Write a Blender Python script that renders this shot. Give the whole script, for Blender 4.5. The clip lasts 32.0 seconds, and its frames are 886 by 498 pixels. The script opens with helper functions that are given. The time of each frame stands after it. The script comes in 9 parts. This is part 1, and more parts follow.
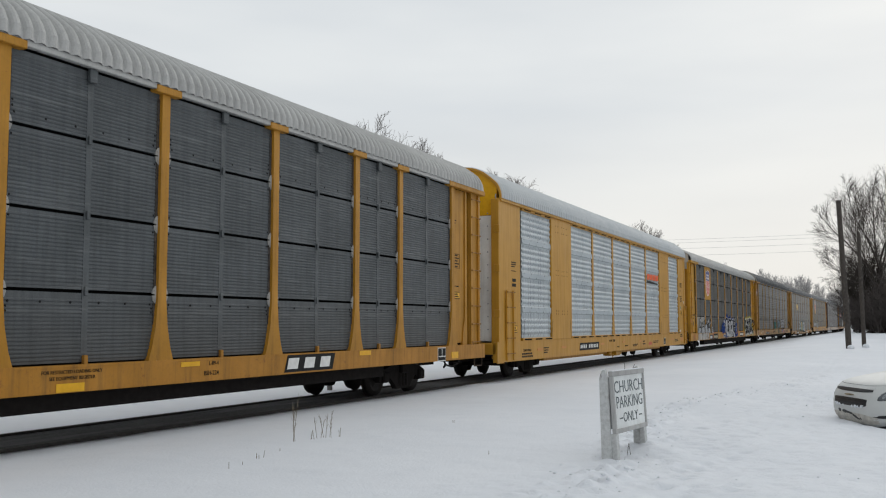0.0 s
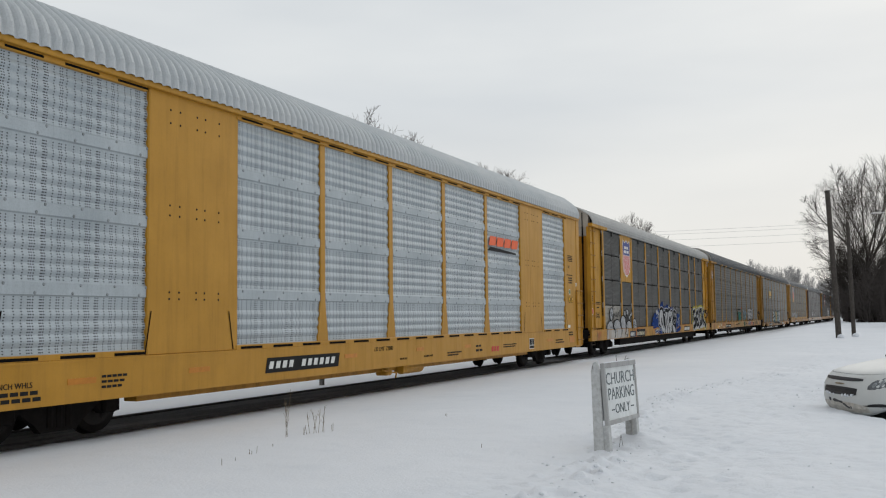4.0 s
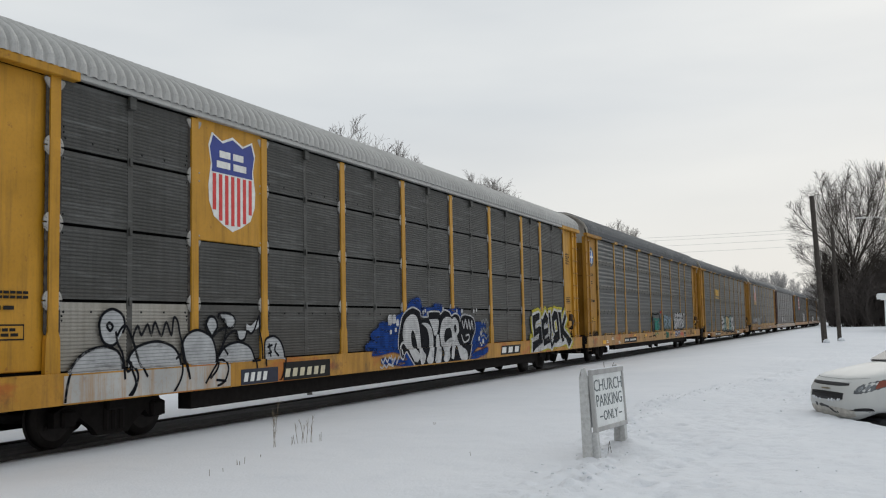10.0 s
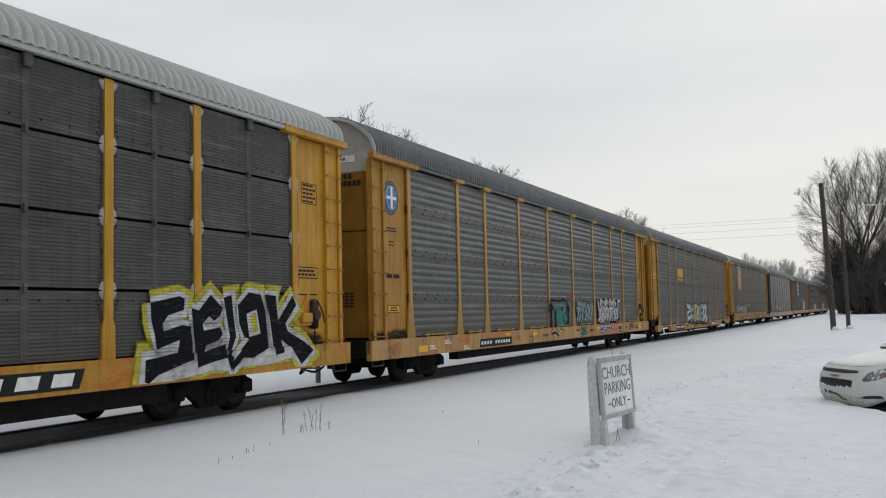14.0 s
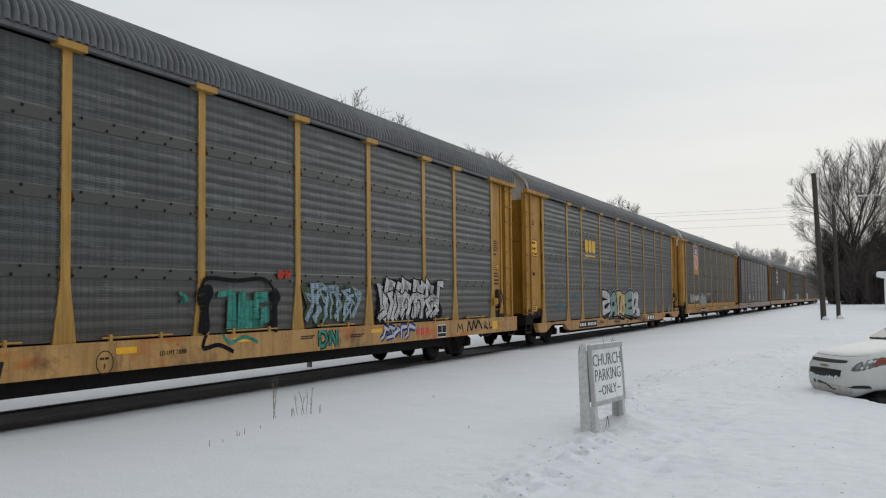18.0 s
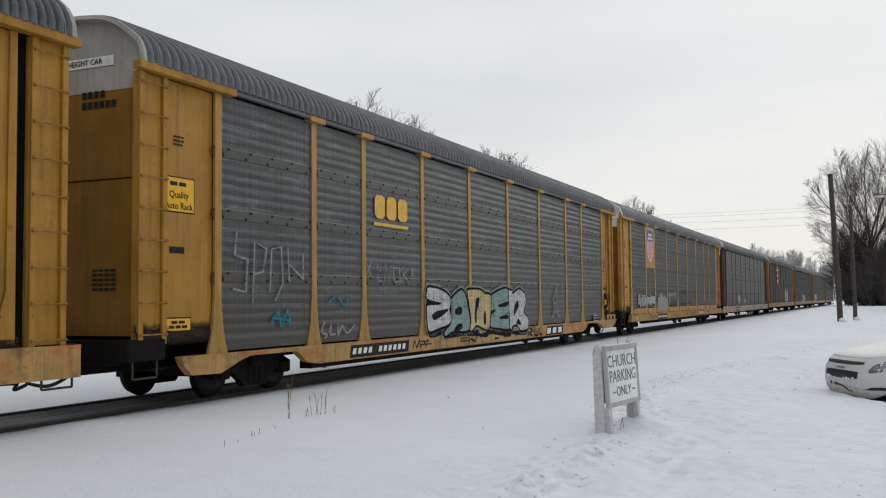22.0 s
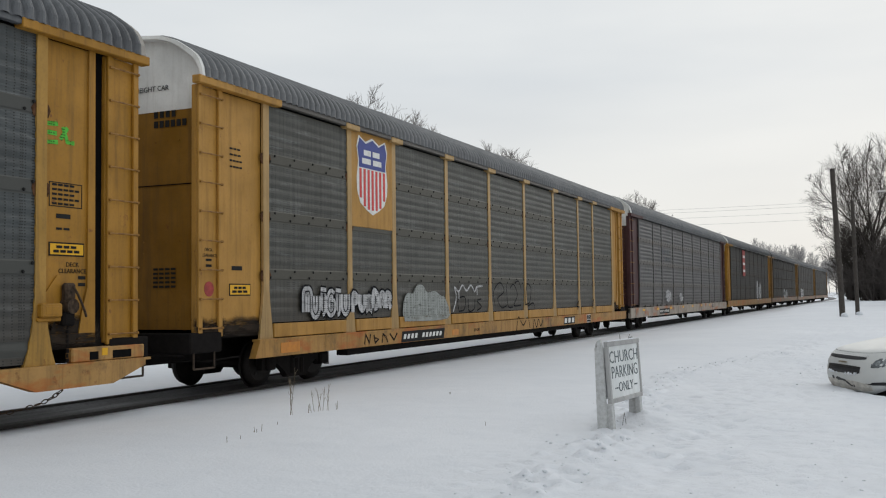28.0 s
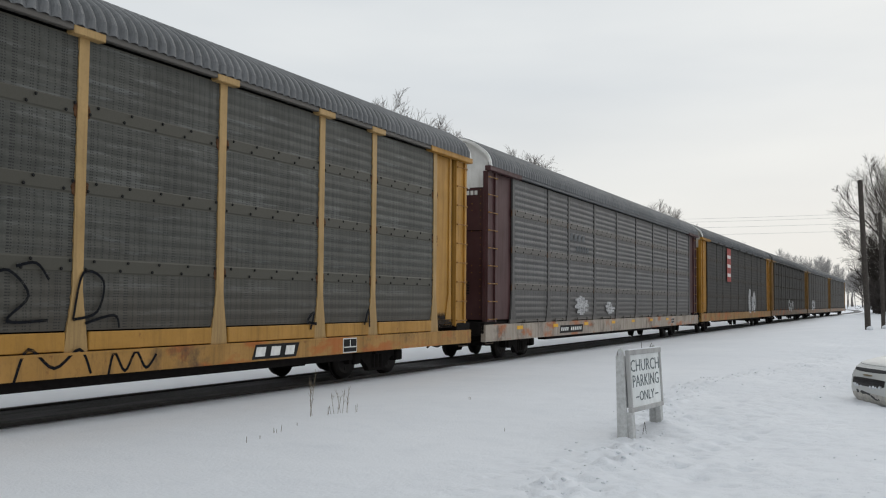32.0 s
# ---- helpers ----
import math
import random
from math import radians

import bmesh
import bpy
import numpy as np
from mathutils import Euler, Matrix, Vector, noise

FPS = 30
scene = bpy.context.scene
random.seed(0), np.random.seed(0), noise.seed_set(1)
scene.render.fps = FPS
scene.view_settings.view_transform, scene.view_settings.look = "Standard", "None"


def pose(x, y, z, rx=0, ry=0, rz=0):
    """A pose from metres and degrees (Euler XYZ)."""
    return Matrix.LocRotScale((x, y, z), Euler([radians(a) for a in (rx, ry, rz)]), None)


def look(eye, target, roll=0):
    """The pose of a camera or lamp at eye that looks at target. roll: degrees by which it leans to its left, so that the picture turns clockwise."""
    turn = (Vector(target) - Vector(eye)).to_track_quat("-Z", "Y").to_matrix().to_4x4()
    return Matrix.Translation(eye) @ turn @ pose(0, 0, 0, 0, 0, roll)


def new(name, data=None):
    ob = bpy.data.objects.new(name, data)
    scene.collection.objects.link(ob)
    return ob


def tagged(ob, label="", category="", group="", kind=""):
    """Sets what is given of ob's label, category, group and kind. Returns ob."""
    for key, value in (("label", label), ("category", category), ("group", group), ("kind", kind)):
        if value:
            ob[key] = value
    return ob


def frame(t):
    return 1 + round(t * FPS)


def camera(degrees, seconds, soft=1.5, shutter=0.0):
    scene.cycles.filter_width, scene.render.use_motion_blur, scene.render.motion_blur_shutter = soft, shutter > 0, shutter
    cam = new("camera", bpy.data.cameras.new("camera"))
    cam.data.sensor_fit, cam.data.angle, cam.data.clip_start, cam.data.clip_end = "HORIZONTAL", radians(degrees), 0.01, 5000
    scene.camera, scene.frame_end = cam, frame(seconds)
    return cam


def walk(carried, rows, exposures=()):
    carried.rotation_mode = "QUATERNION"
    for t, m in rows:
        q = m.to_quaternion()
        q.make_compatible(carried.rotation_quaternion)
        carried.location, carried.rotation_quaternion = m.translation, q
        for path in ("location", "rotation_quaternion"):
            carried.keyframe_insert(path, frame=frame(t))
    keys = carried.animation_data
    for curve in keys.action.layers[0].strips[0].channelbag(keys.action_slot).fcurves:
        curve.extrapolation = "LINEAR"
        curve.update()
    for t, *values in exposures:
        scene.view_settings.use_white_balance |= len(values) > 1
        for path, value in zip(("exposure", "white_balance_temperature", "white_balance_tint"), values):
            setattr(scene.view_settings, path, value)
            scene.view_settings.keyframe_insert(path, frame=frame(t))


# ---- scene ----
cam = camera(50.0, 32.0, 1.15)

EYE = (0.0, 0.0, 1.57)


def view(yaw, pitch, lean):
    """The camera's pose: yaw to the left of the track's direction, pitch up, lean to its left."""
    a, b = radians(yaw), radians(pitch)
    way = Vector((-math.sin(a) * math.cos(b), math.cos(a) * math.cos(b), math.sin(b)))
    return look(EYE, Vector(EYE) + way, lean)


walk(cam, [
    (0, view(24.51, 4.53, -0.06)),
    (0.5, view(24.43, 4.53, 0.13)),
    (1, view(24.27, 4.47, 0.13)),
    (1.5, view(24.18, 4.45, 0.24)),
    (2, view(24.14, 4.53, 0.40)),
    (2.5, view(24.27, 4.57, 0.21)),
    (3, view(24.15, 4.33, -0.36)),
    (3.5, view(24.00, 4.22, -0.64)),
    (5.5, view(23.75, 3.98, -0.55)),
    (6, view(23.68, 3.98, -0.36)),
    (6.5, view(23.69, 4.04, -0.23)),
    (7, view(23.72, 4.11, -0.26)),
    (7.5, view(23.66, 4.21, -0.18)),
    (8, view(23.28, 4.26, -0.38)),
    (8.5, view(23.35, 4.44, -0.48)),
    (9, view(23.59, 4.55, -0.73)),
    (9.5, view(23.42, 4.67, -0.88)),
    (10, view(23.17, 4.63, -1.18)),
    (10.5, view(23.06, 4.56, -1.33)),
    (11, view(23.07, 4.44, -1.45)),
    (11.5, view(22.98, 4.37, -1.59)),
    (12, view(23.09, 4.24, -1.68)),
    (12.5, view(23.40, 4.13, -1.64)),
    (13, view(23.83, 3.95, -1.52)),
    (13.5, view(23.98, 3.90, -1.43)),
    (14, view(23.66, 3.93, -1.28)),
    (14.5, view(23.42, 3.93, -1.10)),
    (15, view(23.49, 3.93, -0.86)),
    (15.5, view(23.32, 3.76, -0.61)),
    (17.5, view(23.17, 3.17, -0.69)),
    (18, view(23.23, 3.06, -0.64)),
    (18.5, view(23.54, 2.90, -0.62)),
    (19, view(23.65, 2.87, -0.50)),
    (19.5, view(23.67, 2.84, -0.39)),
    (20, view(23.81, 2.91, -0.46)),
    (20.5, view(23.97, 2.93, -0.50)),
    (21, view(24.08, 2.98, -0.58)),
    (21.5, view(24.22, 3.03, -0.64)),
    (22, view(24.09, 3.12, -0.57)),
    (22.5, view(24.13, 3.08, -0.59)),
    (23, view(24.24, 3.01, -0.78)),
    (23.5, view(24.28, 3.03, -0.95)),
    (24, view(24.39, 3.01, -0.95)),
    (24.5, view(24.55, 2.89, -1.02)),
    (25, view(24.41, 2.93, -0.88)),
    (25.5, view(24.22, 2.98, -0.59)),
    (27.5, view(24.02, 2.90, -0.54)),
    (28, view(24.20, 2.88, -0.72)),
    (28.5, view(24.31, 2.83, -0.77)),
    (29, view(24.49, 2.83, -0.62)),
    (29.5, view(24.68, 2.91, -0.26)),
    (30, view(24.83, 3.00, -0.13)),
    (30.5, view(25.04, 3.07, -0.16)),
    (31, view(25.26, 3.11, 0.07)),
    (31.5, view(25.45, 3.09, 0.16)),
    (32, view(25.56, 3.16, 0.46)),
], exposures=[(0.0, 0.0), (2.6, 0.0), (3.0, -0.06), (20.2, -0.06), (20.8, 0.0), (32.0, -0.02)])

# ---- world, sun ----
world = bpy.data.worlds.new("overcast")
scene.world = world
world.use_nodes = True
wn, wl = world.node_tree.nodes, world.node_tree.links
wn.clear()
w_out = wn.new("ShaderNodeOutputWorld")
w_bg = wn.new("ShaderNodeBackground")
w_bg.inputs["Strength"].default_value = 1.0
w_sky = wn.new("ShaderNodeTexSky")
w_sky.sky_type = "NISHITA"
w_sky.sun_disc = False
w_sky.sun_elevation, w_sky.sun_rotation = radians(26), radians(8)
w_sky.air_density, w_sky.dust_density = 1.0, 3.0
w_gain = wn.new("ShaderNodeVectorMath")
w_gain.operation = "SCALE"
w_gain.inputs["Scale"].default_value = 0.003
w_co = wn.new("ShaderNodeTexCoord")
w_map = wn.new("ShaderNodeMapping")
w_map.inputs["Scale"].default_value = (1.3, 1.3, 6.0)
w_noise = wn.new("ShaderNodeTexNoise")
w_noise.inputs["Scale"].default_value = 1.6
w_noise.inputs["Detail"].default_value = 4.0
w_noise.inputs["Roughness"].default_value = 0.45
w_ramp = wn.new("ShaderNodeValToRGB")
w_ramp.color_ramp.elements[0].position = 0.3
w_ramp.color_ramp.elements[0].color = (0.64, 0.68, 0.715, 1)
w_ramp.color_ramp.elements[1].position = 0.72
w_ramp.color_ramp.elements[1].color = (0.80, 0.825, 0.83, 1)
w_sep = wn.new("ShaderNodeSeparateXYZ")
w_low = wn.new("ShaderNodeMapRange")
w_low.inputs["From Min"].default_value, w_low.inputs["From Max"].default_value = 0.02, 0.22
w_low.inputs["To Min"].default_value, w_low.inputs["To Max"].default_value = 1.0, 0.0
w_mix = wn.new("ShaderNodeMix")
w_mix.data_type = "RGBA"
w_mix.inputs["B"].default_value = (0.86, 0.84, 0.79, 1)
w_half = wn.new("ShaderNodeMath")
w_half.operation = "MULTIPLY"
w_half.inputs[1].default_value = 0.75
w_add = wn.new("ShaderNodeVectorMath")
w_add.operation = "ADD"
wl.new(w_co.outputs["Generated"], w_map.inputs["Vector"])
wl.new(w_map.outputs["Vector"], w_noise.inputs["Vector"])
wl.new(w_noise.outputs["Fac"], w_ramp.inputs["Fac"])
wl.new(w_co.outputs["Generated"], w_sep.inputs["Vector"])
wl.new(w_sep.outputs["Z"], w_low.inputs["Value"])
wl.new(w_low.outputs["Result"], w_half.inputs[0])
wl.new(w_half.outputs["Value"], w_mix.inputs["Factor"])
wl.new(w_ramp.outputs["Color"], w_mix.inputs["A"])
wl.new(w_sky.outputs["Color"], w_gain.inputs[0])
wl.new(w_gain.outputs["Vector"], w_add.inputs[0])
wl.new(w_mix.outputs["Result"], w_add.inputs[1])
wl.new(w_add.outputs["Vector"], w_bg.inputs["Color"])
wl.new(w_bg.outputs["Background"], w_out.inputs["Surface"])

sun = new("sun", bpy.data.lights.new("sun", "SUN"))
sun.data.energy, sun.data.angle, sun.data.color = 0.5, radians(40), (1.0, 0.96, 0.9)
sun.matrix_basis = look((8, 60, 30), (0, 0, 0))
scene.view_settings.exposure = 0.0


# ---- materials ----
class Nodes:
    """A principled material with short calls for its nodes."""

    def __init__(self, name, rough=0.6, metal=0.0, spec=0.5):
        self.mat = bpy.data.materials.new(name)
        self.mat.use_nodes = True
        self.t = self.mat.node_tree
        self.bsdf = self.t.nodes["Principled BSDF"]
        self.bsdf.inputs["Roughness"].default_value = rough
        self.bsdf.inputs["Metallic"].default_value = metal
        self.bsdf.inputs["Specular IOR Level"].default_value = spec

    def add(self, kind, **values):
        n = self.t.nodes.new("ShaderNode" + kind)
        for k, v in values.items():
            n.inputs[k].default_value = v
        return n

    def link(self, a, b):
        self.t.links.new(a, b)

    def coord(self, scale=(1, 1, 1), which="Object"):
        c, m = self.add("TexCoord"), self.add("Mapping")
        m.inputs["Scale"].default_value = scale
        self.link(c.outputs[which], m.inputs["Vector"])
        return m.outputs["Vector"]

    def noise(self, vec, scale, detail=4.0, rough=0.55):
        n = self.add("TexNoise", Scale=scale, Detail=detail, Roughness=rough)
        self.link(vec, n.inputs["Vector"])
        return n.outputs["Fac"]

    def ramp(self, fac, p0, p1, a=0.0, b=1.0):
        m = self.add("MapRange")
        for k, v in (("From Min", p0), ("From Max", p1), ("To Min", a), ("To Max", b)):
            m.inputs[k].default_value = v
        self.link(fac, m.inputs["Value"])
        return m.outputs["Result"]

    def math(self, op, a, b=None, c=None):
        n = self.t.nodes.new("ShaderNodeMath")
        n.operation = op
        for i, v in enumerate((a, b, c)):
            if v is None:
                continue
            if isinstance(v, (int, float)):
                n.inputs[i].default_value = v
            else:
                self.link(v, n.inputs[i])
        return n.outputs["Value"]

    def mix(self, fac, a, b):
        n = self.t.nodes.new("ShaderNodeMix")
        n.data_type = "RGBA"
        for key, v in (("Factor", fac), ("A", a), ("B", b)):
            if isinstance(v, (int, float)):
                n.inputs[key].default_value = v
            elif isinstance(v, tuple):
                n.inputs[key].default_value = (*v[:3], 1)
            else:
                self.link(v, n.inputs[key])
        return n.outputs["Result"]

    def color(self, out):
        if isinstance(out, tuple):
            self.bsdf.inputs["Base Color"].default_value = (*out[:3], 1)
        else:
            self.link(out, self.bsdf.inputs["Base Color"])

    def vents(self, v):
        """Rows of small vent holes in uneven columns, none on the flat bands."""
        sep = self.add("SeparateXYZ")
        self.link(v, sep.inputs["Vector"])
        y, z = sep.outputs["Y"], sep.outputs["Z"]
        wob = self.math("FRACT", self.math("MULTIPLY", y, 1.075))
        cols = None
        for c in (0.06, 0.17, 0.205, 0.25, 0.37, 0.395, 0.43, 0.55, 0.66, 0.7, 0.78, 0.93):
            d = self.math("LESS_THAN", self.math("ABSOLUTE", self.math("SUBTRACT", wob, c)), 0.0125)
            cols = d if cols is None else self.math("MAXIMUM", cols, d)
        dz = self.math("LESS_THAN", self.math("FRACT", self.math("MULTIPLY", z, 27.0)), 0.42)
        gap = self.math("GREATER_THAN", self.math("FRACT", self.math("MULTIPLY", self.math("SUBTRACT", z, 1.90), 1 / 1.0125)), 0.195)
        return self.math("MULTIPLY", self.math("MULTIPLY", cols, dz), gap), gap

    def bump(self, height, strength=0.3, dist=0.02):
        n = self.add("Bump", Strength=strength, Distance=dist)
        self.link(height, n.inputs["Height"])
        self.link(n.outputs["Normal"], self.bsdf.inputs["Normal"])


def painted(name, base, grime=(0.06, 0.045, 0.03), amount=0.5, rough=0.5, rust=0.0, tone=0.12, patch=False, spec=0.25):
    """Sprayed paint with faded patches, rain streaks and a little rust."""
    m = Nodes(name, rough, spec=spec)
    v, streak = m.coord(), m.coord((5.0, 5.0, 0.35))
    fade = m.noise(v, 1.3, 5)
    pale = tuple(min(1, c * (1 + tone) + tone * 0.08) for c in base)
    deep = tuple(c * (1 - tone) for c in base)
    col = m.mix(m.ramp(fade, 0.35, 0.65), deep, pale)
    run = m.noise(streak, 1.6, 6, 0.65)
    fine = m.noise(v, 22.0, 4)
    dirt = m.math("MULTIPLY", m.ramp(run, 0.48, 0.78), amount)
    col = m.mix(dirt, col, grime)
    col = m.mix(m.math("MULTIPLY", m.ramp(fine, 0.5, 0.8), amount * 0.35), col, grime)
    if rust:
        spot = m.noise(v, 4.5, 6, 0.7)
        col = m.mix(m.ramp(spot, 0.66 - 0.1 * rust, 0.74 - 0.06 * rust, 0.0, 0.85), col, (0.16, 0.055, 0.02))
    if patch:
        worn = m.noise(m.coord((0.8, 0.8, 2.0)), 1.1, 5, 0.6)
        col = m.mix(m.ramp(worn, 0.52, 0.62, 0.0, 0.8), col, (0.38, 0.105, 0.018))
        col = m.mix(m.ramp(m.noise(v, 0.8, 6, 0.7), 0.56, 0.68, 0.0, 0.75), col, (0.05, 0.035, 0.025))
    m.color(col)
    m.link(m.ramp(run, 0.3, 0.8, rough - 0.08, min(1, rough + 0.2)), m.bsdf.inputs["Roughness"])
    m.bump(fine, 0.08, 0.004)
    return m.mat


def galvanised(name, base, dull, metal=0.35, rough=0.5, holes=False, grime=0.5, shine=0.0):
    """Zinc-coated sheet: spangle, dull bands, rain streaks, and rows of small vent holes."""
    m = Nodes(name, rough, metal * (0.5 if name.startswith("panel_grey") else 1.0), 0.34)
    v, streak = m.coord(), m.coord((4.0, 4.0, 0.25))
    col = m.mix(m.ramp(m.noise(v, 0.9, 4), 0.35, 0.65), base, dull)
    run = m.noise(streak, 2.2, 6, 0.6)
    fine = m.noise(v, 45.0, 3)
    col = m.mix(m.math("MULTIPLY", m.ramp(run, 0.45, 0.75), grime), col, tuple(c * 0.42 for c in dull))
    col = m.mix(m.math("MULTIPLY", m.ramp(fine, 0.45, 0.75), 0.22), col, tuple(c * 0.5 for c in base))
    # pale streaks along the ribs: bright zinc, with its highlights put into the colour
    if shine:
        sheen = m.noise(m.coord((1.0, 0.55, 7.0)), 1.5, 5, 0.7)
        col = m.mix(m.ramp(sheen, 0.54, 0.70, 0.0, shine), col, (0.30, 0.31, 0.31))
    sep = m.add("SeparateXYZ")
    m.link(v, sep.inputs["Vector"])
    mud = m.math("MULTIPLY", m.ramp(m.math("ADD", sep.outputs["Z"], m.math("MULTIPLY", m.noise(v, 1.7, 5), 1.6)), 3.3, 1.4), 0.0 if metal == 0.3 else 0.7 if name in ("panel_grey_green", "panel_grey_teal", "panel_grey_olive") else 0.4)
    col = m.mix(mud, col, (0.052, 0.039, 0.026)) if name.startswith("panel") else col
    if holes:
        hole, gap = m.vents(v)
        col = m.mix(m.math("SUBTRACT", 1.0, gap), col, tuple(c * 1.2 for c in (dull[0] * 1.06, dull[1], dull[2] * 0.92))) if metal < 0.3 else col
        col = m.mix(m.math("MULTIPLY", hole, 0.9), col, (0.015, 0.015, 0.015))
    m.color(col)
    m.link(m.ramp(fine, 0.3, 0.7, rough - 0.08, rough + 0.15), m.bsdf.inputs["Roughness"])
    m.bump(m.noise(v, 6.0, 3), 0.1, 0.01)
    return m.mat


def plain(name, base, rough=0.6, metal=0.0, var=0.25, scale=9.0, spec=0.3):
    m = Nodes(name, rough, metal, spec)
    n = m.noise(m.coord(), scale, 5)
    m.color(m.mix(m.ramp(n, 0.3, 0.7), tuple(c * (1 - var) for c in base), tuple(min(1, c * (1 + var)) for c in base)))
    m.bump(n, 0.1, 0.005)
    return m.mat


def spray(name, base, var=0.25, scale=6.0, ribs=False, wear=0.5):
    """Spray paint on a pressed panel: it thins out where "bare" rises at its rim, is worn in flecks, and takes the ribs or vent holes under it."""
    m = Nodes(name, 0.75, spec=0.05)
    v = m.coord()
    n, grain, worn = m.noise(v, scale, 5), m.noise(v, 55.0, 3), m.noise(m.coord((1.0, 0.45, 2.6)), 4.0, 6, 0.7)
    col = m.mix(m.ramp(n, 0.3, 0.7), tuple(c * (1 - var) for c in base), tuple(min(1, c * (1 + var)) for c in base))
    sep = m.add("SeparateXYZ")
    m.link(v, sep.inputs["Vector"])
    high = m.math("GREATER_THAN", sep.outputs["Z"], 1.05)
    if ribs:
        # darker lines at the rib pitch: the grooves' shade put into the paint colour
        wave = m.math("FRACT", m.math("MULTIPLY", sep.outputs["Z"], 20.0))
        line = m.math("MULTIPLY", m.math("LESS_THAN", wave, 0.24), high)
        col = m.mix(m.math("MULTIPLY", line, 0.55), col, tuple(c * 0.25 + 0.006 for c in base))
    else:
        hole, gap = m.vents(v)
        col = m.mix(m.math("MULTIPLY", m.math("MULTIPLY", hole, high), 0.8), col, (0.02, 0.02, 0.02))
    m.color(col)
    rim = m.add("Attribute")
    rim.attribute_name = "bare"
    thin = m.ramp(m.math("MULTIPLY", rim.outputs["Fac"], m.math("ADD", 0.55, grain)), 0.2, 0.75)
    fleck = m.ramp(worn, 0.54, 0.66, 0.0, wear)
    m.link(m.math("SUBTRACT", 1.0, m.math("MAXIMUM", thin, fleck)), m.bsdf.inputs["Alpha"])
    m.bump(n, 0.1, 0.005)
    return m.mat


M = {}
M["yellow_a"] = painted("yellow_paint_weathered", (0.40, 0.186, 0.014), amount=0.5, rust=0.25)
M["yellow_b"] = painted("yellow_paint_clean", (0.45, 0.226, 0.024), amount=0.22, rough=0.42, tone=0.06)
M["yellow_c"] = painted("yellow_paint_stained", (0.45, 0.222, 0.014), amount=0.5, rust=0.2)
M["yellow_d"] = painted("yellow_paint_faded", (0.34, 0.164, 0.015), amount=0.55, rust=0.35)
M["post_tan"] = painted("post_paint_weathered", (0.37, 0.206, 0.04), amount=0.65, rust=0.3)
M["yellow_f"] = painted("yellow_paint_pale", (0.39, 0.20, 0.035), amount=0.42, rust=0.2)
M["sill_a"] = painted("sill_paint_worn", (0.38, 0.168, 0.014), amount=0.6, rust=0.4)
M["sill_c"] = painted("sill_paint_patched", (0.42, 0.205, 0.02), amount=0.6, rust=0.5, patch=True)
M["sill_d"] = painted("sill_paint_rusted", (0.40, 0.225, 0.07), amount=0.65, rust=0.6, patch=True)
M["sill_far"] = painted("sill_paint_dark", (0.30, 0.16, 0.04), amount=0.75, rust=0.6, patch=True)
M["sill_grey"] = painted("sill_paint_greyed", (0.34, 0.29, 0.24), amount=0.6, rust=0.5, patch=True)
# darker sill and yellow paint for the last three cars
M["sill_dark"] = painted("sill_paint_darkest", (0.16, 0.10, 0.05), amount=0.8, rust=0.6, patch=True)
M["yellow_far"] = painted("yellow_paint_dark", (0.20, 0.105, 0.02), amount=0.7, rust=0.4)
M["post_pale"] = painted("post_paint_pale", (0.39, 0.25, 0.10), amount=0.5, rust=0.25)
M["sill_f"] = painted("sill_paint_pale_worn", (0.36, 0.19, 0.045), amount=0.6, rust=0.5, patch=True)
M["ochre_end"] = painted("end_door_ochre", (0.235, 0.112, 0.010), amount=0.55, rust=0.25, spec=0.1)
M["ochre_leaf"] = painted("door_leaf_ochre", (0.34, 0.155, 0.012), amount=0.5, rust=0.3, spec=0.15)
M["rust"] = plain("rust_stain", (0.13, 0.04, 0.015), 0.9)
M["rung_worn"] = painted("rung_paint_worn", (0.26, 0.125, 0.02), amount=0.8, rust=0.9)
M["maroon"] = painted("maroon_paint", (0.06, 0.022, 0.023), amount=0.4)
M["white_paint"] = painted("white_paint_weathered", (0.72, 0.72, 0.70), (0.3, 0.27, 0.22), 0.35)
M["grey_top"] = painted("grey_end_paint", (0.36, 0.34, 0.31), (0.15, 0.12, 0.09), 0.5, spec=0.1)
M["bright_yellow"] = plain("safety_yellow_paint", (0.70, 0.37, 0.01), 0.45, var=0.08)
M["orange_tape"] = plain("reflective_tape", (0.50, 0.19, 0.022), 0.4, var=0.12)
M["panel_a"] = galvanised("panel_grey_sooted", (0.098, 0.108, 0.116), (0.07, 0.078, 0.083), 0.25, 0.55, shine=0.2)
M["panel_b"] = galvanised("panel_bright_zinc", (0.43, 0.475, 0.505), (0.345, 0.39, 0.42), 0.3, 0.45, True, 0.2)
M["panel_c"] = galvanised("panel_grey_brown", (0.074, 0.074, 0.071), (0.052, 0.052, 0.048), 0.2, 0.6, shine=0.22)
M["panel_d"] = galvanised("panel_grey_green", (0.058, 0.066, 0.069), (0.042, 0.046, 0.046), 0.25, 0.42, True, shine=0.28)
M["panel_e"] = galvanised("panel_grey_teal", (0.064, 0.073, 0.075), (0.045, 0.049, 0.049), 0.25, 0.42, True, shine=0.3)
# darker panel sheet for the last four cars
M["panel_far"] = galvanised("panel_grey_dark", (0.05, 0.047, 0.043), (0.036, 0.033, 0.03), 0.2, 0.75, True, shine=0.1)
M["panel_f"] = galvanised("panel_grey_olive", (0.072, 0.073, 0.064), (0.049, 0.049, 0.042), 0.25, 0.5, True, shine=0.25)
M["panel_g"] = galvanised("panel_pale_grey", (0.115, 0.113, 0.114), (0.084, 0.082, 0.081), 0.25, 0.5, True)
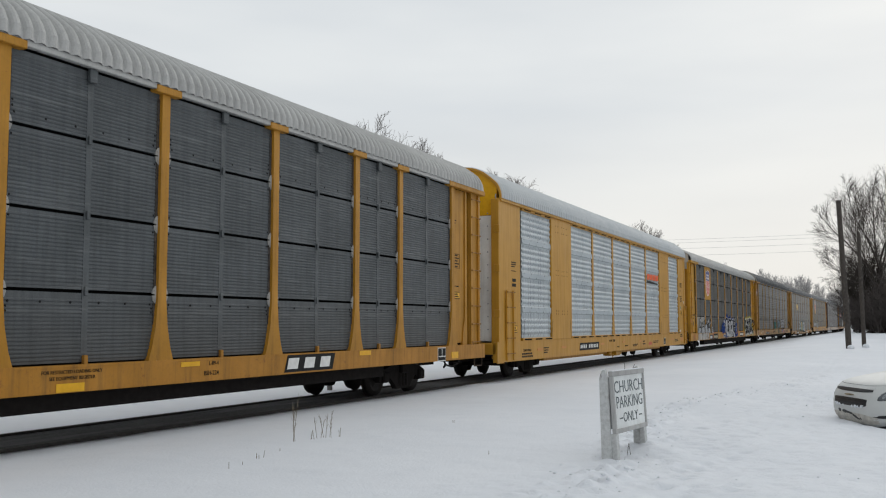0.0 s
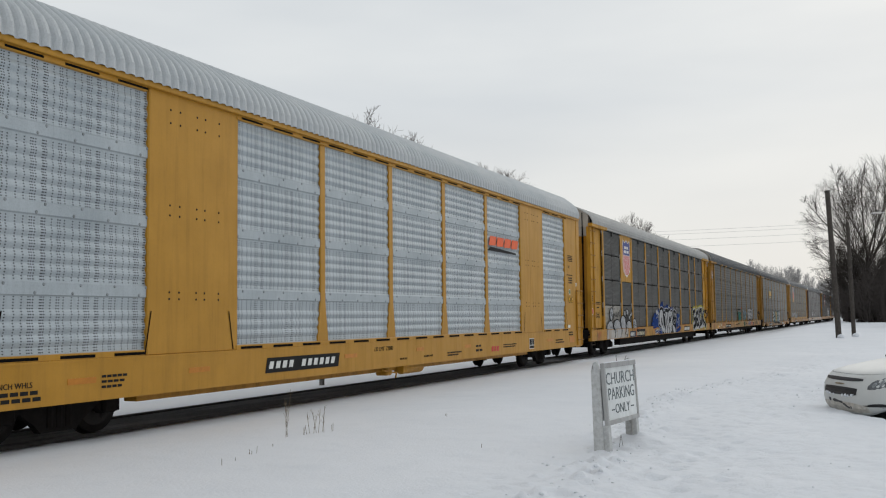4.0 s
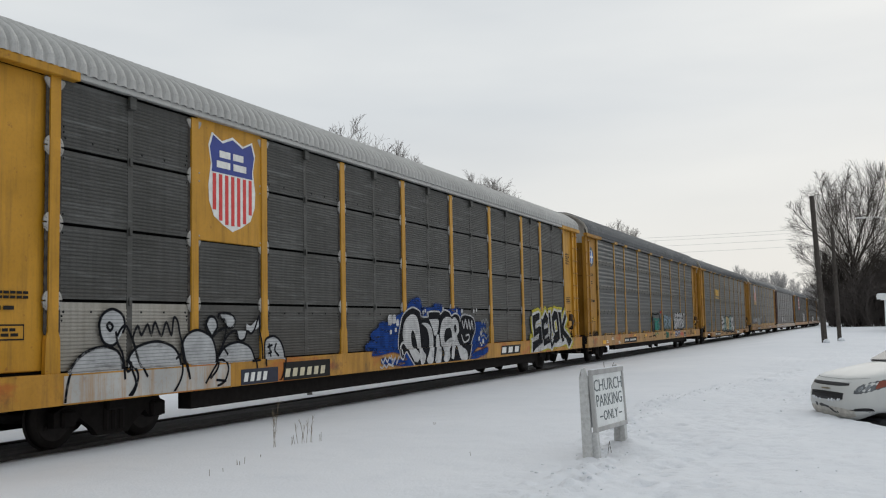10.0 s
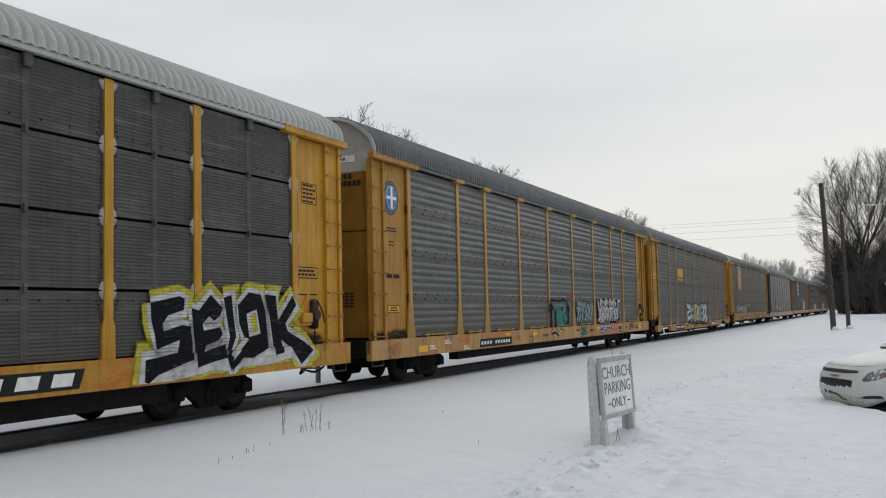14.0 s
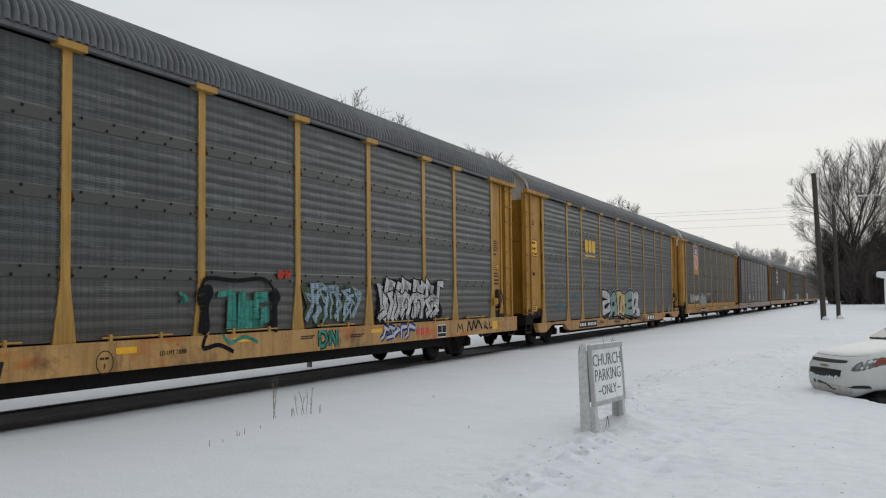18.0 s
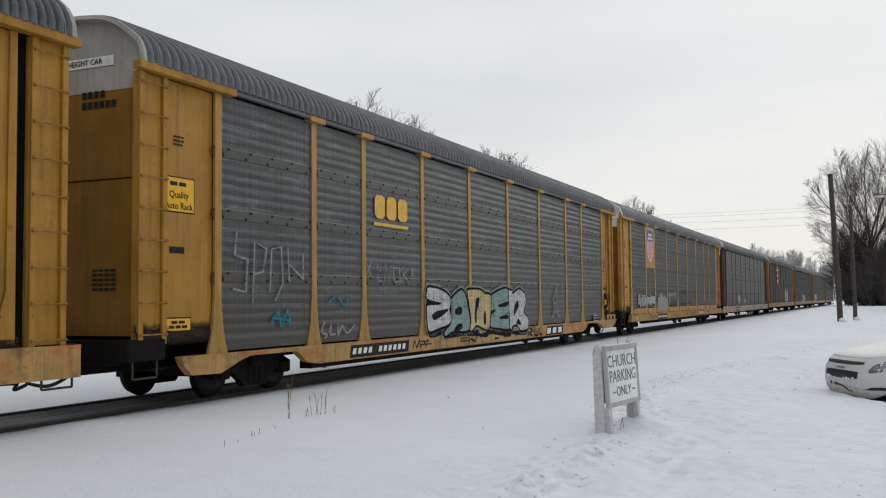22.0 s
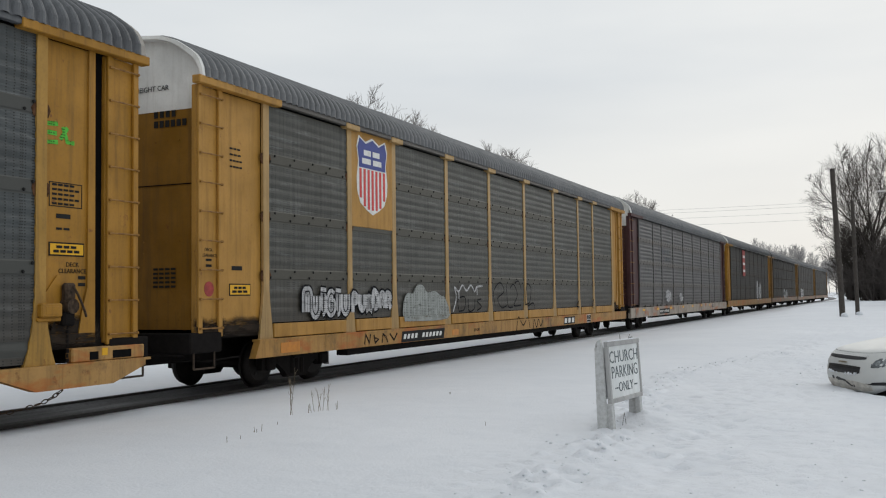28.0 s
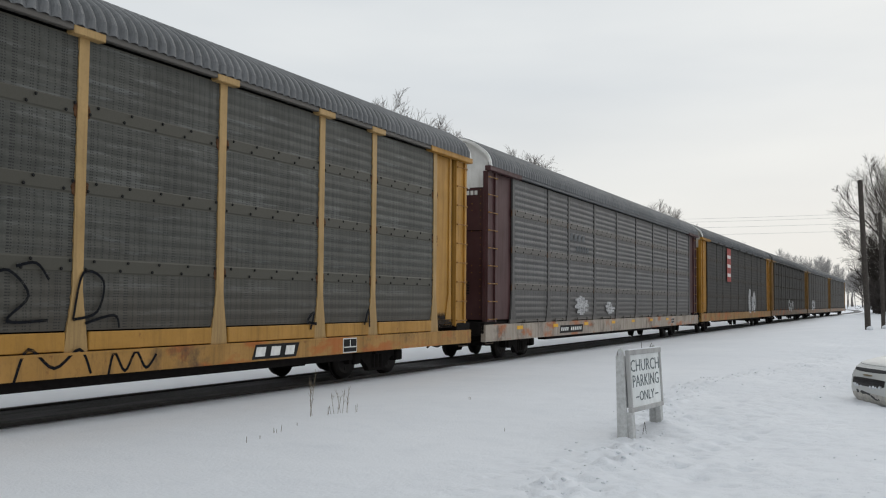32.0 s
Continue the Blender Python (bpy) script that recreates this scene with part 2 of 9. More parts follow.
M["spray_panel"] = galvanised("panel_silver_sprayed", (0.37, 0.355, 0.32), (0.27, 0.25, 0.21), 0.1, 0.55, False, 0.5)
M["roof_light"] = galvanised("roof_zinc_light", (0.44, 0.44, 0.43), (0.37, 0.37, 0.36), 0.2, 0.5, False, 0.25)
M["roof_b"] = galvanised("roof_zinc_blueish", (0.50, 0.52, 0.53), (0.43, 0.46, 0.48), 0.2, 0.45, False, 0.12)
M["roof_grey"] = galvanised("roof_zinc_grey", (0.17, 0.175, 0.182), (0.125, 0.13, 0.135), 0.3, 0.5, False, 0.45)
M["roof_dark"] = galvanised("roof_zinc_dark", (0.13, 0.136, 0.145), (0.094, 0.098, 0.104), 0.3, 0.5, False, 0.5)
M["underframe"] = plain("underframe_grime", (0.011, 0.0095, 0.009), 0.95, spec=0.1)
# near-black that puts the shade inside gaps and slots into the colour
M["black_gap"] = plain("interior_shade_black", (0.006, 0.006, 0.006), 0.95, spec=0.05)
M["wheel"] = plain("wheel_steel_dark", (0.02, 0.017, 0.016), 0.7, 0.3, spec=0.2)
M["rail"] = plain("rail_steel", (0.035, 0.032, 0.03), 0.6, 0.3)
M["hose"] = plain("rubber_hose", (0.02, 0.02, 0.02), 0.6)
M["black_paint"] = plain("black_stencil_paint", (0.014, 0.014, 0.014), 0.7, var=0.2, spec=0.15)
M["white_mark"] = plain("white_stencil_paint", (0.68, 0.68, 0.66), 0.55, var=0.12)
M["blue_mark"] = plain("blue_decal", (0.015, 0.035, 0.22), 0.4, var=0.1)
M["red_mark"] = plain("red_decal", (0.55, 0.03, 0.03), 0.4, var=0.1)
M["orange_mark"] = plain("orange_decal", (0.75, 0.10, 0.015), 0.4, var=0.1)
M["spray_worn"] = painted("spray_paint_worn_silver", (0.40, 0.40, 0.39), (0.36, 0.17, 0.02), 0.85, rust=0.2)
for key, base, var, scale in (("white", (0.46, 0.46, 0.465), 0.3, 4.0), ("black", (0.008, 0.009, 0.012), 0.3, 9.0), ("blue", (0.009, 0.04, 0.18), 0.4, 5.0), ("green", (0.21, 0.30, 0.285), 0.22, 5.0), ("teal", (0.045, 0.21, 0.17), 0.4, 7.0),
                              ("tan", (0.50, 0.38, 0.20), 0.2, 5.0), ("yellow", (0.42, 0.37, 0.05), 0.3, 9.0), ("lime", (0.10, 0.42, 0.06), 0.25, 9.0), ("cyan", (0.03, 0.19, 0.27), 0.25, 9.0), ("sky", (0.24, 0.31, 0.37), 0.3, 9.0),
                              ("moss", (0.06, 0.085, 0.05), 0.3, 9.0), ("faint", (0.22, 0.23, 0.23), 0.35, 14.0), ("dust", (0.30, 0.315, 0.30), 0.2, 5.0), ("silver", (0.40, 0.41, 0.42), 0.2, 5.0), ("red", (0.42, 0.045, 0.03), 0.3, 9.0)):
    M["spray_" + key] = spray("spray_paint_" + key, base, var, scale, wear=0.7 if key in ("moss", "sky", "teal") else 0.5)
    M["spray_" + key + "_ribbed"] = spray("spray_paint_" + key + "_on_ribs", base, var, scale, True, 0.75 if key == "blue" else 0.4)
M["soot"] = spray("soot_and_spray", (0.03, 0.022, 0.016), 0.4, 7.0, wear=0.75)
M["twig"] = plain("bare_bark", (0.04, 0.034, 0.031), 0.95, spec=0.05)
M["twig_fine"] = plain("fine_twigs", (0.062, 0.054, 0.048), 0.95, spec=0.05)
# paler bark for trees farther off: haze put into the colour
M["twig_far"] = plain("far_bark_hazed", (0.15, 0.135, 0.125), 0.95)
M["twig_haze"] = plain("distant_bark_hazed", (0.36, 0.35, 0.345), 0.95)
M["brush"] = plain("dense_brush", (0.095, 0.083, 0.077), 0.95)
M["pole"] = plain("weathered_pole_wood", (0.06, 0.052, 0.046), 0.9, var=0.35)
M["wire"] = plain("power_line_wire", (0.5, 0.5, 0.5), 0.6)
M["weed"] = plain("dry_weed", (0.20, 0.16, 0.11), 0.9)


def peeling():
    """White paint that flakes off grey wood along the grain."""
    m = Nodes("sign_white_paint_peeling", 0.75, spec=0.2)
    v = m.coord((16.0, 16.0, 2.6))
    flake = m.noise(v, 1.0, 6, 0.6)
    fine = m.noise(m.coord(), 30.0, 4)
    col = m.mix(m.ramp(fine, 0.35, 0.7), (0.56, 0.57, 0.57), (0.42, 0.425, 0.42))
    m.color(m.mix(m.ramp(flake, 0.62, 0.68, 0.0, 0.9), col, (0.085, 0.075, 0.065)))
    m.bump(flake, 0.3, 0.006)
    return m.mat


M["sign_wood"] = peeling()
M["sign_frame"] = painted("sign_frame_grey", (0.40, 0.40, 0.395), (0.2, 0.19, 0.18), 0.5, rough=0.7)
M["sign_face"] = painted("sign_face_paint", (0.70, 0.72, 0.72), (0.4, 0.4, 0.38), 0.3, rough=0.6)
M["sign_ink_faded"] = plain("sign_letter_paint_faded", (0.13, 0.15, 0.158), 0.75, var=0.5, scale=22.0)
M["sign_ink"] = plain("sign_letter_paint", (0.09, 0.108, 0.115), 0.7)


def snow_material():
    m = Nodes("snow", 0.75, spec=0.25)
    v = m.coord()
    big, mid, fine, clod = m.noise(v, 0.25, 4), m.noise(v, 2.2, 5), m.noise(v, 28.0, 4), m.noise(v, 8.0, 6, 0.7)
    col = m.mix(m.ramp(big, 0.3, 0.7), (0.695, 0.72, 0.76), (0.755, 0.775, 0.81))
    m.color(m.mix(m.math("MULTIPLY", m.ramp(mid, 0.5, 0.75), 0.3), col, (0.62, 0.65, 0.70)))
    m.bsdf.inputs["Subsurface Weight"].default_value = 0.0
    sep = m.add("SeparateXYZ")
    m.link(v, sep.inputs["Vector"])
    trod = m.math("MULTIPLY", m.ramp(m.math("ADD", sep.outputs["X"], m.math("MULTIPLY", mid, 1.5)), -3.6, -2.0, 0.10, 0.42), m.ramp(sep.outputs["Y"], 26.0, 40.0, 1.0, 0.2))
    rough = m.math("MULTIPLY", m.math("ADD", clod, m.math("MULTIPLY", m.ramp(clod, 0.36, 0.48), 0.35)), trod)
    m.bump(m.math("ADD", m.math("ADD", m.math("MULTIPLY", mid, 0.45), m.math("MULTIPLY", fine, 0.3)), rough), 0.42, 0.06)
    return m.mat


def bed_material():
    m = Nodes("track_bed", 0.9)
    v, along = m.coord(), m.coord((1.0, 0.12, 1.0))
    fine = m.noise(v, 14.0, 6)
    col = m.mix(m.ramp(fine, 0.3, 0.7), (0.075, 0.075, 0.078), (0.16, 0.16, 0.165))
    col = m.mix(m.math("MULTIPLY", m.ramp(m.noise(along, 3.0, 5), 0.5, 0.72), 0.35), col, (0.42, 0.42, 0.43))
    m.color(col)
    m.bump(fine, 0.6, 0.05)
    return m.mat


M["label_green"] = plain("green_decal", (0.03, 0.16, 0.06), 0.45, var=0.15)
M["navy_board"] = plain("navy_board_paint", (0.018, 0.022, 0.04), 0.6, var=0.2)
M["pale_mark"] = plain("cream_stencil_paint", (0.55, 0.50, 0.36), 0.55, var=0.15)
M["faded_red"] = plain("faded_red_decal", (0.30, 0.045, 0.04), 0.6, var=0.3)
M["faint_mark"] = plain("faded_white_marks", (0.085, 0.125, 0.14), 0.5, var=0.3)
M["blue_dark"] = plain("navy_decal", (0.01, 0.03, 0.06), 0.4, var=0.1)
M["blue_mid"] = plain("blue_decal_bright", (0.02, 0.12, 0.38), 0.4, var=0.1)
M["logo_gold"] = plain("gold_decal", (0.62, 0.36, 0.03), 0.45, var=0.15)
M["snow"], M["bed"] = snow_material(), bed_material()


import collections

# ---- mesh helpers ----
MESHES = {}


def mesh_of(name, bm, smooth=False):
    me = bpy.data.meshes.new(name)
    bmesh.ops.recalc_face_normals(bm, faces=bm.faces)
    if smooth:
        for f in bm.faces:
            f.smooth = True
    bm.to_mesh(me)
    bm.free()
    return me


def put(name, me, material, parent=None, label="", at=(0, 0, 0)):
    """One mesh as an object under a thing; the material sits on the object, so that meshes can be shared."""
    ob = new(name, me)
    if not me.materials:
        me.materials.append(None)
    ob.material_slots[0].link = "OBJECT"
    ob.material_slots[0].material = M[material]
    ob.parent = parent
    ob.location = at
    if label:
        ob["label"] = label
    return ob


def part(name, bm, material, parent=None, label="", at=(0, 0, 0), smooth=False):
    return put(name, mesh_of(name, bm, smooth), material, parent, label, at)


def shared(key, build, smooth=False):
    if key not in MESHES:
        bm = bmesh.new()
        build(bm)
        MESHES[key] = mesh_of(key, bm, smooth)
    return MESHES[key]


def box(bm, x0, x1, y0, y1, z0, z1):
    v = [bm.verts.new((x, y, z)) for x in (x0, x1) for y in (y0, y1) for z in (z0, z1)]
    for f in ((0, 1, 3, 2), (4, 6, 7, 5), (0, 4, 5, 1), (2, 3, 7, 6), (0, 2, 6, 4), (1, 5, 7, 3)):
        bm.faces.new([v[i] for i in f])


def bevelled(bm, x0, x1, y0, y1, z0, z1, r=0.012):
    """A box with its edges taken off."""
    t = bmesh.new()
    box(t, x0, x1, y0, y1, z0, z1)
    bmesh.ops.bevel(t, geom=t.edges[:], offset=r, segments=1, affect="EDGES")
    me = bpy.data.meshes.new("t")
    t.to_mesh(me)
    t.free()
    bm.from_mesh(me)
    bpy.data.meshes.remove(me)


def prism(bm, outline, x0, x1):
    """A flat outline in (y, z), given depth from x0 to x1."""
    a = [bm.verts.new((x0, y, z)) for y, z in outline]
    b = [bm.verts.new((x1, y, z)) for y, z in outline]
    n = len(outline)
    bm.faces.new(a)
    bm.faces.new(b[::-1])
    for i in range(n):
        bm.faces.new((a[i], b[i], b[(i + 1) % n], a[(i + 1) % n]))


def tube(bm, p, q, r0, r1=None, n=8, caps=True):
    p, q = Vector(p), Vector(q)
    r1 = r0 if r1 is None else r1
    d = (q - p).normalized()
    u = d.orthogonal().normalized()
    w = d.cross(u)
    rings = []
    for c, r in ((p, r0), (q, r1)):
        rings.append([bm.verts.new(c + (u * math.cos(2 * math.pi * i / n) + w * math.sin(2 * math.pi * i / n)) * r) for i in range(n)])
    for i in range(n):
        bm.faces.new((rings[0][i], rings[0][(i + 1) % n], rings[1][(i + 1) % n], rings[1][i]))
    if caps:
        bm.faces.new(rings[0][::-1])
        bm.faces.new(rings[1])


def pipe(bm, points, r, n=6):
    for a, b in zip(points, points[1:]):
        tube(bm, a, b, r, r, n)


LEVEL = [1.06]                     # top of the sill on the car that is being marked


def into(bm, t):
    me = bpy.data.meshes.new("t")
    t.to_mesh(me)
    t.free()
    bm.from_mesh(me)
    bpy.data.meshes.remove(me)


def lay(bm, t):
    """Lays flat paint on the wall: over panels and posts, and a step further out over the sill; none below it."""
    low = t.copy()
    for b, co, outer, inner, shift in ((t, LEVEL[0], False, True, 0.017), (low, LEVEL[0], True, False, 0.047)):
        bmesh.ops.bisect_plane(b, geom=b.verts[:] + b.edges[:] + b.faces[:], plane_co=(0, 0, co), plane_no=(0, 0, 1), clear_outer=outer, clear_inner=inner)
        for v in b.verts:
            v.co.x += shift
    bmesh.ops.bisect_plane(low, geom=low.verts[:] + low.edges[:] + low.faces[:], plane_co=(0, 0, LEVEL[0] - 0.39), plane_no=(0, 0, 1), clear_inner=True)
    into(bm, t)
    into(bm, low)


def ribbon(bm, points, w, x, over=False, soft=0.0):
    """A stroke of paint on a side wall: points (y, z), width w, lying at x; soft is the width of its thin rim."""
    t = bmesh.new() if over else bm
    bare = t.verts.layers.float.get("bare") or t.verts.layers.float.new("bare")
    n = len(points)
    rows = []
    for i in range(n):
        a, b = Vector(points[max(0, i - 1)]), Vector(points[min(n - 1, i + 1)])
        d = (b - a)
        d = d.normalized() if d.length > 1e-6 else Vector((1, 0))
        k = Vector((-d.y, d.x)) * w / 2
        p = Vector(points[i])
        if 0 < i < n - 1:
            # keep the width through a sharp bend
            e = (Vector(points[i]) - a).normalized()
            k *= min(1.6, 1 / max(0.4, abs(e.dot(d))))
        row = [t.verts.new((x, *(p + k))), t.verts.new((x, *(p - k)))]
        if soft:
            f = 1 + 2 * soft / w
            row = [t.verts.new((x, *(p + k * f))), *row, t.verts.new((x, *(p - k * f)))]
            row[0][bare] = row[3][bare] = 1.0
        rows.append(row)
    for a, b in zip(rows, rows[1:]):
        for i in range(len(a) - 1):
            t.faces.new((a[i], b[i], b[i + 1], a[i + 1]))
    if over:
        lay(bm, t)


def fill(bm, outline, x, soft=0.03):
    """A filled patch of paint inside an outline of (y, z), with a thin rim."""
    t = bmesh.new()
    bare = t.verts.layers.float.new("bare")
    n = len(outline)
    inner = [t.verts.new((x, *p)) for p in outline]
    area = sum(outline[i][0] * outline[(i + 1) % n][1] - outline[(i + 1) % n][0] * outline[i][1] for i in range(n))
    rim = []
    for i in range(n):
        d = (Vector(outline[(i + 1) % n]) - Vector(outline[i - 1])).normalized()
        k = Vector((d.y, -d.x)) * (soft if area > 0 else -soft)
        v = t.verts.new((x, *(Vector(outline[i]) + k)))
        v[bare] = 1.0
        rim.append(v)
    t.faces.new(inner).normal_update()
    bmesh.ops.triangulate(t, faces=t.faces[:])
    for i in range(n):
        j = (i + 1) % n
        t.faces.new((inner[i], inner[j], rim[j], rim[i]))
    lay(bm, t)


def curve_points(points, n=6):
    """A smooth line through points."""
    out = []
    p = [Vector(q) for q in points]
    for i in range(len(p) - 1):
        a, b, c, d = p[max(0, i - 1)], p[i], p[i + 1], p[min(len(p) - 1, i + 2)]
        for k in range(n):
            t = k / n
            out.append(0.5 * (2 * b + (c - a) * t + (2 * a - 5 * b + 4 * c - d) * t * t + (3 * b - a - 3 * c + d) * t ** 3))
    return out + [p[-1]]


def words(name, text, size, material, parent, at, yscale=1.0, shear=0.0, turn=(90, 0, 90), label="", align="CENTER", thin=0.0):
    """Lettering in the built-in font, as a thin mesh; it reads along +y when seen from +x."""
    cu = bpy.data.curves.new(name, "FONT")
    cu.body, cu.size, cu.align_x, cu.align_y, cu.shear, cu.extrude = text, size, align, "CENTER", shear, 0.002
    cu.resolution_u, cu.offset = 2, -thin
    tmp = bpy.data.objects.new(name, cu)
    me = bpy.data.meshes.new_from_object(tmp)
    me.transform(Matrix.Diagonal((yscale, 1, 1, 1)))
    me.transform(pose(0, 0, 0, *turn))
    bpy.data.objects.remove(tmp)
    bpy.data.curves.remove(cu)
    me.materials.clear()
    ob = put(name, me, material, parent, label, at)
    if size < 0.14:
        ob["kind"] = "stuff"
    return ob


# ---- the line of the track ----
CENTRE = -11.0


def track_x(y):
    """The middle of the track: a slight bend to the right, then a bend to the left far off."""
    if y < 0:
        return CENTRE
    if y < 185:
        return CENTRE + 7.3e-5 * y * y
    return CENTRE + 2.498 + 0.027 * (y - 185) - 4.5e-4 * (y - 185) ** 2


def smooth(a, b, v):
    t = min(1, max(0, (v - a) / (b - a)))
    return t * t * (3 - 2 * t)


def ridge_x(y):
    """A line of churned clods left beside the drive."""
    return -2.6 - 0.75 * smooth(8.5, 16, y) + 1.9 * smooth(18, 31, y)


PITS = []
pit_rng = random.Random(21)
for i in range(260):
    t = pit_rng.random()
    y = 7.5 + 15 * t
    PITS.append((-2.3 + 0.075 * (y - 7.5) + pit_rng.gauss(0, 0.45), y + pit_rng.gauss(0, 0.2), pit_rng.uniform(0.05, 0.13), pit_rng.uniform(0.02, 0.08)))
for i in range(70):
    PITS.append((pit_rng.uniform(-3.6, 0.6), pit_rng.uniform(6.2, 10.0), pit_rng.uniform(0.08, 0.2), pit_rng.uniform(-0.05, 0.07)))
for i in range(620):
    y = 6.5 + 24 * pit_rng.random() ** 1.3
    PITS.append((ridge_x(y) + pit_rng.gauss(0, 0.20), y, pit_rng.uniform(0.05, 0.12), pit_rng.uniform(-0.10, 0.035)))
for i in range(420):
    y = pit_rng.uniform(6.5, 20)
    PITS.append((pit_rng.uniform(ridge_x(y), 1.2), y, pit_rng.uniform(0.05, 0.12), pit_rng.uniform(-0.035, 0.05)))
BINS = collections.defaultdict(list)
for pit in PITS:
    for bx in range(int(math.floor((pit[0] - 0.4) * 2)), int(math.floor((pit[0] + 0.4) * 2)) + 1):
        for by in range(int(math.floor((pit[1] - 0.4) * 2)), int(math.floor((pit[1] + 0.4) * 2)) + 1):
            BINS[bx, by].append(pit)


def ground_z(x, y):
    """The snow: level at the track, rising a little down the line on the near side."""
    d = x - track_x(y)
    z = 0.0
    if d > 0:
        z += 0.8 * smooth(25, 80, y) * smooth(2.5, 8.0, d) + 0.5 * smooth(4, 14, x) * smooth(40, 90, y)
        z += -0.05 * smooth(3.4, 1.6, d)
        rough = smooth(7.0, 9.0, d) * (1 - smooth(30, 60, y))
        n = noise.noise(Vector((x * 0.9, y * 0.9, 3.0))) * 0.05 + noise.noise(Vector((x * 2.6, y * 2.6, 7.0))) * 0.02
        z += n * (0.25 + rough * 0.7) + 0.016 * rough * noise.noise(Vector((x * 6.0, y * 6.0, 5.0)))
        if -5 < x < 2.5 and 5 < y < 32:
            z += 0.025 * math.exp(-((x - ridge_x(y)) / 0.4) ** 2) + 0.10 * math.exp(-((x + 2.6) ** 2 + (y - 11.9) ** 2) / 0.12)
            for px, py, r, deep in BINS.get((int(math.floor(x * 2)), int(math.floor(y * 2))), ()):
                q = ((x - px) ** 2 + (y - py) ** 2) / (r * r)
                if q < 4:
                    z += 0.45 * deep * (0.45 * math.exp(-(q - 1.6) ** 2 * 1.4) - math.exp(-q * 1.2))
    else:
        z += -0.10 + 0.04 * noise.noise(Vector((x * 0.3, y * 0.3, 1.0))) * smooth(1.5, 4, -d)
    if -2 < x < 6 and 14 < y < 22:
        # hollow under the parked car
        lx, ly = (x + 0.45) * -0.883 + (y - 16.8) * -0.469, (x + 0.45) * 0.469 + (y - 16.8) * -0.883
        z -= 0.33 * smooth(0.0, -0.35, lx) * smooth(1.75, 1.0, abs(ly)) * smooth(-5.2, -4.4, lx) * smooth(-0.3, 0.4, ly)
    z += 0.06 * noise.noise(Vector((x * 0.12, y * 0.12, 11.0))) * smooth(2.2, 5.0, abs(d))
    return z


def steps(*spans):
    out = []
    for a, b, n in spans:
        out += [a + (b - a) * i / n for i in range(n)]
    return out + [spans[-1][1]]


def build_ground():
    xs = steps((-900, -100, 10), (-100, -14, 30), (-14, -11.9, 10), (-11.9, -11.82, 1), (-11.82, -10.19, 3), (-10.19, -10.10, 1), (-10.10, -6, 24), (-6, -4.4, 16), (-4.4, 1.6, 120), (1.6, 4, 16), (4, 30, 40), (30, 120, 15), (120, 900, 10))
    ys = steps((-300, -20, 12), (-20, 3, 16), (3, 6, 40), (6, 15, 180), (15, 32, 210), (32, 60, 60), (60, 140, 60), (140, 320, 50), (320, 1800, 16))
    verts = []
    for y in ys:
        bend = track_x(y) - CENTRE
        for x in xs:
            d = x - CENTRE
            x = x + bend * (1 - smooth(3, 30, abs(d)))
            z = ground_z(x, y)
            if -60 < y < 500 and -0.83 < d < 0.82:
                z = -0.3
            verts.append((x, y, z))
    w = len(xs)
    faces = [(j * w + i, j * w + i + 1, (j + 1) * w + i + 1, (j + 1) * w + i) for j in range(len(ys) - 1) for i in range(w - 1)]
    me = bpy.data.meshes.new("ground")
    me.from_pydata(verts, [], faces)
    for f in me.polygons:
        f.use_smooth = True
    return tagged(put("ground", me, "snow"), "snow-covered ground with shallow tracks and drifts", "snow", kind="structure")


def strip(name, material, d0, d1, z0, z1, label, category):
    """A long bar that follows the track, from d0 to d1 beside its middle."""
    bm = bmesh.new()
    ys = steps((-60, 200, 130), (200, 480, 70))
    rows = []
    for y in ys:
        c = track_x(y)
        rows.append([bm.verts.new((c + d, y, z)) for d, z in ((d0, z0), (d0, z1), (d1, z1), (d1, z0))])
    for a, b in zip(rows, rows[1:]):
        for i in range(4):
            bm.faces.new((a[i], a[(i + 1) % 4], b[(i + 1) % 4], b[i]))
    return tagged(part(name, bm, material), label, category, kind="structure")


build_ground()
strip("track_bed", "bed", -0.92, 0.92, -0.4, -0.065, "dark wet ballast and ties between the rails, dusted with snow", "track bed")
for name, d, z in (("rail_near", 0.7525, -0.015), ("rail_far", -0.7525, -0.03)):
    strip(name, "rail", d - 0.036, d + 0.036, -0.18, z, "worn steel rail set low in the snow", "rail")


def build_clods():
    """Small broken lumps of snow along the churned line and about the drive."""
    r = random.Random(77)
    bm = bmesh.new()
    for i in range(420):
        y = 6.3 + 20 * r.random() ** 1.4
        x = ridge_x(y) + r.gauss(0, 0.22) if i < 300 else r.uniform(ridge_x(y), 1.5)
        k = r.uniform(0.008, 0.024) * (1.2 if i < 300 else 0.9)
        t = bmesh.new()
        bmesh.ops.create_icosphere(t, subdivisions=1, radius=k)
        for v in t.verts:
            v.co = Vector((v.co.x * r.uniform(0.8, 1.3), v.co.y * r.uniform(0.8, 1.3), v.co.z * 0.8)) + Vector((x, y, ground_z(x, y) - k * 0.15))
        into(bm, t)
    tagged(part("snow_clods", bm, "snow", smooth=True), "small broken clods of snow on the ground", "snow", kind="stuff")


build_clods()


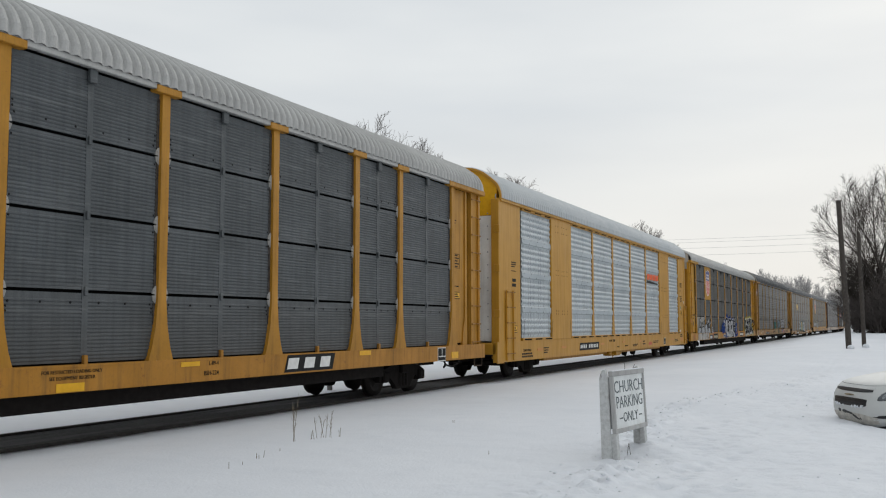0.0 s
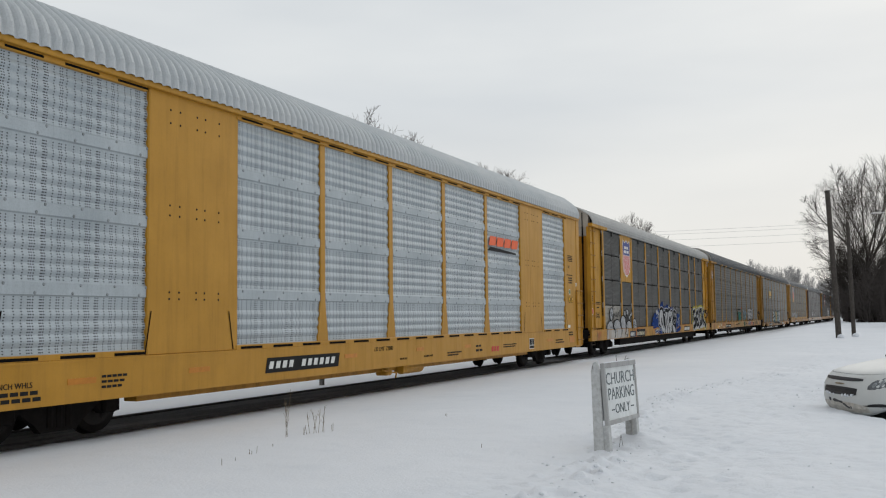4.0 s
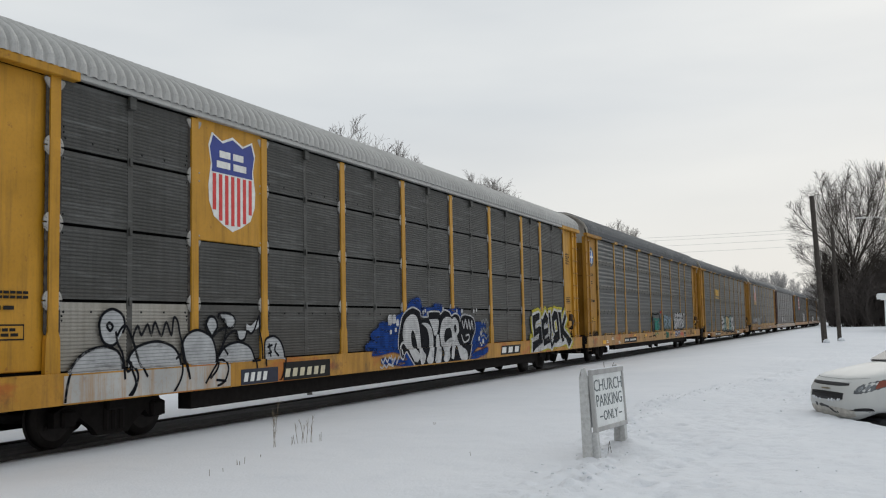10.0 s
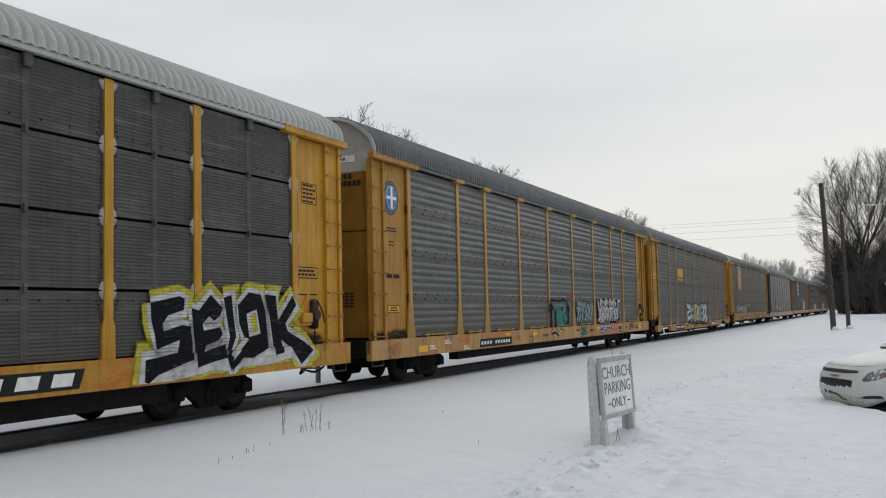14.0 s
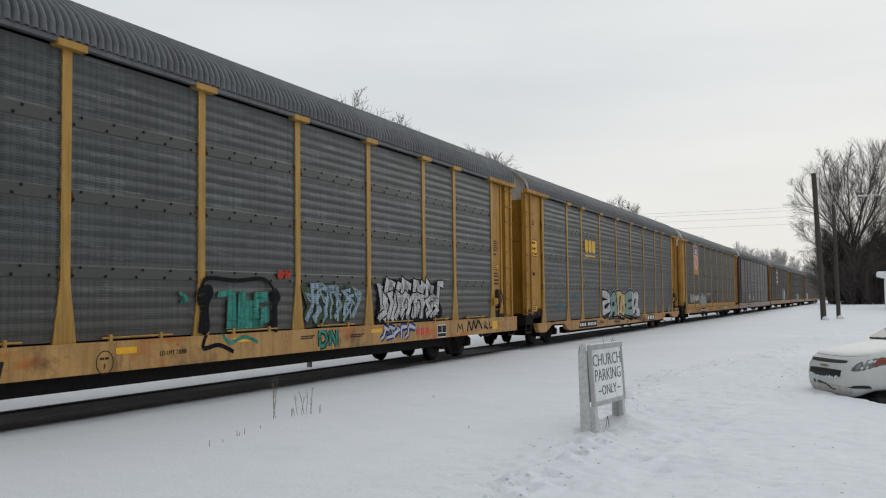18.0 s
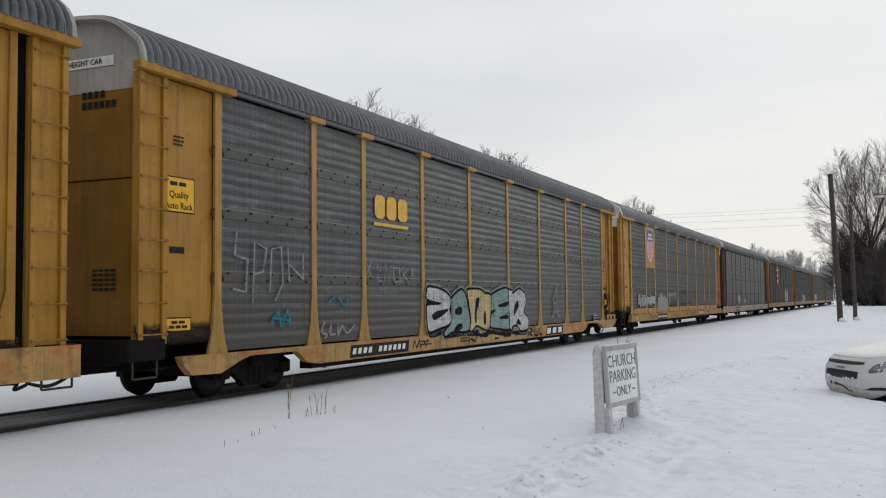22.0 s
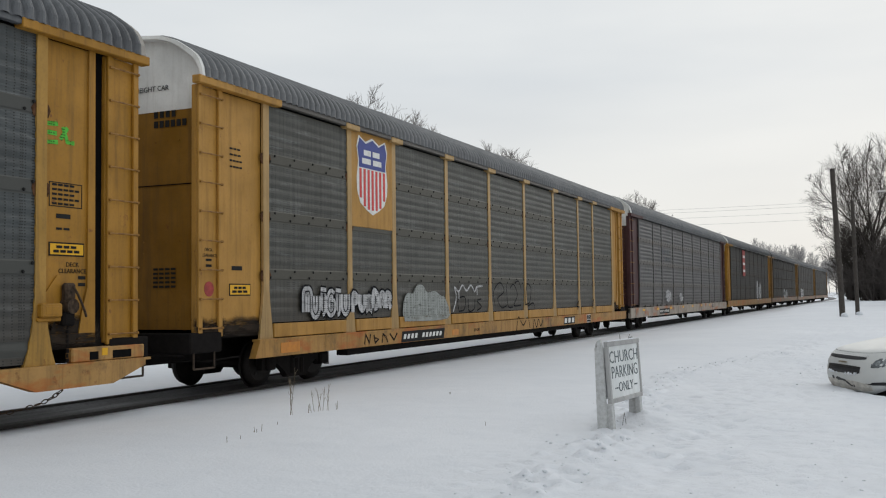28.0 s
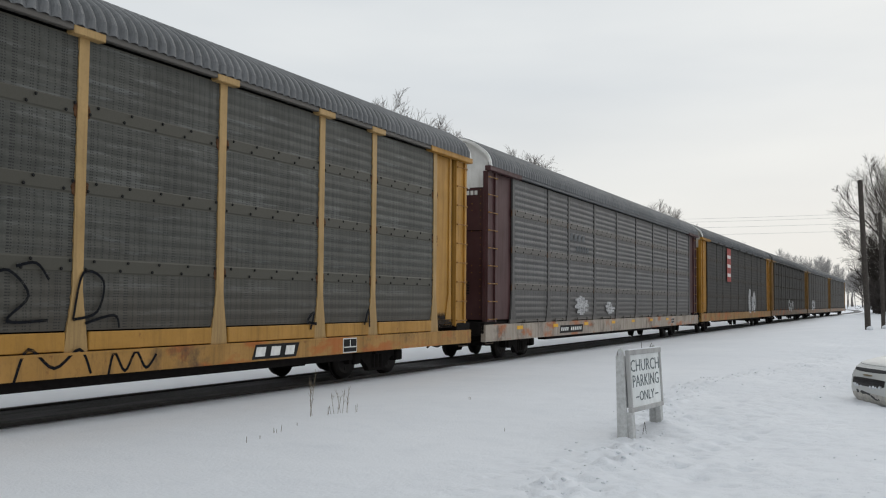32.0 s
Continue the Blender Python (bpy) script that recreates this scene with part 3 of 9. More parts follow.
# ---- autorack cars ----
HALF = 14.325                      # half of the pitch from coupler to coupler
TAIL = 0.32                        # the body reaches this much nearer to the coupler at its far end
POSTS = [2.64, 5.52, 7.45, 10.27, 13.12, 15.98, 18.82, 21.67, 23.6, 26.40]
ROOF = [(1.585, 5.07), (1.565, 5.21), (1.51, 5.34), (1.44, 5.44), (1.31, 5.545), (1.18, 5.635), (1.05, 5.72), (0.88, 5.79), (0.70, 5.84), (0.35, 5.875), (0.0, 5.89)]
PROFILE = ROOF + [(-x, z) for x, z in ROOF[-2::-1]]


def roof_profile(crown):
    """The roof's section, its rise over the eaves scaled by crown."""
    return [(x, 5.07 + (z - 5.07) * crown) for x, z in PROFILE]


def build_roof(bm, crown=1.0, tail=TAIL, pitch=0.19):
    y0, y1 = -HALF + 0.85, HALF - 0.85 + tail
    n = int((y1 - y0) / pitch) * 6
    rows = []
    for i in range(n + 1):
        y = y0 + (y1 - y0) * i / n
        out = (0.0, 0.042, 0.058, 0.058, 0.042, 0.0)[i % 6]
        row = []
        for k, (x, z) in enumerate(roof_profile(crown)):
            lift = out * (0.55 if k in (0, len(PROFILE) - 1) else 1.0)
            s = (abs(x) / 1.585) ** 2
            row.append(bm.verts.new((x + math.copysign(lift * s, x), y, z - 0.012 + lift * (1 - 0.6 * s))))
        rows.append(row)
    for a, b in zip(rows, rows[1:]):
        for k in range(len(PROFILE) - 1):
            bm.faces.new((a[k], a[k + 1], b[k + 1], b[k]))


def sheet(bm, y0, y1, line, back=1.40):
    """A pressed sheet: its section (x, z) from the foot up, run from y0 to y1, with a back."""
    a = [bm.verts.new((x, y0, z)) for x, z in line]
    b = [bm.verts.new((x, y1, z)) for x, z in line]
    for i in range(len(line) - 1):
        bm.faces.new((a[i], b[i], b[i + 1], a[i + 1]))
    ends = [bm.verts.new((back, y, z)) for y in (y0, y1) for z in (line[0][1], line[-1][1])]
    bm.faces.new((ends[0], ends[1], ends[3], ends[2]))
    bm.faces.new((*a, ends[1], ends[0]))
    bm.faces.new((*b, ends[3], ends[2]))
    bm.faces.new((a[0], b[0], ends[2], ends[0]))
    bm.faces.new((a[-1], b[-1], ends[3], ends[1]))


def fine_ribs(z0, z1, pitch=0.05):
    n = int((z1 - z0 - 0.06) / pitch)
    line, z = [(1.462, z0), (1.462, z0 + 0.03)], z0 + 0.03
    for i in range(n):
        line += [(1.471, z + pitch * 0.3), (1.471, z + pitch * 0.62), (1.460, z + pitch * 0.85), (1.460, z + pitch)]
        z += pitch
    return line + [(1.462, z1)]


BANDS = (2.0, 3.02, 4.03)


def broad_ribs(z0, z1, depth=1.0, proud=1.472, pitch=0.165):
    """Louvre-like ribs with flat bands at the deck heights."""
    line, z = [(1.462, z0)], z0 + 0.10
    while z < z1 - 0.12:
        band = next((b for b in BANDS if z - 0.02 < b + 0.09 and z + pitch > b - 0.09), None)
        if band:
            line += [(1.462, band - 0.095), (proud, band - 0.075), (proud, band + 0.075), (1.462, band + 0.095)]
            z = band + 0.16
            continue
        line += [(1.472 - 0.024 * depth, z), (1.472 - 0.014 * depth, z + pitch * 0.16), (1.471, z + pitch * 0.38), (1.472, z + pitch * 0.52), (1.472 - 0.009 * depth, z + pitch * 0.72), (1.472 - 0.022 * depth, z + pitch * 0.9)]
        z += pitch
    return line + [(1.462, z1)]


def post_outline(style, foot, top):
    """Half-outline of a post, mirrored: a stem and a flared foot."""
    w = 0.085
    if style == "flare":
        half = [(0.20, foot), (0.155, foot + 0.35), (0.11, foot + 0.62), (w, foot + 0.85), (w, top)]
    elif style == "curve":
        half = [(0.26, foot), (0.19, foot + 0.2), (0.125, foot + 0.5), (w, foot + 0.9), (w, top)]
    else:
        half = [(0.13, foot), (0.12, foot + 0.45), (w, foot + 0.55), (w, top)]
    return [(-y, z) for y, z in half] + [(y, z) for y, z in half[::-1]]


def build_wheelset(bm):
    for s in (-1, 1):
        x0 = s * 0.7175
        n = 28
        for a, b, r0, r1 in ((x0 - s * 0.02, x0 + s * 0.0, 0.435, 0.435), (x0, x0 + s * 0.115, 0.405, 0.40)):
            tube(bm, (a, 0, 0), (b, 0, 0), r0, r1, n)
        tube(bm, (x0 + s * 0.115, 0, 0), (x0 + s * 0.118, 0, 0), 0.32, 0.30, n)
        tube(bm, (x0 + s * 0.10, 0, 0), (x0 + s * 0.17, 0, 0), 0.13, 0.11, 14)
        for k in range(3):
            a = 2 * math.pi * k / 3
            tube(bm, (x0 + s * 0.115, 0.21 * math.cos(a), 0.21 * math.sin(a)), (x0 + s * 0.125, 0.21 * math.cos(a), 0.21 * math.sin(a)), 0.045, 0.04, 8)
        tube(bm, (x0 + s * 0.15, 0, 0), (s * 1.06, 0, 0), 0.075, 0.075, 10)
    tube(bm, (-0.72, 0, 0), (0.72, 0, 0), 0.085, 0.085, 10)


def build_side_frame(bm):
    o = [(-1.12, 0.30), (-0.80, 0.28), (-0.66, 0.40), (-0.42, 0.24), (-0.30, 0.12), (0.30, 0.12), (0.42, 0.24), (0.66, 0.40), (0.80, 0.28), (1.12, 0.30),
         (1.12, 0.50), (0.92, 0.58), (0.55, 0.66), (0.35, 0.70), (-0.35, 0.70), (-0.55, 0.66), (-0.92, 0.58), (-1.12, 0.50)]
    prism(bm, o, -0.06, 0.06)
    for y in (-0.89, 0.89):
        bevelled(bm, -0.10, 0.13, y - 0.13, y + 0.13, 0.29, 0.52, 0.03)
    for y in (-0.16, 0.0, 0.16):
        tube(bm, (0.03, y, 0.18), (0.03, y, 0.5), 0.065, 0.065, 8)


def build_truck(car, y, wheels):
    truck = put("truck", shared("truck_bolster", lambda bm: (bevelled(bm, -1.15, 1.15, -0.2, 0.2, 0.46, 0.74, 0.03), box(bm, -0.5, 0.5, -0.75, 0.75, 0.5, 0.6))),
                "underframe", car, "dark grimy freight-car truck", (0, y, 0))
    for s in (-1, 1):
        f = put("side_frame", shared("truck_side_frame", build_side_frame), "underframe", truck, at=(s * 1.0, 0, 0))
        if s < 0:
            f.rotation_euler = (0, 0, math.pi)
    for dy in (-0.89, 0.89):
        wheels.append(put("wheel_set", shared("wheelset", build_wheelset, True), "wheel", truck, "dark steel wheels on one axle", (0, dy, 0.405)))
    return truck


def end_outline(z0, z1, w=1.42, crown=1.0):
    """The section of the car's end between two heights, under the curve of the roof."""
    half = roof_profile(crown)[:len(ROOF)]
    pts = [(x, z) for x, z in half if z0 < z < z1]
    def width(z):
        if z <= half[0][1]:
            return w
        for (xa, za), (xb, zb) in zip(half, half[1:]):
            if za <= z <= zb:
                return min(w, xa + (xb - xa) * (z - za) / (zb - za))
        return 0.0
    right = [(width(z0), z0)] + [(min(w, x), z - 0.02) for x, z in pts]
    if z1 < half[-1][1]:
        right.append((width(z1), z1))
    left = [(-x, z) for x, z in right[::-1] if abs(x) > 1e-6]
    return right + left


def slab(bm, outline, y0, y1):
    """A flat outline in (x, z), given depth from y0 to y1."""
    a = [bm.verts.new((x, y0, z)) for x, z in outline]
    b = [bm.verts.new((x, y1, z)) for x, z in outline]
    bm.faces.new(a)
    bm.faces.new(b[::-1])
    for i in range(len(outline)):
        j = (i + 1) % len(outline)
        bm.faces.new((a[i], b[i], b[j], a[j]))


def build_end(car, sgn, c):
    """One end of a car: doors, ladder, hood, corner posts, platform, coupler, hose."""
    def E(l):
        return (HALF + c.get("tail", TAIL) - l) if sgn > 0 else (l - HALF)
    def N(l):
        return (HALF - l) if sgn > 0 else (l - HALF)
    def span(a, b):
        p, q = E(a), E(b)
        return min(p, q), max(p, q)
    yel = c["paint"]
    boxy, crown = c["style"] == "big", c.get("crown", 1.0)
    crest = 5.07 + 0.82 * crown
    # doors
    y0, y1 = span(1.0, 1.25) if not boxy else span(0.9, 1.15)
    split = c.get("split", 4.55)
    if c.get("folds"):
        edges = [-1.42 + 2.84 * i / 12 for i in range(13)]
        for i in range(12):
            a, b = edges[i] + 0.02, edges[i + 1] - 0.02
            for z0, z1, mat in ((1.12, split, c["door"]), (split, 5.07 + 0.6 * min(1, (1.6 - max(abs(a), abs(b))) / 0.7), c["door_top"])):
                bm = bmesh.new()
                bevelled(bm, a, b, y0 - 0.12, y1, z0, z1, 0.02)
                part("door_leaf", bm, mat, car)
        bm = bmesh.new()
        slab(bm, end_outline(4.95, crest, crown=crown), *span(0.86, 1.2))
        part("end_cap", bm, c["door_top"], car)
        for x in edges[1:-1]:
            bm = bmesh.new()
            z1 = 5.74 if abs(x) < 0.8 else 5.5
            bevelled(bm, x - 0.017, x + 0.017, *span(0.845, 0.9), 1.1, z1, 0.006)
            for z in (1.5, 1.9, 4.4):
                bevelled(bm, x - 0.032, x + 0.03, *span(0.84, 0.9), z + 0.1 * math.sin(x * 9), z + 0.26 + 0.1 * math.sin(x * 9), 0.01)
            part("door_slit", bm, "black_gap", car)
        bm = bmesh.new()
        slab(bm, end_outline(1.05, crest, crown=crown), *span(1.2, 1.3))
        part("door_backing", bm, "black_gap", car)
    else:
        bm = bmesh.new()
        near, far = (y0, y1) if sgn < 0 else (y1, y0)
        turn = [(1.42 - 0.17 * (1 - math.cos(a)), near - sgn * 0.17 * (1 - math.sin(a))) for a in (math.pi / 2 * i / 5 for i in range(6))]
        plan = [(1.42, far)] + turn + [(-x, y) for x, y in turn[::-1]] + [(-1.42, far)]
        lows, highs = [bm.verts.new((x, y, 1.1)) for x, y in plan], [bm.verts.new((x, y, split)) for x, y in plan]
        bm.faces.new(lows)
        bm.faces.new(highs)
        for i in range(len(plan)):
            j = (i + 1) % len(plan)
            bm.faces.new((lows[i], lows[j], highs[j], highs[i]))
        part("end_door", bm, c["door"], car)
        bm = bmesh.new()
        slab(bm, end_outline(split, crest, crown=crown), y0, y1)
        part("end_door_top", bm, c["door_top"], car)
        if sgn < 0:
            bm = bmesh.new()
            bevelled(bm, -1.25, 1.25, y0 - 0.006, y0 + 0.02, split - 0.004, split + 0.004, 0.001)
            part("door_seam", bm, "black_gap" if boxy else c["door"], car)
        if not boxy:
            bm = bmesh.new()
            box(bm, -1.25, 1.25, *span(0.985, 1.02), 3.415, 3.43)
            part("door_joint", bm, "black_gap", car)
            def rivet_rows(bm):
                for i in range(11):
                    for z in [1.25 + 0.18 * j for j in range(19)]:
                        if i in (0, 10) or z in (1.25,) or abs(z - 3.41) < 0.02 or abs(z - 2.51) < 0.02 or abs(z - 2.33) < 0.02 or abs(z - 4.13) < 0.02 or abs(z - 3.95) < 0.02:
                            tube(bm, (-1.2 + 0.24 * i, 0, z), (-1.2 + 0.24 * i, -0.008, z), 0.014, 0.010, 6)
            if sgn < 0:
                put("door_rivets", shared("door_rivets", rivet_rows), "ochre_end", car, at=(0, E(1.0), 0))["kind"] = "stuff"
    if boxy and sgn < 0:
        bm = bmesh.new()
        box(bm, 0.70, 0.735, *span(0.88, 0.91), 1.15, 5.62)
        part("door_slit", bm, "black_gap", car)
        for a, b, z0, z1 in ((0.735, 0.79, 1.15, 5.45), (0.655, 0.70, 2.8, 4.6), (0.66, 0.715, 1.15, 2.95), (-0.14, -0.10, 1.15, 5.7), (0.10, 0.125, 1.15, 5.75), (1.38, 1.41, 1.2, 5.2)):
            bm = bmesh.new()
            bevelled(bm, a, b, *span(0.865, 0.91), z0, z1, 0.006)
            part("door_strip", bm, "panel_b" if z1 < 5.5 else "bolt_light", car)
        def studs(bm):
            for i in range(10):
                for x, k in ((0.84, 0.0), (1.14, 0.12), (1.32, -0.05)):
                    tube(bm, (x, 0, 1.3 + 0.36 * i + k), (x, -0.012, 1.3 + 0.36 * i + k), 0.022 if x == 1.14 else 0.014, 0.014, 6)
            for i in range(16):
                tube(bm, (-0.12, -0.03, 1.3 + 0.24 * i), (-0.12, -0.042, 1.3 + 0.24 * i), 0.012, 0.01, 6)
        put("door_bolts", shared("door_studs", studs), "bolt_light", car, at=(0, E(0.9), 0))["kind"] = "stuff"
        bm = bmesh.new()
        rows = [(3.12 - 0.072 * k, 0.16 + 0.1 * ((k * 7) % 3) / 2) for k in range(10)] + [(2.28, 0.3), (2.21, 0.34), (2.05, 0.3), (2.0, 0.28), (1.95, 0.3), (1.9, 0.26)]
        for z, w in rows:
            n = 4 if w > 0.25 else 2
            for i in range(n):
                box(bm, 0.42 - w / 2 + w * i / n, 0.42 - w / 2 + w * (i + 0.8) / n, *span(0.89, 0.91), z, z + 0.045)
        part("small_print", bm, "black_paint", car)["kind"] = "stuff"
        for a, b, z0, z1, m in ((0.25, 0.52, 1.47, 1.56, "rust"), (0.22, 0.54, 1.28, 1.42, "panel_b")):
            bm = bmesh.new()
            box(bm, a, b, *span(0.885, 0.91), z0, z1)
            part("door_label", bm, m, car)
        bm = bmesh.new()
        for i in range(4):
            box(bm, 0.19 + 0.09 * i, 0.19 + 0.09 * i + 0.06, *span(0.885, 0.91), 5.14, 5.25)
        for i in range(6):
            box(bm, 0.13 + 0.085 * i, 0.13 + 0.085 * i + 0.06, *span(0.885, 0.91), 4.97, 5.08)
        part("car_mark", bm, "black_paint", car)["kind"] = "stuff"
        for z in (4.1, 1.75, 3.0):
            bm = bmesh.new()
            bevelled(bm, 1.40, 1.56, *span(0.70, 0.80), z, z + 0.22, 0.012)
            part("door_hinge", bm, yel, car)
    # hood over the doors
    if not c.get("folds"):
        bm = bmesh.new()
        h0, h1 = span(0.80, 1.0)
        grow = [(x * 1.006, z + 0.012) for x, z in roof_profile(crown)]
        inner = [(x * 0.975, z - 0.045) for x, z in roof_profile(crown)]
        slab(bm, grow + inner[::-1], h0, h1)
        part("roof_hood", bm, c["hood"], car)
    if boxy:
        # solid corner with a short ladder
        bm = bmesh.new()
        bevelled(bm, 1.30, 1.53, *span(0.75, 1.12), 0.62, 5.05)
        part("corner_post", bm, yel, car)
        bm = bmesh.new()
        bevelled(bm, 1.40, 1.515, *span(1.12, 2.5), 1.05, 5.06)
        part("end_plate", bm, yel, car)
        zs, (l0, l1) = [0.75 + 0.43 * i for i in range(5)], (1.27, 1.80) if sgn < 0 else (0.70, 1.24)
        x0, x1, top = 1.53, 1.58, 2.52
        bm = bmesh.new()
        bevelled(bm, 1.50, 1.535, *span(l0, l1), 0.56, 2.3, 0.006)
        part("ladder_backing", bm, yel, car)
    else:
        bm = bmesh.new()
        slot = c.get("slot") and sgn > 0
        bevelled(bm, 1.36, 1.42, *span(1.38 if not slot else 1.60, 2.57), 1.1, 4.96)
        part("end_plate", bm, yel, car)
        if slot:
            bm = bmesh.new()
            y = E(1.72)
            prism(bm, [(y - 0.2, 1.02), (y + 0.11, 1.02), (y + 0.09, 4.96), (y - 0.02, 4.96), (y - 0.03, 1.75), (y - 0.12, 1.45)], 1.40, 1.45)
            part("door_guide_post", bm, yel, car)
            # near-black strip standing for the shade in the slot
            bm = bmesh.new()
            bevelled(bm, 1.26, 1.33, *span(1.3, 1.65), 1.06, 5.07)
            part("door_gap", bm, "black_gap", car)
        bm = bmesh.new()
        bevelled(bm, 1.34, 1.44, *span(0.83, 1.43), 1.0, 4.96)
        part("ladder_backing", bm, yel, car)
        bm = bmesh.new()
        bevelled(bm, 1.44, 1.60, *span(0.72, 2.98), 4.955, 5.08)
        part("top_beam", bm, yel, car)
        x0, x1, top, l0, l1 = 1.44, 1.49, 4.96, 0.88, 1.38
        zs = [1.12 + 0.46 * i for i in range(9)]
    bm = bmesh.new()
    wide = 0.05 if not boxy else 0.02
    for l in (l0, l1):
        p, q = span(l - wide, l + wide)
        bevelled(bm, x0, x1, p, q, 0.98 if not boxy else 0.56, top, 0.008)
    lad = part("ladder", bm, yel, car)
    def rung(b):
        h = (l1 - l0) / 2 + 0.02
        tube(b, (0, -h, 0), (0, h, 0), 0.012, 0.012, 6)
        for y in (-h, h):
            tube(b, (-0.025, y, 0), (0.012, y, 0), 0.022, 0.018, 6)
    for z in zs:
        put("rung", shared(f"rung{l1 - l0:.2f}", rung), "rung_worn", lad, at=(x1 + 0.022, E((l0 + l1) / 2), z))
    # platform, striker, coupler, steps
    s0 = c["sill"][0]
    bm = bmesh.new()
    bevelled(bm, -1.45, 1.5, *span(0.62, 1.4), max(0.74, s0), 1.06, 0.02)
    part("end_platform", bm, c["sill_paint"] if boxy else "underframe", car)
    bm = bmesh.new()
    a, b = sorted((N(0.02), E(0.95)))
    bevelled(bm, -0.12, 0.12, a, b, 0.66, 0.94, 0.03)
    bevelled(bm, -0.18, 0.2, *sorted((N(-0.12), N(0.16))), 0.68, 0.98, 0.05)
    part("coupler", bm, "underframe", car)
    bm = bmesh.new()
    pipe(bm, [(1.48, E(0.72), 0.95), (1.48, E(0.72), 0.5), (1.48, E(1.22), 0.5), (1.48, E(1.22), 0.95)], 0.016)
    part("sill_step", bm, "step_steel" if not boxy else c["sill_paint"], car)
    bm = bmesh.new()
    pipe(bm, curve_points([(0.35, E(0.75), 0.66), (0.37, E(0.6), 0.52), (0.34, N(0.3), 0.42), (0.28, N(0.05), 0.46), (0.25, N(0.0), 0.5)], 5), 0.026)
    part("air_hose", bm, "hose", car)
    bm = bmesh.new()
    pipe(bm, [(1.42, E(0.55), 0.72), (0.3, E(0.5), 0.72)], 0.016)
    pipe(bm, [(1.3, E(2.1), 0.62), (1.2, E(1.4), 0.58), (0.9, E(0.8), 0.62)], 0.016)
    part("cut_lever", bm, "underframe", car)


def dashes(car, name, material, rows, x=1.5):
    """Small writing that cannot be read: rows of (l, z, width, height) as plain bars."""
    bm = bmesh.new()
    for l, z, w, h in rows:
        n = max(1, int(w / (h * 2.8)))
        for i in range(n):
            a = l - HALF + w * i / n
            box(bm, x, x + 0.003, a, a + w / n * 0.8, z, z + h)
    part(name, bm, material, car)["kind"] = "stuff"


def board(car, name, material, l0, l1, z0, z1, x, lean=0.0, thick=0.004):
    bm = bmesh.new()
    a, b = l0 - HALF, l1 - HALF
    prism(bm, [(a, z0), (b, z0), (b + lean, z1), (a + lean, z1)], x, x + thick)
    return part(name, bm, material, car)


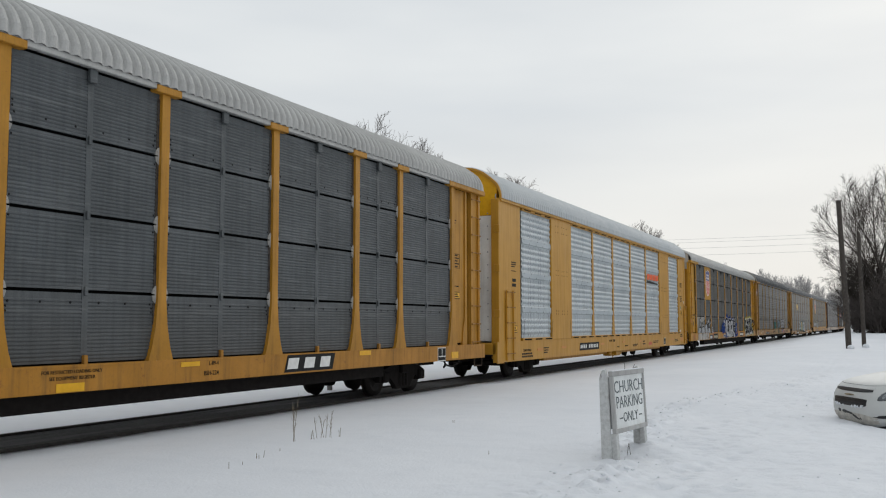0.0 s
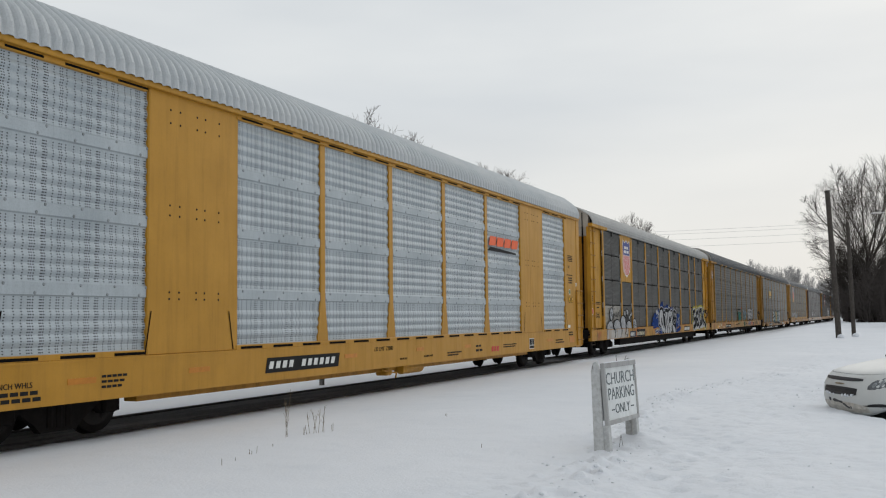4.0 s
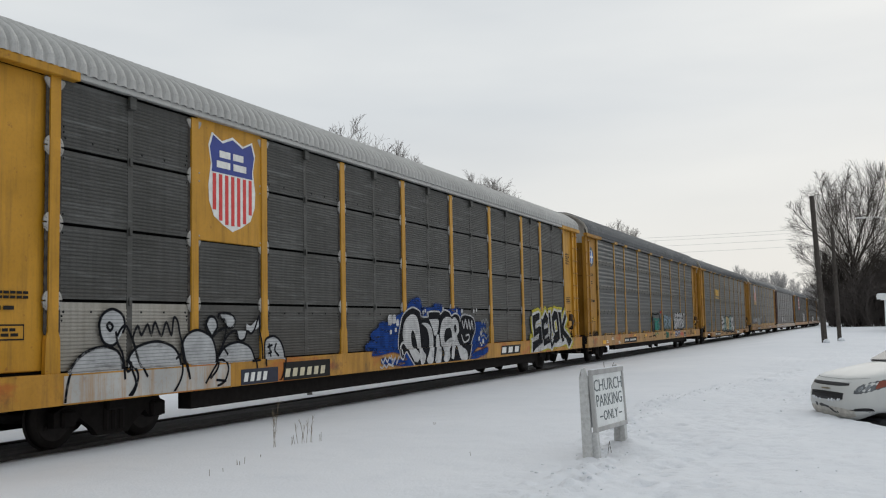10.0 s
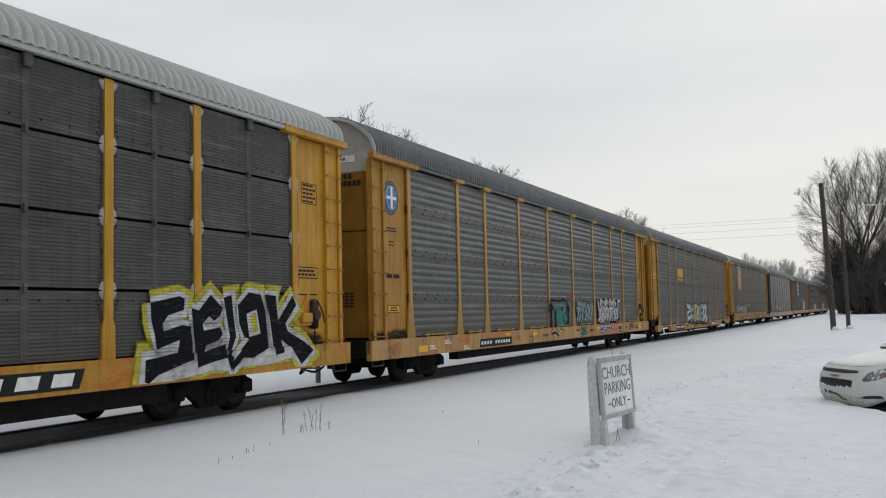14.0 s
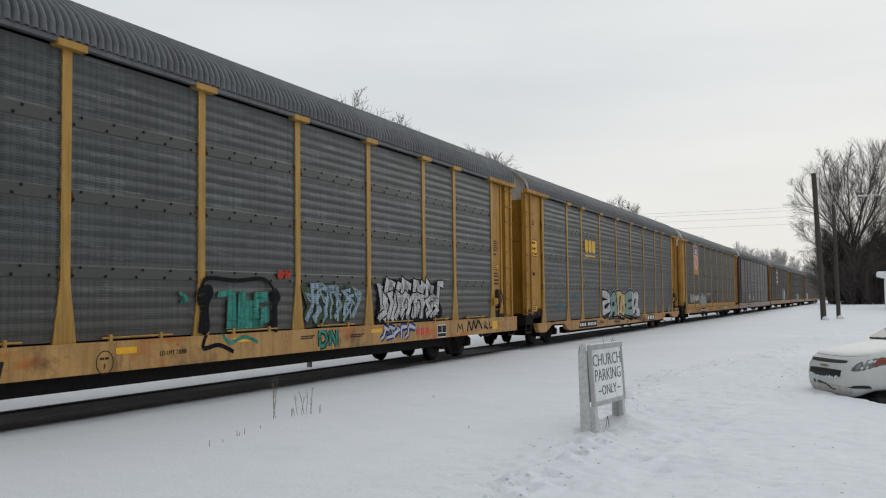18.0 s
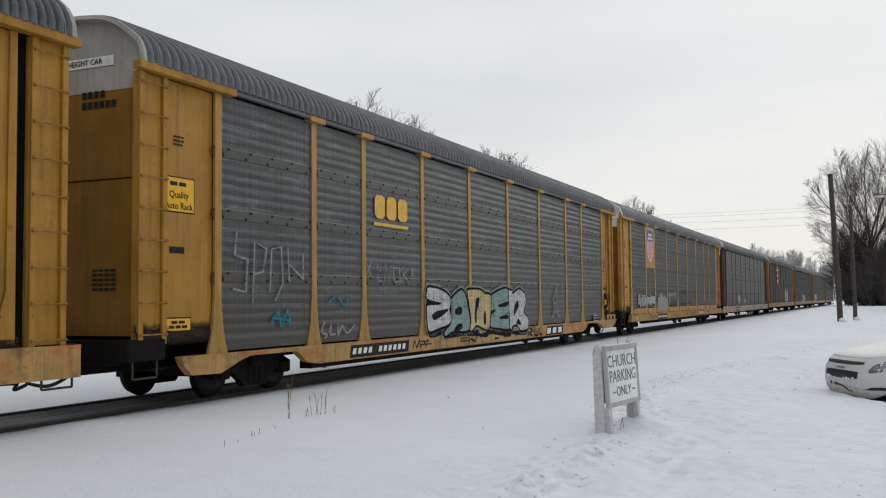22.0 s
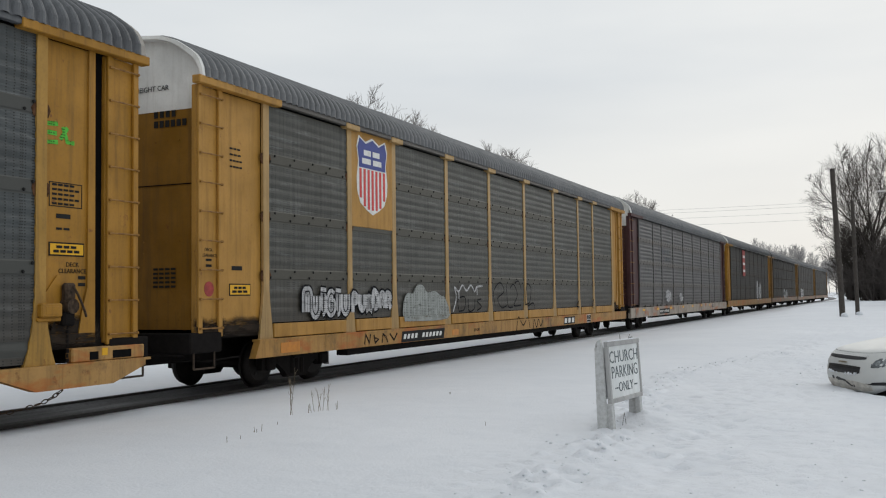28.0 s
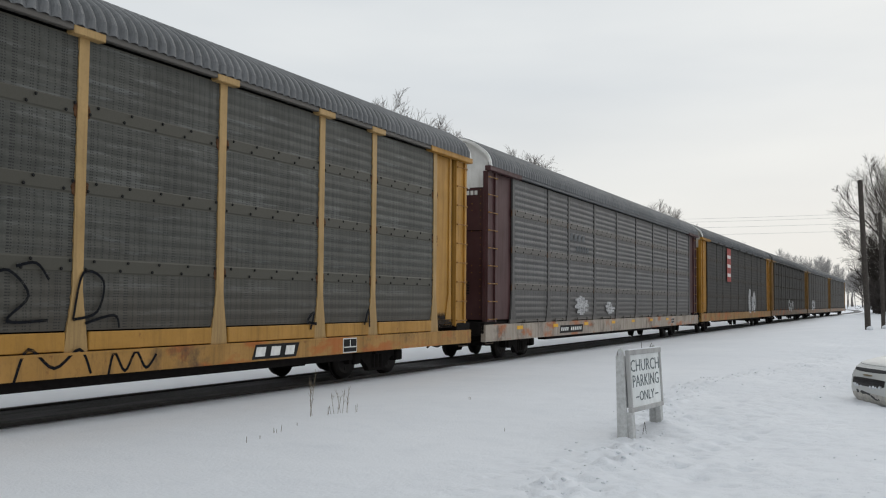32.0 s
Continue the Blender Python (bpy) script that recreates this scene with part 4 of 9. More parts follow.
def build_car(c, wheels):
    car = tagged(new("autorack_car"), c["label"], "autorack car", "cars of the freight train")
    s0, s1 = c["sill"]
    style, yel, tail = c["style"], c["paint"], c.get("tail", TAIL)
    X = 1.53
    crown = c.get("crown", 1.0)
    put("roof", shared(f"roof{crown}{tail}", lambda bm: build_roof(bm, crown, tail, c.get("pitch", 0.19))), c["roof"], car, c.get("roof_label", "ribbed zinc roof"))
    for side in (1, -1):
        bm = bmesh.new()
        a, b = sorted((side * 1.48, side * 1.578))
        bevelled(bm, a, b, -HALF + 0.85, HALF - 0.85 + tail, 4.99, 5.085, 0.01)
        part("roof_rail", bm, yel if style == "big" else c["rail"], car)
    # side sill
    for side in (1, -1):
        bm = bmesh.new()
        if c.get("belly"):
            step = [(0.72, s0 + 0.24), (1.35, s0 + 0.03), (2.66, s0 + 0.03), (3.2, s0 + 0.21), (3.46, s0 + 0.27), (4.85, s0 + 0.27), (5.2, s0 + 0.06), (5.6, s0)]
            o = [(l - HALF, z) for l, z in [(1.78, s0 + 0.2), (1.95, s0 + 0.05)] + step[2:]] + [(28.65 + tail - l - HALF, z) for l, z in step[::-1]] + [(HALF - 0.72 + tail, s1), (-HALF + 1.70, s1)]
        else:
            near = c.get("sill_from", 0.62)
            o = [(-HALF + near, s0), (HALF - 0.62 + tail, s0), (HALF - 0.62 + tail, s1), (-HALF + near + (0.15 if near > 1 else 0), s1)]
        lo, hi = sorted((side * 1.40, side * X))
        prism(bm, o, lo, hi)
        box(bm, *sorted((side * 1.38, side * (X + 0.005))), -HALF + c.get("sill_from", 0.62) + 0.12, HALF - 0.62 + tail, s1 - 0.03, s1 + 0.005)
        part("side_sill", bm, c["sill_paint"], car)
    # deck, centre sill, crossbearers
    bm = bmesh.new()
    box(bm, -1.39, 1.39, -HALF + 0.7, HALF - 0.7 + tail, 0.95, 1.06)
    part("deck", bm, "underframe", car)
    bm = bmesh.new()
    box(bm, -0.32, 0.32, -HALF + 0.9, HALF - 0.9, 0.52, 0.95)
    for l in (7.2, 10.0, 12.9, 15.7, 18.6, 21.4):
        box(bm, -1.38, 1.38, l - HALF - 0.06, l - HALF + 0.06, 0.66, 0.95)
    part("centre_sill", bm, "underframe", car)
    # under the first car's sill this dark beam stands for a band of shade
    if style != "big":
        bm = bmesh.new()
        bevelled(bm, 1.10, 1.36, -HALF + 5.6, HALF - 5.6, c.get("beam", s0 - 0.1), s0 + 0.12, 0.01)
        part("lower_beam", bm, "underframe", car)
    else:
        bm = bmesh.new()
        bevelled(bm, 0.9, 1.15, -HALF + 5.6, HALF - 5.6, s0 - 0.12, s0 + 0.12, 0.01)
        part("lower_beam", bm, "yellow_a", car)
    bm = bmesh.new()
    tube(bm, (0.75, 3.3, 0.66), (0.75, 4.1, 0.66), 0.17, 0.17, 14)
    pipe(bm, [(0.62, -9.0, 0.60), (0.62, 9.0, 0.60)], 0.02)
    box(bm, 0.6, 1.2, 1.9, 2.4, 0.5, 0.8)
    part("brake_gear", bm, "underframe", car)
    # near-black core that puts the inside's shade into its colour, and the far wall
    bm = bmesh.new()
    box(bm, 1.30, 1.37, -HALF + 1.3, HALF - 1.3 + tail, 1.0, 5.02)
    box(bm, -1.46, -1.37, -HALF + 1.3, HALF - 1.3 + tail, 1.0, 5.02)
    part("shade_core_and_wall", bm, "black_gap", car)
    posts = [p + c.get("shift", 0.0) for p in POSTS]
    # panels
    z0, z1 = c.get("foot", s1 + 0.03), 4.962
    for k, (a, b) in enumerate(zip(posts, posts[1:])):
        y0, y1 = a - HALF + 0.075, b - HALF - 0.075
        if style == "big":
            if k in (1, 7):
                bm = bmesh.new()
                bevelled(bm, 1.40, 1.51, a - HALF - 0.12, b - HALF + 0.1, s1, 5.06, 0.015)
                part("solid_panel", bm, yel, car, "yellow solid side panel with rivets")
                continue
            key = f"big{b - a:.2f}"
            put("side_panel", shared(key, lambda bm: sheet(bm, -(b - a) / 2 + 0.1, (b - a) / 2 - 0.1, broad_ribs(1.16, 4.93, 1.0, 1.484))), c["panel"], car, at=(0, (a + b) / 2 - HALF, 0))
            continue
        rows = ((z0, 1.985), (2.03, 3.0), (3.045, 4.01), (4.055, z1)) if style == "rows" else ((z0, z1),)
        if k == 1 and c.get("shield"):
            rows = rows[:2] if style == "rows" else ((z0, 2.98),)
            bm = bmesh.new()
            bevelled(bm, 1.41, 1.485, y0, y1, 3.02, 5.0, 0.01)
            part("emblem_panel", bm, yel, car)
        for p, q in rows:
            key = f"{style}{b - a:.2f}_{p:.2f}_{q:.2f}_{c.get('depth', 1.0)}"
            w = (b - a) / 2 - 0.075
            line = fine_ribs(p, q) if style == "rows" else broad_ribs(p, q, c.get("depth", 1.0))
            put("side_panel", shared(key, lambda bm: sheet(bm, -w, w, line)), "spray_panel" if c.get("silver") and k < 1 and p < 1.2 else c["panel"], car, at=(0, (a + b) / 2 - HALF, 0))
    # posts
    for k, l in enumerate(posts):
        if style == "big" and k in (0, 1, 2, 7, 8, 9):
            continue
        kind, foot, deep = c["post"], c.get("post_foot", s1), c.get("post_deep", 1.487)
        def build(bm):
            prism(bm, post_outline(kind, foot, 4.96), 1.44, deep)
            if c.get("tcap") and k not in (0, 9):
                bevelled(bm, 1.44, 1.592, -0.27, 0.27, 4.95, 5.06, 0.01)
        put("post", shared(f"post_{kind}_{foot}_{deep}_{bool(c.get('tcap') and k not in (0, 9))}", build), c.get("post_paint", yel), car, at=(0, l - HALF, 0))
        if c.get("clips"):
            def clip(bm):
                arc = [(0.0, -0.13)] + [(0.085 * math.cos(a), 0.13 * math.sin(a)) for a in (-1.2, -0.7, -0.25)] + [(0.085, -0.012), (0.03, -0.012), (0.03, 0.012), (0.085, 0.012)]
                arc += [(0.085 * math.cos(a), 0.13 * math.sin(a)) for a in (0.25, 0.7, 1.2)] + [(0.0, 0.13)]
                prism(bm, arc, 1.465, 1.484)
                for z in (-0.065, 0.065):
                    tube(bm, (1.484, 0.04, z), (1.494, 0.04, z), 0.018, 0.014, 6)
            def tab(bm):
                prism(bm, [(0.0, -0.12), (0.05, -0.08), (0.10, 0.0), (0.085, 0.03), (0.0, 0.03)], 1.465, 1.486)
            def flange(bm):
                prism(bm, [(-0.028, z0 + 0.45)] + [(0.028 + 0.006 * (i % 2), z0 + 0.5 + (4.88 - z0 - 0.5) * i / 46) for i in range(47)] + [(-0.028, 4.88)], 1.465, 1.4765)
            for side in (-1, 1):
                f = put("post_flange", shared(f"flange{z0}", flange), "flange", car, at=(0, l - HALF + side * 0.108, 0))
                f.scale.y = side
                for z in BANDS:
                    f = put("clip", shared("post_clip", clip), "panel_clip", car, at=(0, l - HALF + side * 0.08, z))
                    f.scale.y = side
                if style == "rows" and not c.get("tcap"):
                    f = put("clip", shared("post_tab", tab), "panel_clip", car, at=(0, l - HALF + side * 0.08, 4.90))
                    f.scale.y = side
    if style == "rows":
        for k, (a, b) in enumerate(zip(posts, posts[1:])):
            if k == 1 and c.get("shield"):
                continue
            def strap(bm):
                bevelled(bm, 1.46, 1.4725, -0.055, 0.055, z0 + 0.02, 4.9, 0.002)
                bevelled(bm, 1.475, 1.53, -0.07, 0.07, 4.8, 4.99, 0.01)
                for z in (2.01, 3.02, 4.03):
                    bevelled(bm, 1.475, 1.50, -0.03, 0.03, z - 0.06, z + 0.06, 0.006)
            def dots(bm):
                for z in (4.17, 1.86):
                    for i in range(6):
                        y = -(b - a) / 2 + 0.2 + (b - a - 0.4) * i / 5
                        tube(bm, (1.468, y, z), (1.476, y, z), 0.02, 0.014, 6)
                for z in (1.74, 1.8, 4.25, 4.32, 2.9, 3.15, 3.9):
                    for y in (-(b - a) / 2 + 0.17, (b - a) / 2 - 0.17):
                        tube(bm, (1.468, y, z), (1.476, y, z), 0.018, 0.012, 6)
            put("panel_bolts", shared(f"dots{b - a:.2f}", dots), "black_paint", car, at=(0, (a + b) / 2 - HALF, 0))["kind"] = "stuff"
            put("seam_strap", shared(f"strap{z0}", strap), c["panel"], car, at=(0, (a + b) / 2 - HALF, 0))
    else:
        for k, (a, b) in enumerate(zip(posts, posts[1:])):
            if style == "big" and k in (1, 7):
                def rivets(bm):
                    for z in (1.9, 2.0, 3.15, 3.3, 4.55, 4.75):
                        for y in (-0.62, -0.4, 0.0, 0.2, 0.55):
                            tube(bm, (1.51, y, z), (1.518, y, z), 0.02, 0.012, 6)
                put("rivets", shared("rivets_solid", rivets), "black_paint", car, at=(0, (a + b) / 2 - HALF, 0))["kind"] = "stuff"
                continue
            n = 3 if b - a > 2.2 else 2
            def bolts(bm):
                for z in BANDS:
                    if k == 1 and c.get("shield") and z > 2.9:
                        continue
                    for dz in (-0.055, 0.055):
                        for i in range(n + 2):
                            y = -(b - a) / 2 + 0.2 + (b - a - 0.4) * i / (n + 1) + 0.07 * dz / 0.055
                            x = 1.482 if style == "big" else 1.470
                            tube(bm, (x, y, z + dz), (x + 0.012, y, z + dz), 0.025, 0.017, 7)
            put("band_bolts", shared(f"bolts{b - a:.2f}{k == 1 and bool(c.get('shield'))}", bolts), "bolt_light" if style == "big" else "black_paint", car, at=(0, (a + b) / 2 - HALF, 0))["kind"] = "stuff"
    if style == "band":
        for k, l in enumerate(posts):
            for j, z in enumerate(BANDS):
                if (k * 3 + j * 5) % 4 == 3:
                    continue
                def stain(bm):
                    r = random.Random(k + 7 * j)
                    for side in (-1, 1):
                        ring = [(side * (0.075 + r.uniform(0.0, 0.02)), -0.13), (side * r.uniform(0.10, 0.13), -0.11), (side * r.uniform(0.13, 0.17), -0.02), (side * r.uniform(0.11, 0.15), 0.05), (side * 0.08, 0.07)]
                        prism(bm, ring, 1.466, 1.4755)
                put("rust_stain", shared(f"stain{k}_{j}", stain), "rust_run", car, at=(0, l - HALF, z))["kind"] = "stuff"
    if style == "band" and not c.get("kick") and not c.get("belly"):
        for k, (a, b) in enumerate(zip(posts, posts[1:])):
            def lock(bm):
                w = (b - a) * 0.27
                tube(bm, (1.505, -w, s1 + 0.055), (1.505, w * 0.9, s1 + 0.055), 0.016, 0.016, 6)
                for y in (-w * 0.8, w * 0.55):
                    bevelled(bm, 1.49, 1.53, y - 0.03, y + 0.03, s1, s1 + 0.10, 0.006)
            put("lock_bar", shared(f"lock{b - a:.2f}_{s1}", lock), c.get("post_paint", yel), car, at=(0, (a + b) / 2 - HALF, 0))
    if style == "rows" and c.get("tcap"):
        for k, (a, b) in enumerate(zip(posts, posts[1:])):
            put("latch", shared(f"latch{s1}", lambda bm: bevelled(bm, 1.47, 1.525, -0.035, 0.035, s1 - 0.01, s1 + 0.12, 0.008)), c["sill_paint"], car, at=(0, (a + b) / 2 - HALF, 0))
    if c.get("kick"):
        for k, (a, b) in enumerate(zip(posts, posts[1:])):
            bm = bmesh.new()
            bevelled(bm, 1.46, 1.51, a - HALF + 0.2, b - HALF - 0.2, s1 + 0.02, c["kick"], 0.01)
            part("kick_plate", bm, yel, car)
    for sgn in (-1, 1):
        build_end(car, sgn, c)
        build_truck(car, -10.1 if sgn < 0 else 10.2, wheels)
    return car


M["panel_clip"] = plain("zinc_clip", (0.36, 0.35, 0.33), 0.6, 0.1, 0.4)
M["rust_run"] = plain("rust_run", (0.085, 0.042, 0.022), 0.9, 0.0, 0.6, 14.0, 0.1)
M["step_steel"] = plain("step_steel_grimy", (0.06, 0.042, 0.03), 0.85, 0.1, 0.5)
M["brake_grime"] = plain("greasy_brake_iron", (0.05, 0.032, 0.02), 0.8, 0.1, 0.7, 18.0)
M["flange"] = plain("rusty_flange", (0.055, 0.048, 0.042), 0.8, 0.1, 0.6, 16.0)
M["bolt_light"] = plain("zinc_bolt", (0.25, 0.27, 0.28), 0.5, 0.4)

CARS = [
    dict(label="yellow autorack railcar with dark ribbed panels in four rows", style="rows", shift=-0.08, paint="yellow_a", sill_paint="sill_a", panel="panel_a", roof="roof_light", rail="roof_light",
         sill=(0.70, 1.05), post="curve", post_deep=1.526, beam=0.46, slot=True, tcap=True, clips=True, door="ochre_end", door_top="ochre_end", hood="roof_light"),
    dict(label="bright yellow autorack railcar with pale zinc vented panels", style="big", paint="yellow_b", sill_paint="yellow_b", panel="panel_b", roof="roof_b", rail="yellow_b",
         sill=(0.52, 1.08), post="flare", crown=1.14, tail=-0.08, door="white_paint", door_top="bright_yellow", hood="yellow_b", split=4.6),
    dict(label="yellow autorack railcar with dark panels, shield emblem and graffiti", style="rows", paint="yellow_c", sill_paint="sill_c", panel="panel_c", roof="roof_light", rail="roof_light",
         sill=(0.64, 1.05), post="straight", clips=True, shield=True, silver=True, post_deep=1.503, beam=0.35, crown=0.91, folds=True, door="ochre_leaf", door_top="grey_top", hood="roof_light", split=4.6),
    dict(label="faded yellow autorack railcar with grey-green vented panels and round emblem", style="band", paint="yellow_d", post_paint="post_tan", sill_paint="sill_d", panel="panel_d", roof="roof_dark", rail="roof_dark",
         sill=(0.62, 1.04), post="flare", tcap=True, crown=1.085, pitch=0.145, depth=0.6, split=4.72, beam=0.40, slot=True, door="ochre_end", door_top="grey_top", hood="grey_top"),
    dict(label="yellow autorack railcar with grey panels and large sprayed letters", style="band", paint="yellow_d", post_paint="post_tan", sill_paint="sill_d", panel="panel_e", depth=0.5, roof="roof_dark", rail="roof_dark",
         sill=(0.42, 0.76), sill_from=1.62, foot=0.80, post="curve", post_foot=0.74, tcap=True, belly=True, slot=True, split=4.75, door="ochre_end", door_top="grey_top", hood="grey_top"),
    dict(label="pale yellow autorack railcar with olive-grey panels and shield emblem", style="band", paint="yellow_f", post_paint="post_pale", sill_paint="sill_f", panel="panel_f", depth=0.45, roof="roof_grey", rail="panel_g",
         sill=(0.57, 0.88), sill_from=2.25, crown=0.95, split=4.62, beam=0.42, foot=1.16, kick=1.14, post="flare", post_foot=0.86, tcap=True, shield=True, slot=True, door="ochre_end", door_top="white_paint", hood="white_paint"),
    dict(label="maroon autorack railcar with pale grey vented panels", style="band", paint="maroon", post_paint="panel_g", sill_paint="sill_grey", panel="panel_g", depth=0.8, roof="roof_grey", rail="roof_dark",
         sill=(0.55, 0.98), post="curve", door="maroon", door_top="white_paint", hood="white_paint"),
    dict(label="yellow autorack railcar with grey panels and a red emblem", style="band", paint="yellow_d", post_paint="panel_far", sill_paint="sill_far", panel="panel_far", depth=0.5, roof="roof_dark", rail="roof_dark",
         sill=(0.62, 1.04), post="flare", tcap=True, door="ochre_end", door_top="grey_top", hood="white_paint"),
    dict(label="yellow autorack railcar with grey ribbed panels in rows", style="rows", paint="yellow_far", post_paint="panel_far", sill_paint="sill_dark", panel="panel_far", depth=0.5, roof="roof_dark", rail="roof_dark",
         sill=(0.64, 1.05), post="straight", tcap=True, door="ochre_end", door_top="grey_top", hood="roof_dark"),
    dict(label="yellow autorack railcar with dark grey panels", style="band", paint="yellow_far", post_paint="panel_far", sill_paint="sill_dark", panel="panel_far", depth=0.5, roof="roof_dark", rail="roof_dark",
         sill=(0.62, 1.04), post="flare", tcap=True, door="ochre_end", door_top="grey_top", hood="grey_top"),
    dict(label="yellow autorack railcar with dark panels, last of the train", style="band", paint="yellow_far", post_paint="panel_far", sill_paint="sill_dark", panel="panel_far", depth=0.5, roof="roof_dark", rail="roof_dark",
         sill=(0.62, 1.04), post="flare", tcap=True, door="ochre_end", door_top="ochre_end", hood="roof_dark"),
]
TRAIN = []
for spec in CARS:
    w = []
    TRAIN.append((build_car(spec, w), w))


# ---- markings on the cars ----
SILL, PANEL, PLATE, SOLID = 1.532, 1.489, 1.422, 1.518


def blocks(car, name, material, l0, l1, z0, z1, x, n, lean=0.05, gaps=()):
    """A row of leaning blocks in place of a mark's characters."""
    w = (l1 - l0) / n
    for i in range(n):
        if i in gaps:
            continue
        a = l0 - HALF + w * i
        bm = bmesh.new()
        prism(bm, [(a, z0), (a + w * 0.6, z0), (a + w * 0.6 + lean, z1), (a + lean, z1)], x, x + 0.003)
        part(name, bm, material, car)


def number_board(car, l0, l1, z0, z1, n=11, gap=4):
    b = board(car, "number_board", "black_paint", l0, l1, z0, z1, SILL, 0.06)
    blocks(car, "mark_block", "white_mark", l0 + 0.1, l1 - 0.08, z0 + 0.07, z1 - 0.065, SILL + 0.005, n, 0.04, (gap,))
    return b


def logo_board(car, l0, l1, z0, z1, ink="white_mark", back="black_paint"):
    if back:
        board(car, "logo_board", back, l0, l1, z0, z1, SILL, 0.1)
    w, h = (l1 - l0) / 3, z1 - z0
    for i in range(3):
        bm = bmesh.new()
        a = l0 - HALF + w * i + 0.08
        prism(bm, [(a, z0 + h * 0.18), (a + w * 0.62, z0 + h * 0.18), (a + w * 0.72, z1 - h * 0.18), (a + w * 0.1, z1 - h * 0.18)], SILL + 0.005, SILL + 0.008)
        part("logo_block", bm, ink, car)


def caution_label(car, l0, l1, z0, z1, x, face="bright_yellow"):
    board(car, "label_edge", "black_paint", l0, l1, z0, z1, x)
    board(car, "caution_label", face, l0 + 0.02, l1 - 0.02, z0 + 0.02, z1 - 0.02, x + 0.005)
    h = (z1 - z0) * 0.2
    dashes(car, "label_print", "black_paint", [(l0 + 0.12, z1 - h * 2.2, (l1 - l0) - 0.24, h), (l0 + 0.07, z1 - h * 3.8, (l1 - l0) - 0.14, h)], x + 0.010)


def stencil(car, l0, l1, z0, z1):
    board(car, "stencil_edge", "white_mark", l0, l1, z0, z1, SILL)
    board(car, "stencil_field", "black_paint", l0 + 0.02, l1 - 0.02, z0 + 0.02, z1 - 0.02, SILL + 0.005)
    bm = bmesh.new()
    m = (l0 + l1) / 2 - HALF
    box(bm, SILL + 0.010, SILL + 0.012, m - 0.012, m + 0.012, z0 + 0.1, z1 - 0.03)
    box(bm, SILL + 0.010, SILL + 0.012, l0 - HALF + 0.03, l1 - HALF - 0.03, z0 + 0.1, z0 + 0.12)
    part("stencil_lines", bm, "white_mark", car)


def table_label(car, l0, l1, z0, z1, x, ring=True):
    if ring:
        bm = bmesh.new()
        a, b = l0 - HALF, l1 - HALF
        for p in ((a, a + 0.012, z0, z1), (b - 0.012, b, z0, z1), (a, b, z0, z0 + 0.012), (a, b, z1 - 0.012, z1)):
            box(bm, x, x + 0.003, *p)
        part("print_frame", bm, "black_paint", car)
    n = 5
    dashes(car, "small_print", "black_paint", [(l0 + 0.05, z1 - (z1 - z0) * (i + 0.8) / (n + 0.2), (l1 - l0) * (0.85 if i % 2 else 0.7), (z1 - z0) * 0.09) for i in range(n)], x)


def shield_emblem(car, mid, z0, z1, w, x=1.487):
    def outline(k, n=9):
        h, c = (z1 - z0), (z0 + z1) / 2
        pts = [(-0.86, 1.0), (-0.45, 0.86), (0.0, 1.0), (0.45, 0.86), (0.86, 1.0), (1.0, 0.72), (0.9, 0.35), (1.0, -0.1), (0.97, -0.42), (0.78, -0.72), (0.4, -0.88), (0.0, -1.0), (-0.4, -0.88), (-0.78, -0.72), (-0.97, -0.42), (-1.0, -0.1), (-0.9, 0.35), (-1.0, 0.72)]
        return [(mid - HALF + y * w / 2 * k, c + z * h / 2 * k) for y, z in pts]
    bm = bmesh.new()
    prism(bm, outline(1.06), x, x + 0.003)
    part("shield_border", bm, "white_mark", car)
    for lo, name, mat in ((True, "shield_field", "white_mark"), (False, "shield_head", "blue_mark")):
        o = outline(1.0 if not lo else 0.97)
        cut = z0 + (z1 - z0) * 0.60
        o = [p for p in o if (p[1] < cut if lo else p[1] > cut - 0.3 and p[1] > cut)]
        if lo:
            o = [(mid - HALF + w * 0.47, cut)] + o + [(mid - HALF - w * 0.47, cut)]
            continue
        bm = bmesh.new()
        o = [(-w * 0.46 + mid - HALF, cut), *[p for p in o if p[0] < mid - HALF + w * 2], (w * 0.46 + mid - HALF, cut)]
        o.sort(key=lambda p: math.atan2(p[1] - (cut + 0.15), p[0] - (mid - HALF)))
        prism(bm, o, x + 0.004, x + 0.007)
        part(name, bm, mat, car)
    bm = bmesh.new()
    cut = z0 + (z1 - z0) * 0.585
    for i in range(7):
        y = (i - 3) * w * 0.135
        low = z0 + (z1 - z0) * (0.035 + 0.30 * (abs(y) / (w / 2)) ** 3.2)
        box(bm, x + 0.004, x + 0.007, mid - HALF + y - w * 0.036, mid - HALF + y + w * 0.036, low, cut)
    part("shield_stripes", bm, "red_mark", car)
    h = (z1 - z0)
    dashes(car, "shield_bar", "white_mark", [(mid - w * 0.30, z0 + h * 0.77, w * 0.6, h * 0.075), (mid - w * 0.36, z0 + h * 0.655, w * 0.74, h * 0.075)], x + 0.010)


def skin(car, material):
    """The spray paint for a car: on fine ribs, or on vented sheet."""
    return material + "_ribbed" if car is C and material.startswith("spray_") and material + "_ribbed" in M else material


def paint(car, material, outline, step=0, soft=0.03, bend=True, x=PANEL):
    """A sprayed patch inside an outline of (l, z); step lifts it over earlier coats."""
    pts = [(l - HALF, z) for l, z in outline]
    if bend:
        pts = [tuple(p) for p in curve_points(pts + [pts[0]], 4)[:-1]]
    bm = bmesh.new()
    fill(bm, pts, x + 0.0012 * step, soft)
    return part("graffiti_patch", bm, skin(car, material), car)


